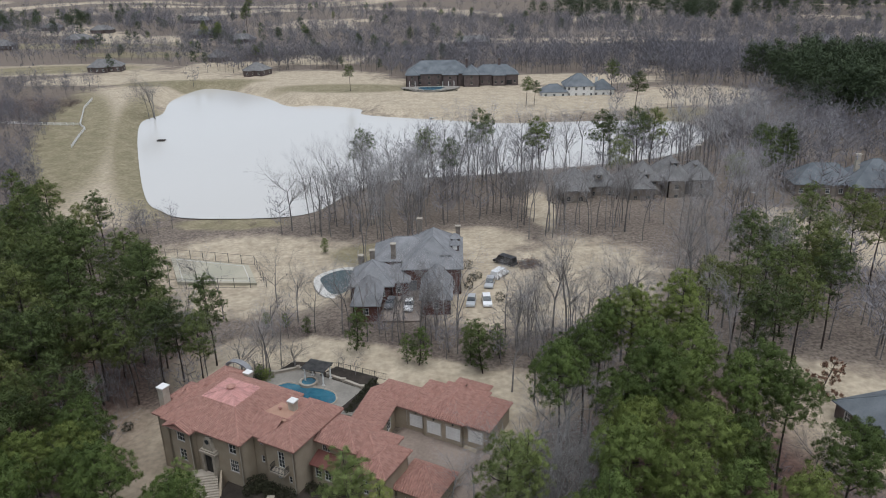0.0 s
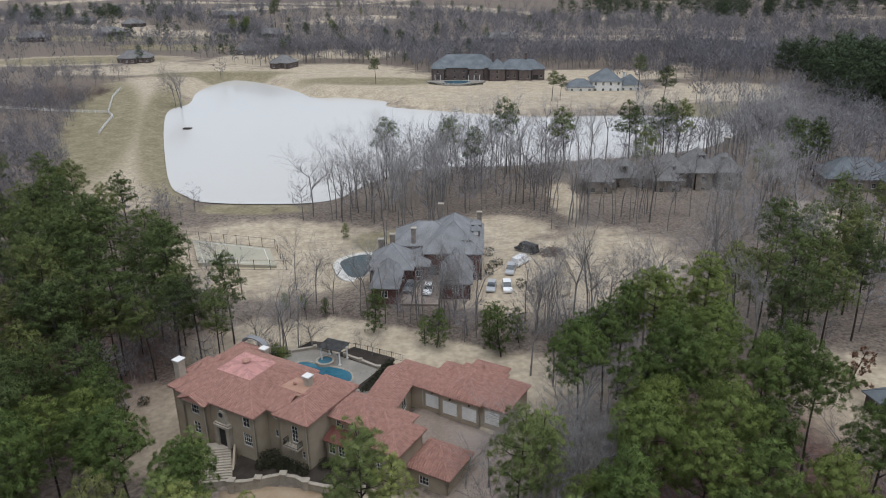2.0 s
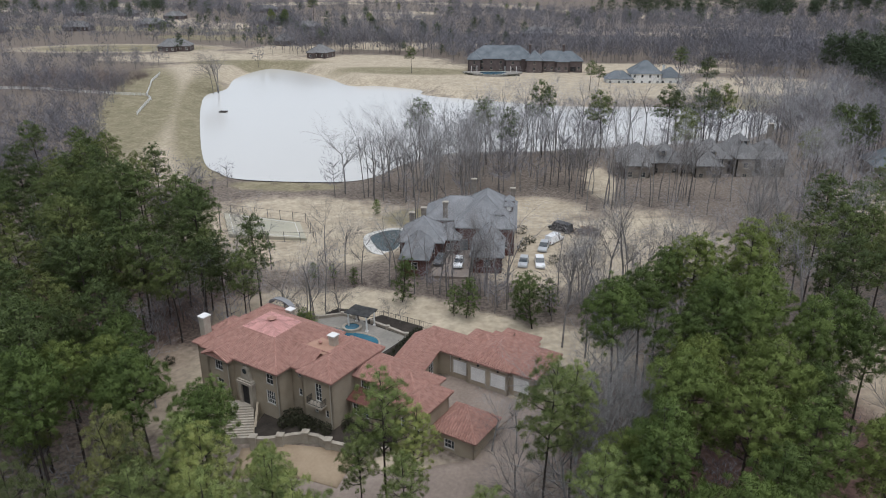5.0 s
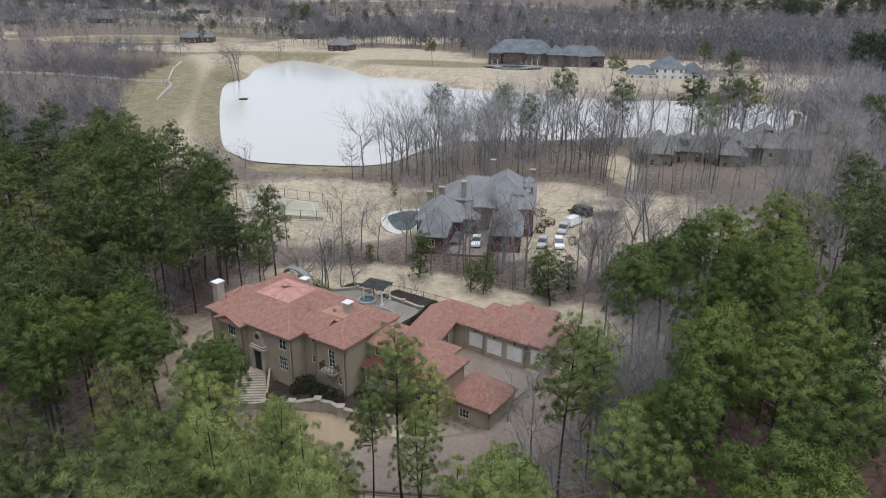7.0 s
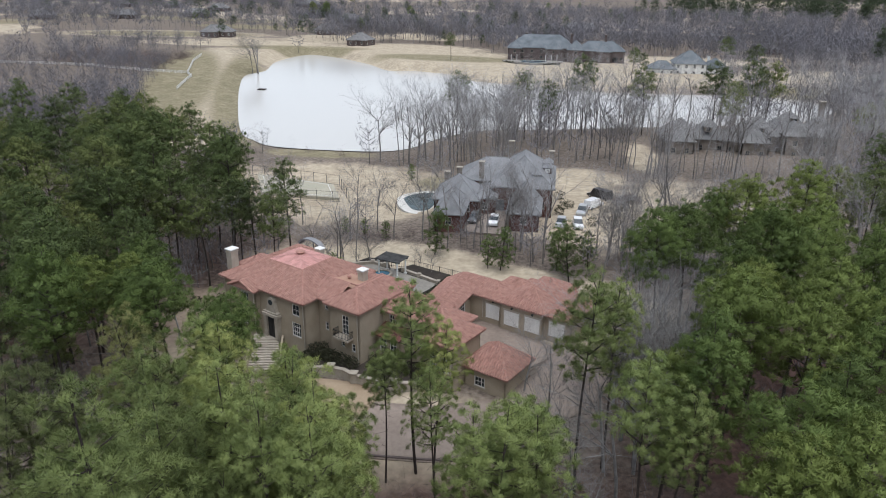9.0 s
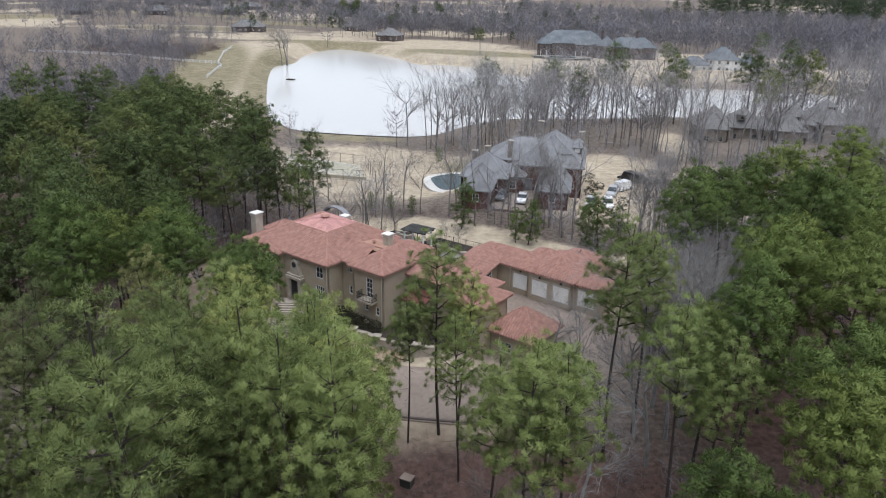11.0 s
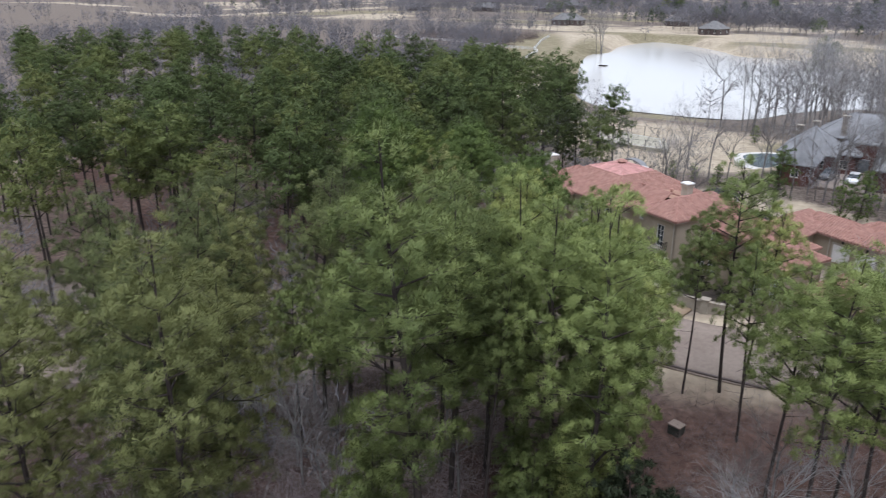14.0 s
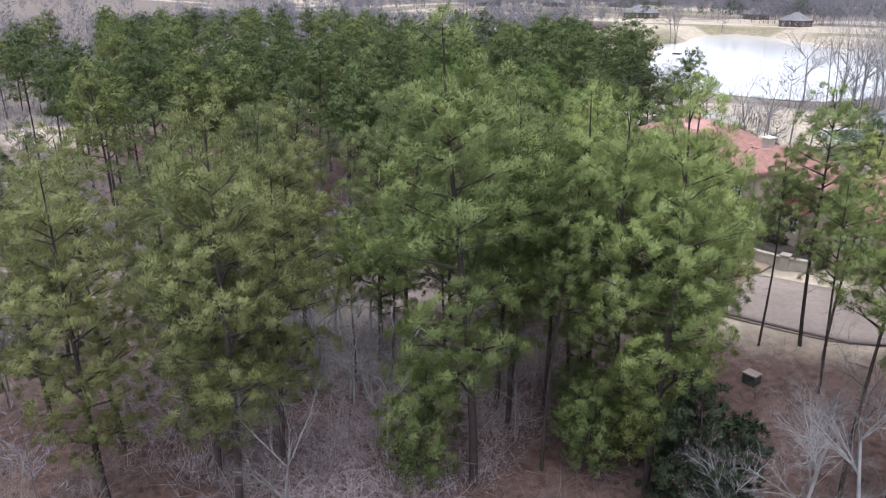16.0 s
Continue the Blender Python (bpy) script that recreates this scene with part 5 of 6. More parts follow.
# ---- trees ----
def pine_meshes(seed, blades, boughs=22, tall=22.0, low=0.42, spread=4.0, width=0.06, tufts=34, lump=1.35, needle=0.42, lobes=0):
    """A loblolly pine: tapering trunk, rising limbs, and needle tufts gathered to rounded, uneven boughs."""
    rng = np.random.RandomState(seed)
    g = Geo()
    lean = rng.uniform(-0.6, 0.6, 2)
    spine = [Vector((lean[0] * t * t + 0.15 * math.sin(5 * t + seed), lean[1] * t * t + 0.15 * math.cos(4 * t + seed), tall * 0.96 * t)) for t in np.linspace(0, 1, 9)]
    thick = tall * 0.0098
    for i in range(8):
        g.tube(spine[i], spine[i + 1], thick * (1 - i / 8) ** 0.8 + 0.02, thick * (1 - (i + 1) / 8) ** 0.8 + 0.02, 7, False)

    def stem(t):
        k = min(int(t * 8), 7)
        return spine[k].lerp(spine[k + 1], t * 8 - k)

    centres, sizes, upward, outward = [], [], [], []

    per = 11 if lobes else 7

    def cluster(c, rx, rz, n, shell=0.62):
        """A bough end: puffs sit over a flattened dome, and each puff is a handful of tufts."""
        for _ in range(max(1, int(round(n / per)))):
            o = rng.normal(0, 1, 3)
            o /= np.linalg.norm(o)
            if o[2] < -0.2:
                o[2] *= -0.7
            f = rng.uniform(shell, 1.0)
            pc = np.array((c.x + o[0] * rx * f, c.y + o[1] * rx * f, c.z + o[2] * rz * f))
            puff = (0.29 if lobes else 0.27) * lump * rng.uniform(0.7, 1.3)
            for _ in range(per):
                e = rng.normal(0, 1, 3) + (0, 0, 0.5)
                e /= np.linalg.norm(e)
                centres.append(pc + e * puff * rng.uniform(0.4, 1.0) * (1, 1, 0.75))
                sizes.append(needle * rng.uniform(0.75, 1.2))
                upward.append((e[0] * 0.75 + o[0] * 0.25, e[1] * 0.75 + o[1] * 0.25, 0.3 + e[2] * 0.7))
                outward.append((e[0] * 0.8 + o[0] * 0.5, e[1] * 0.8 + o[1] * 0.5, e[2] * 0.8 + o[2] * 0.6 + 0.5))

    for i in range(lobes):
        # lobes sit over a broad dome at the head of the trunk
        up = -0.45 + 1.3 * (i + 0.5) / lobes + rng.uniform(-0.08, 0.08)
        az = i * 2.4 + rng.uniform(-0.35, 0.35)
        side = math.sqrt(max(0.05, 1 - up * up)) * spread * 0.68 * rng.uniform(0.8, 1.1)
        middle = stem(low + (1 - low) * 0.42)
        p1 = middle + Vector((math.cos(az) * side, math.sin(az) * side, up * tall * (1 - low) * 0.5))
        p0 = stem(min(0.93, max(0.1, p1.z / tall - 0.06)))
        r = (0.05 + 0.05 * (1 - up)) * tall / 22
        g.tube(p0, p0.lerp(p1, 0.5), r, r * 0.7, 4, False).tube(p0.lerp(p1, 0.5), p1, r * 0.7, 0.02, 3, False)
        big = lump * rng.uniform(0.75, 1.2)
        cluster(p1, big, big * rng.uniform(0.55, 0.72), int(tufts * (big / lump) ** 2), 0.5)
    for i in range(0 if lobes else boughs):
        k = ((i + rng.rand()) / boughs) ** 0.85
        t = low + (0.97 - low) * k
        az = i * 2.4 + rng.uniform(-0.6, 0.6)
        reach = spread * math.sqrt(max(0.04, 1 - ((k - 0.36) / 0.68) ** 2)) * rng.uniform(0.55, 1.05)
        d = Vector((math.cos(az), math.sin(az), rng.uniform(-0.1, 0.2) + 0.6 * k * k)).normalized()
        p0 = stem(max(0.05, t - 0.03))
        p1 = p0 + d * reach
        bend = p0.lerp(p1, 0.5) + Vector((0, 0, -0.07 * reach))
        r = (0.035 + 0.05 * (1 - k)) * tall / 22
        g.tube(p0, bend, r, r * 0.65, 4, False).tube(bend, p1, r * 0.65, 0.015, 3, False)
        big = lump * rng.uniform(0.65, 1.2) * (1 - 0.3 * k)
        cluster(p1 - d * big * 0.3, big, big * rng.uniform(0.45, 0.7), int(tufts * (big / lump) ** 1.6))
        if reach > spread * 0.6:
            s = Vector((-d.y, d.x, 0)) * rng.choice((-1, 1))
            q = p0.lerp(p1, 0.55) + s * reach * rng.uniform(0.2, 0.4)
            g.tube(p0.lerp(bend, 0.8), q, r * 0.45, 0.015, 3, False)
            cluster(q, big * 0.7, big * 0.38, int(tufts * 0.5))
    cluster(spine[8] - Vector((0, 0, lump * 0.5 if lobes else 0)), lump * 0.75, lump * 0.7, tufts // 2)
    for i in range(7):
        t, az = rng.uniform(0.18, max(0.25, low)), rng.uniform(0, 6.28)
        p0 = stem(t)
        g.tube(p0, p0 + Vector((math.cos(az), math.sin(az), 0.1)) * rng.uniform(0.5, 1.8), 0.028, 0.01, 3, False)
    centres, sizes, upward = np.array(centres), np.array(sizes), np.array(upward)
    m = len(centres) * blades
    c, s = np.repeat(centres, blades, 0), np.repeat(sizes, blades)[:, None]
    d = rng.normal(0, 0.5, (m, 3)) + np.repeat(upward, blades, 0)
    d /= np.linalg.norm(d, axis=1)[:, None]
    w = np.cross(d, rng.normal(0, 1, (m, 3)))
    w /= np.linalg.norm(w, axis=1)[:, None]
    c = c + rng.normal(0, 0.12, (m, 3)) * (s / 0.45)
    start = c - d * s * 0.45
    tip = c + d * s * rng.uniform(0.5, 0.95, (m, 1))
    wide = width * rng.uniform(0.7, 1.3, (m, 1))
    out = np.repeat(np.array(outward), blades, 0) + rng.normal(0, 0.22, (m, 3))
    out /= np.linalg.norm(out, axis=1)[:, None]
    flip = np.sign((np.cross(w, d) * out).sum(1))[:, None]
    w = w * np.where(flip == 0, 1, flip)
    verts = np.stack([start - w * wide, start + w * wide, tip], 1).reshape(-1, 3)
    return g, (verts, np.repeat(out, 3, 0))


def raw_mesh(name, verts, mat, corners=3):
    """Loose slivers; given as (points, normals) they are shaded as one soft mass."""
    verts, normals = verts if isinstance(verts, tuple) else (verts, None)
    me = bpy.data.meshes.new(name)
    n = len(verts) // corners
    me.vertices.add(len(verts))
    me.vertices.foreach_set("co", np.asarray(verts, np.float32).ravel())
    me.loops.add(n * corners)
    me.loops.foreach_set("vertex_index", np.arange(n * corners, dtype=np.int32))
    me.polygons.add(n)
    me.polygons.foreach_set("loop_start", np.arange(0, n * corners, corners, dtype=np.int32))
    me.update(calc_edges=True)
    if normals is not None:
        me.normals_split_custom_set_from_vertices(normals.tolist())
    me.materials.append(mat)
    return me


def tree_master(name, label, trunk, bark, crown_verts, leaf_mat, crown_name="crown", group=""):
    t = thing(name, label, "tree", pose(0, 0, -400), group)
    part("trunk", trunk, bark, t, smooth=True)
    c = new(crown_name, raw_mesh(crown_name, crown_verts, leaf_mat))
    c.parent = t
    return t


def planted(masters, x, y, tall, base_tall, rng, sink=0.15):
    k = tall / base_tall
    m = pose(x, y, hz(x, y) - sink, rng.uniform(-2, 2), rng.uniform(-2, 2), rng.uniform(0, 360)) @ Matrix.Diagonal((k * rng.uniform(0.9, 1.15), k * rng.uniform(0.9, 1.15), k, 1))
    return copy_thing(masters[rng.randint(len(masters))], m)


def dropped(masters):
    for t in masters:
        for o in (*t.children_recursive, t):
            bpy.data.objects.remove(o)


def lobed_pine(seed, tall=22.4, low=0.5, spread=4.2, lobes=12, lump=1.9, tufts=150, blades=6, needle=0.32, width=0.03, inner=60, droop=0.0, point=0.0, base=-0.78, mop=0.5, heads=9, girth=0.0086):
    """A loblolly pine: a bare tapering trunk, rising limbs, and shelves of needle tufts that lap over one another round the head."""
    rng = np.random.RandomState(seed)
    g = Geo()
    lean = rng.uniform(-0.7, 0.7, 2)
    spine = [Vector((lean[0] * t * t + 0.18 * math.sin(5 * t + seed), lean[1] * t * t + 0.18 * math.cos(4 * t + seed), tall * 0.97 * t)) for t in np.linspace(0, 1, 9)]
    thick = tall * girth
    for i in range(8):
        g.tube(spine[i], spine[i + 1], thick * (1 - i / 8) ** 0.8 + 0.02, thick * (1 - (i + 1) / 8) ** 0.8 + 0.02, 7, False)

    def stem(t):
        k = min(int(t * 8), 7)
        return spine[k].lerp(spine[k + 1], t * 8 - k)

    pos, way, face, size = [], [], [], []
    core_pos, core_face = [], []
    middle = np.array(stem(low + (1 - low) * 0.46))
    half = tall * (1 - low) * 0.5
    for i in range(lobes + 1):
        leader = i == lobes
        up = 0.97 if leader else base + (0.88 - base) * ((i + 0.5) / lobes) ** 0.8 + rng.uniform(-0.06, 0.06)
        az = i * 2.4 + rng.uniform(-0.4, 0.4)
        belly = math.sqrt(max(0.06, 1 - abs(up) ** 2.6)) * (1 - point * max(0, up)) * (1 - 0.25 * max(0, -up))
        side = belly * spread * 0.72 * rng.uniform(0.72, 1.12)
        big = lump * rng.uniform(0.72, 1.18) * (1 - 0.3 * point * max(0, up))
        flat = rng.uniform(0.5, 0.72)
        if leader:
            side, big, flat = 0.3, lump * 0.85, 0.75
        p1 = Vector((middle[0] + math.cos(az) * side, middle[1] + math.sin(az) * side, (tall - big * 0.9) if leader else middle[2] + up * half - 0.3 * big))
        p0 = stem(min(0.93, max(0.08, (p1.z - 0.32 * side) / tall)))
        r = (0.045 + 0.035 * (1 - up)) * tall / 22
        knee = p0.lerp(p1, 0.55) - Vector((0, 0, 0.06 * side))
        g.tube(p0, knee, r, r * 0.65, 4, False).tube(knee, p1, r * 0.65, 0.02, 3, False)
        for q in range(2):
            tip = p1 + Vector((math.cos(az + 2 * q - 1) * big * 0.7, math.sin(az + 2 * q - 1) * big * 0.7, 0.1))
            g.tube(knee, tip, r * 0.4, 0.012, 3, False)
        # mop-headed tufts stand over the upper side of each lobe
        m = max(5, int(heads * (big / lump) ** 2))
        k = np.arange(m) + 0.5
        cz, ca = 1 - 1.35 * k / m, k * 2.4 + rng.uniform(0, 6)
        flat_r = np.sqrt(1 - cz * cz)
        q = np.stack([flat_r * np.cos(ca), flat_r * np.sin(ca), cz], 1) + rng.normal(0, 0.14, (m, 3))
        each = max(6, tufts // heads)
        n = m * each
        hub = np.repeat(q * (big, big, big * flat) * rng.uniform(0.85, 1.08, (m, 1)), each, 0)
        q = np.repeat(q, each, 0)
        o = rng.normal(0, 1, (n, 3))
        o /= np.linalg.norm(o, axis=1)[:, None]
        o = o + 0.45 * q + (0, 0, 0.4)
        o /= np.linalg.norm(o, axis=1)[:, None]
        c = hub + o * (mop, mop, mop * 0.85) * np.repeat(rng.uniform(0.75, 1.25, m), each)[:, None] * rng.uniform(0.6, 1.05, (n, 1))
        c[:, 2] -= droop * (c[:, 0] ** 2 + c[:, 1] ** 2)
        pos.append(np.array(p1) + c)
        out = np.array((p1.x - middle[0], p1.y - middle[1], 0.5 * (p1.z - middle[2]))) / (spread + 0.01)
        way.append(o + (0, 0, 0.1))
        face.append(0.75 * o + 0.5 * q + out * 0.7 + rng.normal(0, 0.1, (n, 3)))
        size.append(needle * rng.uniform(0.75, 1.25, n))
        e = rng.normal(0, 1, (2 * inner, 3))
        e /= np.linalg.norm(e, axis=1)[:, None]
        core_pos.append(np.array(p1) + e * (big, big, big * flat) * rng.uniform(0.1, 0.8, (2 * inner, 1)) - (0, 0, droop * 0.3 * big * big))
        core_face.append(e + out * 0.5 - (0, 0, 0.15))
    for i in range(9):
        t, az = rng.uniform(0.2, max(0.3, low)), rng.uniform(0, 6.28)
        p0 = stem(t)
        g.tube(p0, p0 + Vector((math.cos(az), math.sin(az), 0.12)) * rng.uniform(0.5, 2.0), 0.028, 0.01, 3, False)

    def slivers(c, d, n, length, wide):
        m = len(c)
        d = d / np.linalg.norm(d, axis=1)[:, None]
        w = np.cross(d, rng.normal(0, 1, (m, 3)))
        w /= np.linalg.norm(w, axis=1)[:, None]
        n = n / np.linalg.norm(n, axis=1)[:, None]
        flip = np.sign((np.cross(w, d) * n).sum(1))[:, None]
        w = w * np.where(flip == 0, 1, flip) * wide
        a = c - d * length * 0.4
        return np.stack([a - w, a + w, c + d * length * 0.6], 1).reshape(-1, 3), np.repeat(n, 3, 0)

    c, d, n, z = (np.repeat(np.concatenate(v), blades, 0) for v in (pos, way, face, size))
    m = len(c)
    a = slivers(c + rng.normal(0, 0.34, (m, 3)) * z[:, None], d + rng.normal(0, 0.42, (m, 3)), n + rng.normal(0, 0.1, (m, 3)), z[:, None] * rng.uniform(0.8, 1.2, (m, 1)), width * rng.uniform(0.7, 1.3, (m, 1)))
    c, n = np.concatenate(core_pos), np.concatenate(core_face)
    b = slivers(c, rng.normal(0, 1, (len(c), 3)) * (1, 1, 0.5), n, 0.26 * lump * rng.uniform(0.7, 1.2, (len(c), 1)), 2.6 * width)
    return g, (np.concatenate([a[0], b[0]]), np.concatenate([a[1], b[1]]))


def pine_kinds(label, leaf, *recipes):
    out = []
    for seed, *recipe in recipes:
        trunk, crown = lobed_pine(seed, 22.4, *recipe)
        out.append(tree_master("pine_tree", label, trunk, BARK, crown, leaf, group="pines round the mansion"))
    return out


rng = np.random.RandomState(7)
LP = "tall green loblolly pine with a bare trunk"
near_pines = pine_kinds("tall full-crowned loblolly pine standing in brown leaf litter", NEEDLES_LIT,
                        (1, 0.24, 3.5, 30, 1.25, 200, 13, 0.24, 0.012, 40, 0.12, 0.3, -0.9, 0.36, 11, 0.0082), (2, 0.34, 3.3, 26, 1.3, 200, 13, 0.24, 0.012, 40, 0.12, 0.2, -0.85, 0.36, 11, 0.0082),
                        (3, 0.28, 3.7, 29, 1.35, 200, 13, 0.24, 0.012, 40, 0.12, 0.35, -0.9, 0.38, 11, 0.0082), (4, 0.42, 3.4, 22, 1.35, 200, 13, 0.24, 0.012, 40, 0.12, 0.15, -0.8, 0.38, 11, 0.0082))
olive_pines = pine_kinds("tall olive-green loblolly pine with a dense hanging crown", NEEDLES_OLIVE_SHADE,
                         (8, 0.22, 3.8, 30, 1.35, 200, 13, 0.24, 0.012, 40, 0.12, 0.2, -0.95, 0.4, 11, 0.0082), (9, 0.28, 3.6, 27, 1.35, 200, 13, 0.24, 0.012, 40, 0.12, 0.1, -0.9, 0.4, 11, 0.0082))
drive_pines = pine_kinds("slender loblolly pine with a thin high crown beside the drive", NEEDLES_LIT,
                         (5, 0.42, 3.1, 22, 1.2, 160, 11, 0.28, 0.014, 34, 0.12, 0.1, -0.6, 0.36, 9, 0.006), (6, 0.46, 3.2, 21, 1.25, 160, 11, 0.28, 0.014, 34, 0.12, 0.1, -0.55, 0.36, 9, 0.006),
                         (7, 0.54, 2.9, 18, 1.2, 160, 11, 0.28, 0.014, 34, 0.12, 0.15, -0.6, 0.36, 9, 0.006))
mid_pines = pine_kinds(LP, NEEDLES,
                       (11, 0.52, 3.5, 16, 1.6, 280, 7, 0.27, 0.022, 80, 0.1, 0.1, -0.5, 0.4, 14), (12, 0.58, 3.9, 15, 1.75, 290, 7, 0.27, 0.022, 80, 0.1, 0.05, -0.35, 0.4, 15), (13, 0.46, 3.2, 17, 1.5, 270, 7, 0.27, 0.022, 80, 0.1, 0.15, -0.6, 0.38, 13),
                       (14, 0.62, 3.6, 13, 1.7, 290, 7, 0.27, 0.022, 80, 0.1, 0.05, -0.3, 0.4, 15), (15, 0.55, 4.0, 16, 1.65, 280, 7, 0.27, 0.022, 80, 0.1, 0.1, -0.45, 0.4, 14))
far_pine_kinds = pine_kinds(LP, NEEDLES_SHADED,
                            (16, 0.42, 3.8, 15, 1.65, 140, 5, 0.34, 0.04, 55, 0.08, 0.1, -0.65, 0.5, 11), (17, 0.5, 4.3, 14, 1.8, 140, 5, 0.34, 0.04, 55, 0.08, 0.05, -0.5, 0.5, 11),
                            (18, 0.38, 3.6, 16, 1.55, 135, 5, 0.34, 0.04, 55, 0.08, 0.15, -0.7, 0.5, 11), (19, 0.46, 4.1, 14, 1.7, 140, 5, 0.34, 0.04, 55, 0.08, 0.05, -0.55, 0.5, 11))
PINES_FRONT = [(-23.9, 34.6, 31), (-13.9, 40.4, 27.3), (-17.8, 42.5, 26), (-15.1, 46.2, 25), (-19.5, 51.2, 23), (-14.4, 51.3, 19.5), (-25.2, 41, 26), (-29.5, 47.6, 25.5), (-26.7, 55.8, 22.4), (-32.4, 22.3, 27.4), (-37.6, 24.5, 25),
               (-44.5, 33.5, 24), (-40.7, 18.3, 24), (-46.5, 22.3, 24), (-52.5, 19.7, 23), (-22, 46.5, 25.5), (-33.4, 55.5, 21), (-49.4, 30.7, 24), (-30.5, 58.6, 22), (-20.3, 55.3, 21.5), (-17, 47.8, 22), (-24.5, 44.5, 23), (-21, 39, 21), (-28, 43, 23), (-26, 50.5, 22), (-13.6, 44, 20), (-35, 28, 23), (-41.5, 27.5, 22)]
PINES_CLEARING = [(-46.1, 39.5, 23), (-55.2, 45.8, 24), (-41, 47.5, 24), (-40.7, 43.2, 24), (-36.8, 57.2, 23), (-38.7, 50.6, 20), (-58, 33, 23), (-61, 25, 22), (-51, 40.3, 23)]
PINES_YARD = [(-1.7, 45.1, 23.5), (-3.9, 46.6, 21.5), (1.7, 47.9, 21.5), (-0.1, 52, 19.2), (9.3, 52.3, 22.7), (11.8, 51.2, 20.5)]
PINES_DRIVE = [(-11.4, 65, 22.3), (-14.2, 63, 17.5), (-9.2, 63.5, 19), (5, 63, 24.4), (7.6, 66.5, 21.5), (-8.4, 58.5, 18), (-24.5, 64, 14), (-32.4, 69.5, 17), (-40, 39.5, 16), (-36.6, 40.4, 17), (-34, 44, 18)]
PINES_WEST = [(-29.5, 61.8, 22.1), (-38.6, 66, 22.7), (-45.6, 70.5, 19.5), (-48.9, 62.2, 25.1), (-57.4, 73.7, 24.7), (-54.1, 87.2, 21.2), (-44.6, 118.9, 19.2), (-57.5, 124.2, 23.8), (-79.5, 131.5, 23.8), (-108, 149.5, 24.3), (-83.5, 42.1, 23.9),
              (-69.3, 70.1, 23), (-76, 83.7, 23), (-77.3, 116.8, 23), (-71.2, 89.7, 23), (-48.2, 78.9, 20), (-92.1, 46.9, 23), (-84, 60.9, 23), (-89.4, 57.1, 23), (-86.4, 77.6, 23), (-82.1, 67.8, 23), (-78.9, 138.7, 23),
              (-60.4, 108.9, 22), (-50, 108, 19), (-67.4, 106.2, 22), (-60, 130.2, 20), (-83, 144.8, 22), (-73.3, 135.6, 22), (-52, 113, 17), (-62, 81, 23), (-65, 99, 23)]
PINES_EDGE = [(-65.2, 141.2, 17), (-58.4, 120.2, 17), (-53.8, 118.7, 17), (-49.0, 113.8, 17), (-60.7, 115.9, 17), (-54.5, 107.2, 17), (-80.5, 128.8, 17), (-111.6, 175.8, 17), (-76.2, 133.6, 17), (-74.6, 125.8, 17), (-73.4, 108.2, 17), (-43.2, 108.5, 17), (-60.9, 107.7, 17), (-84.6, 143.4, 17), (-95.4, 152.0, 17), (-67.4, 127.7, 17)]
PINES_WEST_FAR = [(-107.4, 183.6, 20), (-81, 127.9, 22), (-144.8, 77.5, 23), (-130.8, 79.6, 23), (-162.5, 111.4, 23), (-106.8, 86.8, 23), (-152.2, 159, 23), (-138.8, 167.7, 23), (-141.9, 181.9, 23), (-108.4, 175, 22), (-194, 145.6, 23), (-188.8, 180, 23),
                  (-207, 118.4, 23), (-222.4, 142.3, 23), (-110, 52, 24), (-116, 114, 24), (-105, 118, 24), (-101, 59, 24), (-94, 69, 24), (-98, 100, 22), (-94, 120, 22), (-120, 90, 22), (-128, 68, 24), (-91, 92, 22), (-182, 135, 24), (-169, 156, 24)]
PINES_EAST = [(13.4, 81.2, 23.2), (26, 98.6, 21.5), (33, 99, 23.5), (43.4, 114.6, 19), (24.3, 79, 24.4), (18, 65.8, 23.4), (15.5, 57.2, 23.4), (27.3, 68, 23.8), (34.6, 76.2, 23.5), (23.2, 61.4, 22.9), (19.5, 48.3, 22.8), (21.4, 97.5, 20),
              (19.8, 77, 21.5), (17.7, 88.5, 21), (31.5, 87.5, 22), (38.6, 81.5, 22), (40.2, 76, 21.5), (20.6, 71.5, 22), (42.7, 66.1, 22), (29, 60, 22), (36, 60, 21), (24.2, 53.2, 22), (18.2, 43.6, 22), (22.6, 46.2, 22),
              (9.8, 36.7, 21), (13, 33.6, 21), (29, 81, 21), (12.8, 60.8, 18), (27.5, 91.5, 20), (33, 69, 20)]
PINES_EAST_FAR = [(56.4, 132.4, 21), (60.6, 128.9, 21), (55, 107.7, 20), (75.2, 148.7, 21), (66.7, 125.5, 21), (83.2, 146.2, 21), (84, 139, 21), (45.8, 102.5, 19), (46.5, 112, 20), (49.6, 103.5, 20), (64, 115.7, 21), (53, 118, 20), (59, 121, 19), (70, 132, 20), (89, 206, 20),
                  (76, 196, 16), (96, 212, 18), (93, 224, 17), (100.4, 223.7, 17)]
PINES_LAKE = [(-29.4, 226, 17), (-8.4, 219.8, 17), (8.4, 226, 20), (-1.1, 212.5, 16), (26, 226, 17), (46, 227, 18), (57, 229, 18), (61, 228, 18), (46.3, 204.1, 16), (77.7, 375.3, 15), (80.4, 333, 16), (33, 349, 12), (37, 351, 10), (-55.8, 395, 12), (-188.6, 608.9, 15), (-200.1, 609.7, 15),
              (-128, 487, 12), (-121, 615, 14), (-203, 654, 14), (-194, 713, 22), (-118, 196, 12), (-134, 212, 12)]
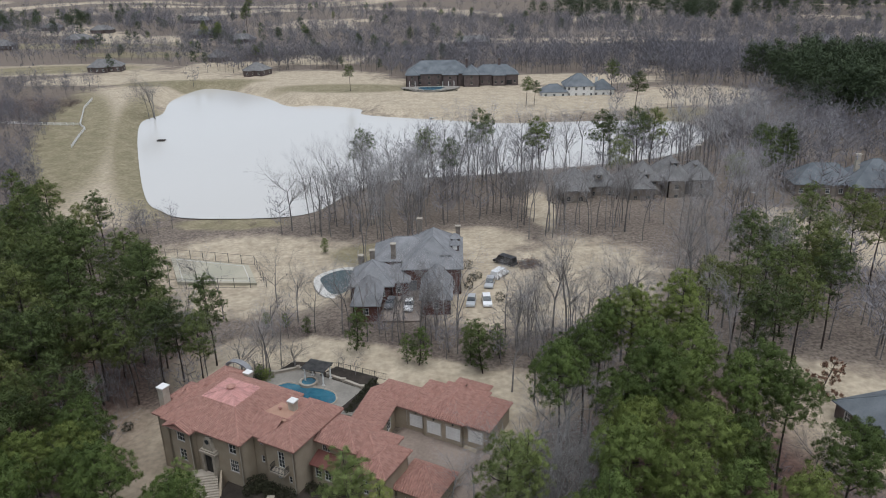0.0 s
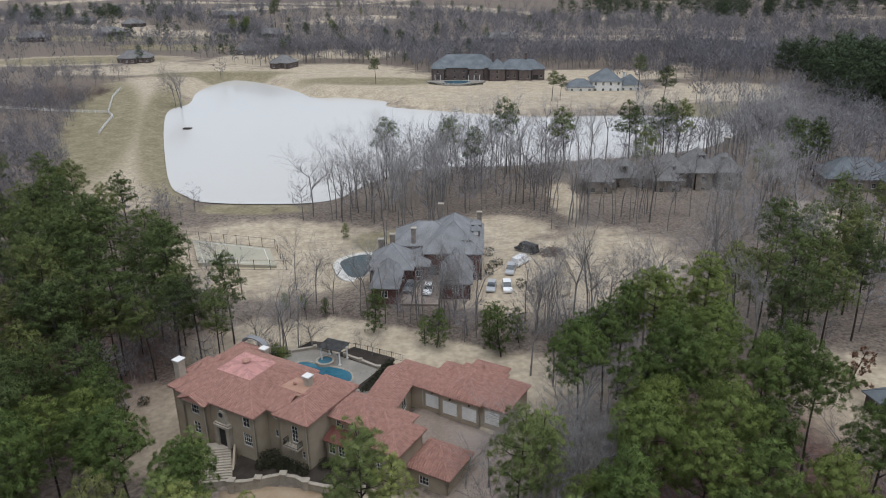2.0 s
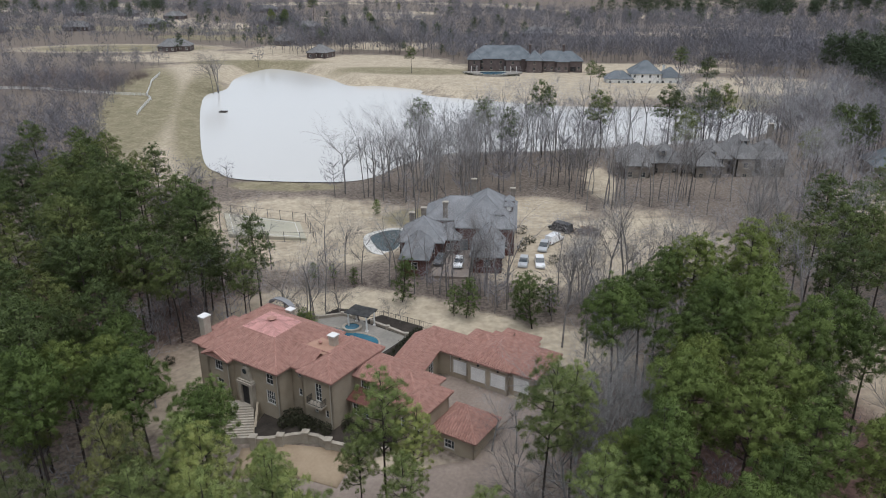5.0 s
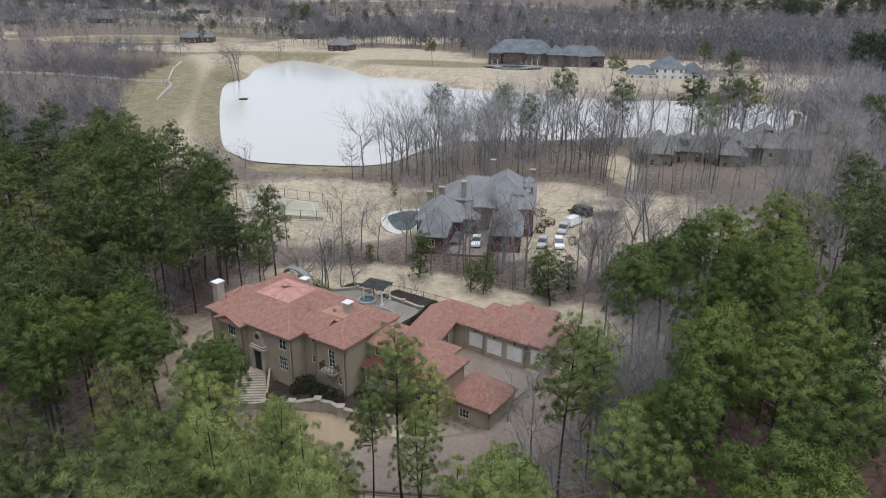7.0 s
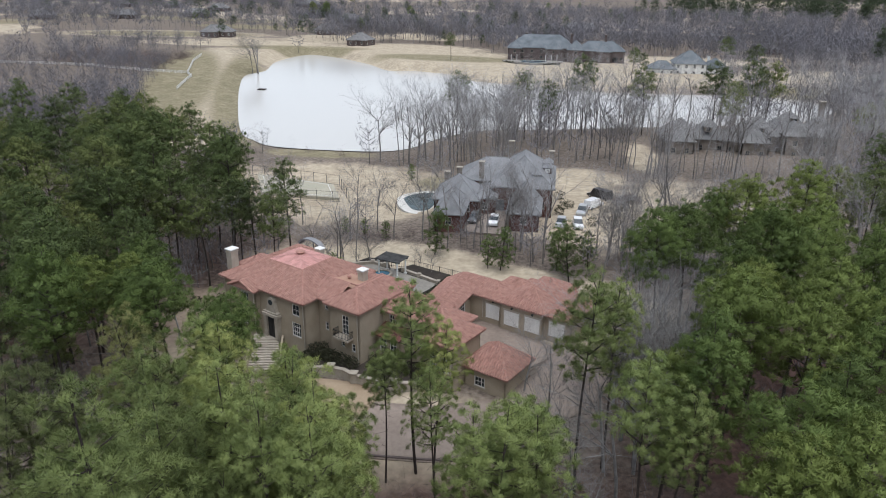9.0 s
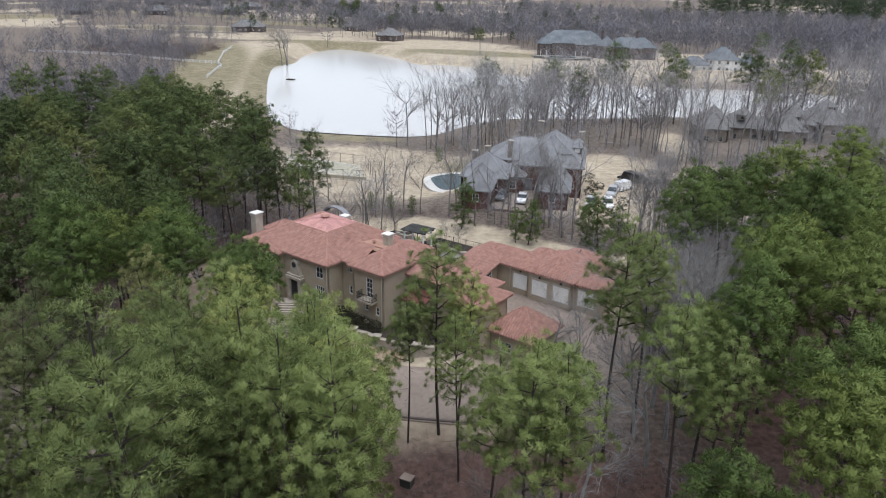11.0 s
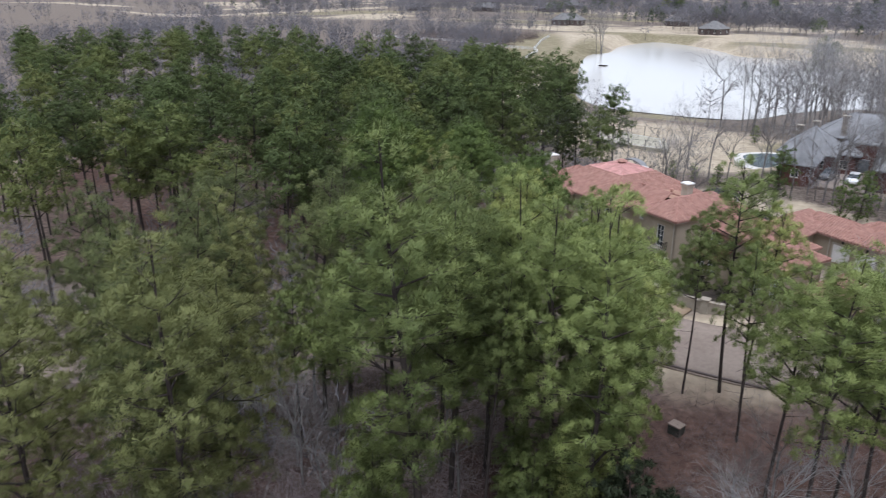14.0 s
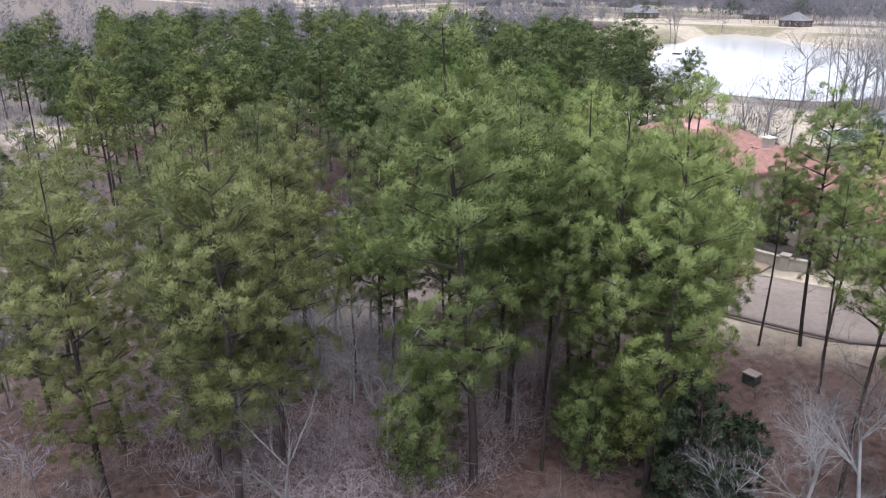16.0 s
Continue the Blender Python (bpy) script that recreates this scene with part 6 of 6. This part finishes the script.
PINES_COUNTRY = [(-233, 879, 22), (-184, 667, 9), (-235, 715, 14), (-221, 716, 13), (-196, 565, 10), (-186, 506, 9), (-268, 560, 12), (-263, 530, 12), (-253, 627, 12), (-533, 862, 18), (-486, 862, 16), (-432, 797, 14), (-121, 510, 10), (-105, 915, 16), (-168, 897, 14), (-128, 812, 12), (-80, 955, 16), (-16, 861, 14), (73, 813, 16), (19, 896, 16)]
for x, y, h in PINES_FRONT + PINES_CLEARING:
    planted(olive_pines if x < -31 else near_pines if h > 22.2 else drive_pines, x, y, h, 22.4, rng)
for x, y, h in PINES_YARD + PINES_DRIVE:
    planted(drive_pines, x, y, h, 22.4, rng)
for x, y, h in PINES_WEST + PINES_EDGE + PINES_WEST_FAR + PINES_EAST + PINES_EAST_FAR + PINES_COUNTRY:
    planted(mid_pines if math.hypot(x, y) < 112 and x > -52 else far_pine_kinds, x, y, h, 22.4, rng)
for x, y, h in PINES_LAKE:
    planted([mid_pines[1], mid_pines[3], mid_pines[4]] if y < 200 else [far_pine_kinds[1], far_pine_kinds[3]], x, y, h * 1.22, 22.4, rng)
taken = [(x, y) for x, y, h in PINES_FRONT + PINES_CLEARING + PINES_YARD + PINES_DRIVE + PINES_WEST + PINES_EDGE + PINES_WEST_FAR + PINES_EAST + PINES_EAST_FAR]
for n, box, seed, lo, hi in ((150, (-140, -58, 56, 150), 61, 17, 22), (36, (-74, -46, 62, 108), 63, 15, 20), (50, (-250, -130, 60, 200), 62, 19, 24), (8, (20, 46, 50, 92), 65, 15, 19), (30, (-128, -84, 128, 178), 66, 17, 21)):
    r = np.random.RandomState(seed)
    for _ in range(n):
        x, y = r.uniform(box[0], box[1]), r.uniform(box[2], box[3])
        if zone(np.array([x]), np.array([y]), LAWNS + LAWNS_FAR, 0.12)[0] < 0.3 and min(math.hypot(x - a, y - b) for a, b in taken) > 4.0:
            planted(mid_pines if math.hypot(x, y) < 112 and x > -52 else far_pine_kinds, x, y, r.uniform(lo, hi), 22.4, r)
            taken.append((x, y))
small_pines = [tree_master("young_pine", "small bushy young pine at the wood edge", *(lambda a: (a[0], BARK, a[1]))(lobed_pine(s, 8.2, 0.1, 1.9, 17, 0.8, 100, 6, 0.24, 0.018, 22, 0.12, 0.4, -0.85, 0.3, 7)), NEEDLES, group="young pines")
               for s in (21, 22)]
near_young = [tree_master("young_pine", "bushy young pine below the tall pines", *(lambda a: (a[0], BARK, a[1]))(lobed_pine(s, 8.2, 0.06, 2.0, 18, 0.85, 130, 9, 0.26, 0.016, 26, 0.12, 0.35, -0.85, 0.32, 8)), NEEDLES_LIT, group="young pines")
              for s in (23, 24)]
for x, y, h in ((-6.6, 112.6, 8), (2.6, 114, 8), (4.3, 110, 10), (-8.6, 113.4, 6), (-18.3, 118.2, 9), (7.5, 114.5, 7), (-33.4, 109, 5.2), (-32.4, 108.4, 4.6), (-38, 132, 4), (-34, 131, 3.5), (-33, 172, 4.5), (-29, 127, 4)):
    planted(small_pines, x, y, h, 8.2, rng)
for x, y, h in ((-26.9, 32.4, 10.5), (-18.6, 40.2, 8), (-15.6, 42.8, 9), (-16.8, 45.4, 7), (-21.5, 44, 7)):
    planted(near_young, x, y, h, 8.2, rng)
cedar = [tree_master("cedar_tree", "dark bushy cedar under the pines", *(lambda a: (a[0], BARK, a[1]))(pine_meshes(31, 9, 44, tall=9, low=0.04, spread=2.6, width=0.03, tufts=40, lump=0.85, needle=0.28)), CEDAR)]
for x, y, h in ((-10.4, 39, 10.5), (-8.6, 38.6, 9), (-12.2, 40.2, 7.5), (56.5, 84.5, 7), (-33.6, 108.1, 4)):
    planted(cedar, x, y, h, 9.2, rng)


def bare_tree_meshes(seed, tall=15.0, spread=1.0, fine=True, limbs=3, thick=0.0115, hair=0.55):
    """A leafless hardwood: trunk, limbs, branches and fine twigs."""
    rng = np.random.RandomState(seed)
    g, twigs = Geo(), []

    def grow(p, d, length, r, level):
        n = (3, 3, 2, 2, 1)[level]
        for i in range(n):
            q = p + d * (length / n)
            r1 = r * (0.8 if level else 0.86)
            if level < 3:
                g.tube(p, q, r, r1, (6, 4, 3)[level], False)
            else:
                w = d.cross(Vector(rng.normal(0, 1, 3))).normalized() * r
                twigs.append((p - w, p + w, q))
                for _ in range(3):
                    e = p.lerp(q, rng.uniform(0.2, 0.9))
                    o = (d + Vector(rng.normal(0, 0.6, 3)) + Vector((0, 0, 0.15))) * length * rng.uniform(0.35, 0.7)
                    w = o.cross(Vector(rng.normal(0, 1, 3))).normalized() * r * hair
                    twigs.append((e - w, e + w, e + o))
            if level < (4 if fine else 3) and (level or i):
                for _ in range((limbs, limbs, 2, 2)[level]):
                    az = Vector(rng.normal(0, 1, 3)).cross(d).normalized()
                    nd = (d * rng.uniform(0.55, 1.0) + az * rng.uniform(0.5, 0.95) * spread + Vector((0, 0, 0.12))).normalized()
                    grow(q, nd, length * rng.uniform(0.42, 0.66) * (spread if level == 0 else 1), r1 * 0.55, level + 1)
            p, r = q, r1
            d = (d + Vector(rng.normal(0, 0.09, 3))).normalized()
        if level < 3:
            w = d.cross(Vector(rng.normal(0, 1, 3))).normalized() * r
            twigs.append((p - w, p + w, p + d * length * 0.3))

    grow(Vector((0, 0, 0)), Vector((rng.normal(0, 0.04), rng.normal(0, 0.04), 1)).normalized(), tall * (0.62 if spread > 0.9 else 0.78), tall * thick, 0)
    verts = np.array([tuple(v) for t in twigs for v in t])
    return g, verts


BT = "leafless grey hardwood tree in winter"
bare_near = [tree_master("bare_tree", BT, *(lambda a: (a[0], BARK_GREY, a[1]))(bare_tree_meshes(s)), BARK_GREY, "crown", "bare hardwoods") for s in (41, 42, 43, 44, 45)]
bare_slim = [tree_master("bare_tree", "slender leafless forest tree with a dark straight trunk", *(lambda a: (a[0], BARK_GREY, a[1]))(bare_tree_meshes(s, spread=0.7, limbs=2, thick=0.0085, hair=1.3)), TWIG_NEAR, "crown", "bare hardwoods")
             for s in (46, 47, 48, 49)]
bare_pale = [tree_master("bare_tree", "pale grey leafless tree with whitish bark", *(lambda a: (a[0], BARK_PALE, a[1]))(bare_tree_meshes(s, thick=0.0135)), BARK_PALE, "crown", "bare hardwoods") for s in (56, 57, 58)]
for x, y, h in ((12.7, 79.7, 16), (13, 75.8, 14), (10.8, 82, 15), (17.5, 84, 14), (14, 70, 15), (11, 66, 15), (16, 90, 14), (15, 73, 16), (9, 62, 13), (-5, 40, 9), (-2.5, 43.5, 10), (0, 47, 10), (-8, 37.5, 7), (10, 71, 16), (12.5, 68, 17), (9.4, 77, 15), (8, 66, 14), (3, 55, 11), (-50, 88, 11), (-57, 92, 12), (-62, 78, 11), (-0.9, 78.6, 8), (2.2, 78.4, 8.5)):
    planted(bare_pale, x, y, h, 14.5, rng)
BARE = [(-143, 347, 20), (-141.5, 344.5, 19), (-144.5, 345, 17), (-44.8, 189, 17), (-56, 146, 12), (-38, 141, 12), (-32, 133, 12), (-21.7, 125, 12), (-12, 121.4, 12), (9, 104, 14), (12.3, 101, 12), (18, 123, 17), (20, 120, 17), (-67, 104, 13), (-36, 184.5, 15), (-31, 193, 17), (-26, 187, 17), (2, 66, 12), (0, 60, 11), (4.5, 62, 12), (-4, 50, 9), (-6, 47, 8), (14, 70, 15), (11, 67, 15), (16, 90, 14), (15, 73, 16)]
for x, y, h in ((-41, 36, 10), (-38.5, 37.5, 9), (-43.5, 38.5, 11), (-36.5, 36, 8), (-46, 43, 11), (-44, 45.5, 12), (-30, 33, 8), (-48.5, 46, 10)):
    planted(bare_pale, x, y, h, 14.5, rng)
for x, y, h in BARE:
    planted(bare_near, x, y, h, 14.5, rng)
oak = [tree_master("ornamental_tree", "small multi-stemmed leafless garden tree", *(lambda a: (a[0], BARK_GREY, a[1]))(bare_tree_meshes(51, 6.0)), BARK_GREY, "crown")]
for x, y in ((-28.4, 113.4), (-17.4, 109.6), (-19.6, 111.0), (-30.5, 112.6)):
    planted(oak, x, y, 5.0, 6.0, rng)
russet = tree_master("russet_tree", "small tree still holding russet dry leaves beside the drive", *(lambda a: (a[0], BARK, a[1]))(pine_meshes(61, 3, 20, tall=5, low=0.2, spread=2.2, width=0.07, tufts=18, lump=0.7, needle=0.25)), RUSSET)
planted([russet], 57, 99.8, 8, 5.2, rng)


def open_to_trees(x, y):
    """Where woods may stand: off the water, the lawns, the roofs and the roads."""
    ok = lake_distance(x, y) > 2.5
    ok &= zone(x, y, LAWNS, 0.12) < 0.5
    for s in ((-17, 92, 25, 17, -27), (-4, 145, 24, 18, 0), (-40, 155, 20, 16, 0), (-58, 161, 16, 10, 0), (40, 203, 17, 18, 0), (62, 203, 18, 20, 0), (114, 206, 24, 10, 0), (62, 93, 12, 9, 20),
              (-10, 70, 32, 6, -4), (4.6, 120, 4, 10, 0), (3, 413, 36, 14, 0), (62, 376, 24, 16, 0), (-50, 50, 4, 14, -35)):
        ok &= ellipse(x, y, *s) > 1
    return ok


def scattered(n, box, seed, keep=None, tries=6):
    r = np.random.RandomState(seed)
    x, y = r.uniform(box[0], box[1], n * tries), r.uniform(box[2], box[3], n * tries)
    x, y = x + r.normal(0, 0.035 * (box[1] - box[0]), len(x)), y + r.normal(0, 0.05 * (box[3] - box[2]), len(y))
    ok = open_to_trees(x, y)
    if keep is not None:
        ok &= keep(x, y, r)
    return x[ok][:n], y[ok][:n], r


def replicate(pieces, places, seed):
    """Many small trees joined into one mesh: places are (x, y, z, size)."""
    r = np.random.RandomState(seed)
    out = []
    for k, verts in enumerate(pieces):
        mine = places[k::len(pieces)]
        a = r.uniform(0, 2 * np.pi, len(mine))
        c, s = np.cos(a)[:, None], np.sin(a)[:, None]
        wide = mine[:, 3:4] * r.uniform(0.85, 1.2, (len(mine), 1))
        x = (verts[None, :, 0] * c - verts[None, :, 1] * s) * wide + mine[:, 0:1]
        y = (verts[None, :, 0] * s + verts[None, :, 1] * c) * wide + mine[:, 1:2]
        z = verts[None, :, 2] * mine[:, 3:4] + mine[:, 2:3]
        out.append(np.stack([x, y, z], -1).reshape(-1, 3))
    return np.concatenate(out)


def low_hardwood(seed, twigs=70, thick=0.0036):
    """Trunk and twig slivers for woods too many to count, one metre tall: a short bole under a round twiggy head."""
    r = np.random.RandomState(seed)
    trunk, crown = [], []
    lean = r.normal(0, 0.02, 2)
    for a in (0, 2.1, 4.2):
        p, q = np.array([math.cos(a), math.sin(a), 0]) * 0.009, np.array([math.cos(a + 2.1), math.sin(a + 2.1), 0]) * 0.009
        trunk += [p, q, np.array([*lean, 0.8])]
    wide, base = r.uniform(0.2, 0.3), r.uniform(0.26, 0.4)
    for i in range(7):
        p = np.array([*lean * 0.5, r.uniform(base, 0.6)])
        az = i * 2.4 + r.uniform(-0.5, 0.5)
        e = p + np.array([math.cos(az) * wide, math.sin(az) * wide, r.uniform(0.12, 0.32)]) * r.uniform(0.6, 1)
        trunk += [p - (0, 0, 0.007), p + (0, 0, 0.007), e]
    for _ in range(twigs):
        o = r.normal(0, 1, 3)
        o /= np.linalg.norm(o)
        c = np.array([o[0] * wide, o[1] * wide, base + (1 - base) * 0.52 + o[2] * (1 - base) * 0.42]) * r.uniform(0.55, 1.0)
        c[2] = max(c[2], base * 0.9)
        d = np.array([o[0] * 0.6, o[1] * 0.6, 0.75]) + r.normal(0, 0.45, 3)
        d *= r.uniform(0.07, 0.15) / np.linalg.norm(d)
        w = np.cross(d, r.normal(0, 1, 3))
        w = w / np.linalg.norm(w) * thick
        crown += [c - w - d * 0.4, c + w - d * 0.4, c + d * 0.6]
    return np.array(trunk), np.array(crown)


def woods(name, label, places, seed, twigs=70, bark=TRUNK_FAR, leaf=TWIG_HAZED, thick=0.0036):
    kinds = [low_hardwood(seed + i, twigs, thick) for i in range(5)]
    w = thing(name, label, "woods", kind="stuff")
    a = new("trunks", raw_mesh("trunks", replicate([k[0] for k in kinds], places, seed), bark))
    b = new("twigs", raw_mesh("twigs", replicate([k[1] for k in kinds], places, seed), leaf))
    for o in (a, b):
        o.parent = w
        o["kind"] = "stuff"
    return w


def stand(n, box, seed, lo, hi, keep=None):
    x, y, r = scattered(n, box, seed, keep)
    return np.stack([x, y, height(x, y) - 0.2, r.uniform(lo, hi, len(x))], 1)


def patchy(x, y, r):
    return (field(x, y) < 0) | (r.rand(len(x)) < 0.06)


# individual hardwoods in the nearer woods
for n, box, seed, lo, hi in ((46, (-62, 30, 108, 127), 71, 8, 14), (44, (14, 70, 96, 190), 73, 13, 19), (26, (-90, -40, 60, 150), 74, 9, 15), (22, (10, 60, 15, 90), 75, 9, 15),
                             (16, (-80, -20, 8, 50), 76, 6, 11), (34, (-44, 30, 162, 200), 77, 14, 19), (20, (-34, 14, 114, 127), 80, 9, 15)):
    x, y, r = scattered(n, box, seed)
    for a, b in zip(x, y):
        planted(bare_slim if r.rand() < 0.75 and b > 100 else bare_near, a, b, r.uniform(lo, hi), 14.5, r)


def soup(geo):
    """A trunk's faces as loose triangles, for a tree one metre tall."""
    tri = [(f[0], f[k], f[k + 1]) for f in geo.f for k in range(1, len(f) - 1)]
    return np.array(geo.v)[np.array(tri).ravel()] / 14.5


shore = np.concatenate([stand(80, (-34, 64, 180, 244), 72, 14, 20), stand(30, (24, 80, 176, 192), 78, 12, 17), stand(46, (50, 112, 226, 268), 79, 13, 19)])
slim = [bare_tree_meshes(s, spread=0.7, limbs=2, thick=0.0085, hair=1.3) for s in (46, 47, 48, 49)]
shore_woods = thing("shore_trees", "slender leafless grey trees along the lake shore", "woods", kind="stuff")
for name, pieces, bark in (("trunks", [soup(a[0]) for a in slim], BARK_GREY), ("twigs", [a[1] / 14.5 for a in slim], TWIG_NEAR)):
    o = new(name, raw_mesh(name, replicate(pieces, shore, 7), bark))
    o.parent = shore_woods
    o["kind"] = "stuff"


woods("bare_woods", "grey leafless hardwood stand along the lake shore",
      np.concatenate([stand(70, (-44, 110, 178, 262), 81, 14, 21), stand(300, (64, 170, 90, 330), 82, 13, 20), stand(50, (-70, 34, 106, 128), 83, 6, 12)]), 801, 170, TRUNK_FAR, TWIG_HAZED, 0.0042)
woods("bare_woods", "brown-grey leafless woods beside the dam and behind the pines",
      np.concatenate([stand(150, (-190, -80, 150, 250), 84, 8, 15), stand(300, (-260, -165, 180, 420), 85, 7, 13), stand(900, (-420, -128, 50, 330), 185, 10, 15), stand(60, (-110, -30, 5, 110), 86, 6, 12), stand(60, (8, 90, 5, 100), 87, 6, 12)]), 802, 140, TRUNK_FAR, WOOD_HAZED, 0.0048)
woods("bare_woods", "grey winter woods on the far side of the lake",
      np.concatenate([stand(700, (-150, 190, 385, 520), 88, 13, 19, lambda x, y, r: ellipse(x, y, 10, 385, 66, 36) > 1.1), stand(3000, (-520, 620, 470, 900), 89, 13, 19, patchy), stand(700, (105, 420, 170, 520), 90, 13, 19, lambda x, y, r: ellipse(x, y, 245, 350, 95, 58) > 1)]), 803, 84, TRUNK_FAR, WOOD_HAZED, 0.0085)
woods("distant_woods", "hazy grey distant woods on low hills",
      np.concatenate([stand(2200, (-1100, 1300, 880, 1700), 91, 15, 22, patchy), stand(900, (-2400, 2600, 1600, 3200), 92, 26, 40), stand(900, (-900, -240, 20, 900), 93, 12, 18, patchy), stand(500, (240, 900, 20, 900), 94, 12, 18)]), 804, 54, TRUNK_FAR, WOOD_HAZED, 0.013)


# evergreen belts far off
def far_pines(places, seed):
    """Points and soft normals of many small pines in one mesh."""
    crowns = [lobed_pine(900 + seed + i, 22.0, 0.3, 4.4, 9, 2.5, 20, 3, 0.9, 0.13, 24, 0.04, 0.15, -0.7, 1.0, 4)[1] for i in range(3)]
    level = np.array(places)
    level[:, :3], level[:, 3] = 0, 1
    return replicate([c[0] / 22.0 for c in crowns], places, seed), replicate([c[1] for c in crowns], level, seed)


belt = np.concatenate([stand(420, (150, 330, 285, 395), 95, 19, 27), stand(420, (130, 900, 740, 1050), 96, 20, 30), stand(90, (-700, 500, 560, 1000), 97, 10, 16, patchy), stand(40, (-260, 0, 430, 640), 98, 8, 15), stand(90, (-760, -340, 640, 900), 99, 13, 19)])
eg = new("evergreen_belt", raw_mesh("evergreen_belt", far_pines(belt, 5), NEEDLES_FAR))
tagged(eg, "dark green pine belts beyond the lake", "woods", kind="stuff")


# underbrush, hedges and shrubs
def brush(name, label, places, seed, mat, n=46, up=0.9):
    kinds = []
    for i in range(4):
        r = np.random.RandomState(seed + i)
        s = r.normal(0, 1, (n, 3)) * (0.22, 0.22, 0) + (0, 0, 0.02)
        e = s + r.normal(0, 1, (n, 3)) * (0.38, 0.38, 0.2) + (0, 0, up * 0.45)
        k = n // 3
        for a in (k, 2 * k):
            s[a:a + k] += (e[:k] - s[:k]) * r.uniform(0.3, 0.8, (k, 1))
            e[a:a + k] = s[a:a + k] + r.normal(0, 1, (k, 3)) * (0.26, 0.26, 0.16) + (0, 0, up * 0.22)
        w = np.cross(e - s, r.normal(0, 1, (n, 3)))
        w = w / np.linalg.norm(w, axis=1)[:, None] * 0.0038
        kinds.append(np.stack([s - w, s + w, e], 1).reshape(-1, 3))
    tagged(new(name, raw_mesh(name, replicate(kinds, places, seed), mat)), label, "underbrush", kind="stuff")


brush("underbrush", "tangled brown leafless underbrush below the trees",
      np.concatenate([stand(420, (-66, 30, 108, 130), 101, 1.2, 2.8), stand(700, (-110, 0, 2, 100), 102, 1.2, 3.0), stand(420, (8, 80, 2, 120), 103, 1.2, 3.0), stand(420, (-200, -60, 100, 330), 104, 1.5, 3.5),
                      stand(500, (20, 150, 120, 320), 105, 1.5, 3.0)]), 100, BRUSH, 70)


brush("fence_thicket", "dark leafless thicket beside the white fence", np.concatenate([stand(160, (-245, -172, 326, 372), 109, 3.5, 7.0)]), 140, BRUSH, 120)
brush("thicket", "dense brown leafless thicket under the pines", np.concatenate([stand(560, (-80, -4, 8, 62), 106, 1.6, 3.8), stand(240, (6, 50, 20, 90), 107, 2.2, 4.2), stand(90, (-18, 8, 30, 54), 108, 2.0, 3.6)]), 120, BRUSH, 90)
brush("pale_thicket", "mauve-grey leafless thicket in the gap between the pines", stand(340, (-54, -24, 24, 52), 110, 2.2, 4.4), 160, BRUSH_PALE, 90)


def shrub(x, y, r, tall, mat=SHRUB, seed=0, name="shrub", label="dark clipped evergreen shrub in the mulch bed"):
    q = np.random.RandomState(seed + int(abs(x * 31 + y * 17)))
    n = 260
    d = q.normal(0, 1, (n, 3))
    d /= np.linalg.norm(d, axis=1)[:, None]
    p = d * (r, r, tall / 2) * q.uniform(0.75, 1.05, (n, 1))
    w = q.normal(0, 0.14, (n, 2, 3))
    me = raw_mesh(name, np.stack([p, p + w[:, 0], p + w[:, 1]], 1).reshape(-1, 3), mat)
    ob = new(name, me)
    ob.location = (x, y, hz(x, y) + tall * 0.42)
    return tagged(ob, label, "shrub", "shrubs")


for u, v, r, tall in ((0.7, 1.2, 1.0, 1.8), (1.9, 1.0, 0.9, 1.7), (1.2, 2.0, 0.9, 1.8), (2.6, 1.4, 0.7, 1.4), (8.3, 4.0, 0.9, 1.4), (9.6, 4.6, 0.8, 1.2), (3.4, 0.6, 0.6, 1.0), (13, 4.5, 1.0, 1.6)):
    p = at(u, v)
    s = shrub(p.x, p.y, r, tall)
    s.location.z = -1.2 + tall * 0.42
for x, y, r in ((-28.4, 80.6, 0.7), (-27.5, 81.0, 0.8), (-26.4, 81.5, 0.8), (-25.2, 81.1, 0.8), (-23.8, 80.5, 0.9), (-22.4, 79.9, 0.8)):
    shrub(x, y, r, 1.6).location.z = -0.6
for i in range(12):
    shrub(-17.2 + 0.28 * i, 98.6 + 0.74 * i, 0.75, 1.8, SHRUB, i, "hedge_shrub", "dark evergreen hedge shrub beside the pool terrace")
for x, y, r, tall in ((9, 139.2, 1.1, 2.0), (2.6, 158, 1.5, 2.0), (3.4, 150, 1.2, 1.8), (4.6, 152, 1.2, 1.6), (2.6, 146, 1.0, 1.6), (-53.5, 100, 1.0, 1.6), (-56, 98, 0.9, 1.4), (40, 393, 3.2, 5)):
    shrub(x, y, r, tall, SHRUB, 3, "shrub", "dark rounded shrub on dormant turf")
for i in range(16):
    shrub(-27 + 1.8 * i, 391.5 + 0.12 * (i - 8) ** 2 * 0.6, 1.0, 1.1, SHRUB, i, "terrace_shrub", "low clipped shrub edging the estate terrace")

dropped(near_young + near_pines + olive_pines + drive_pines + mid_pines + far_pine_kinds + small_pines + cedar + bare_near + bare_slim + bare_pale + oak + [russet])
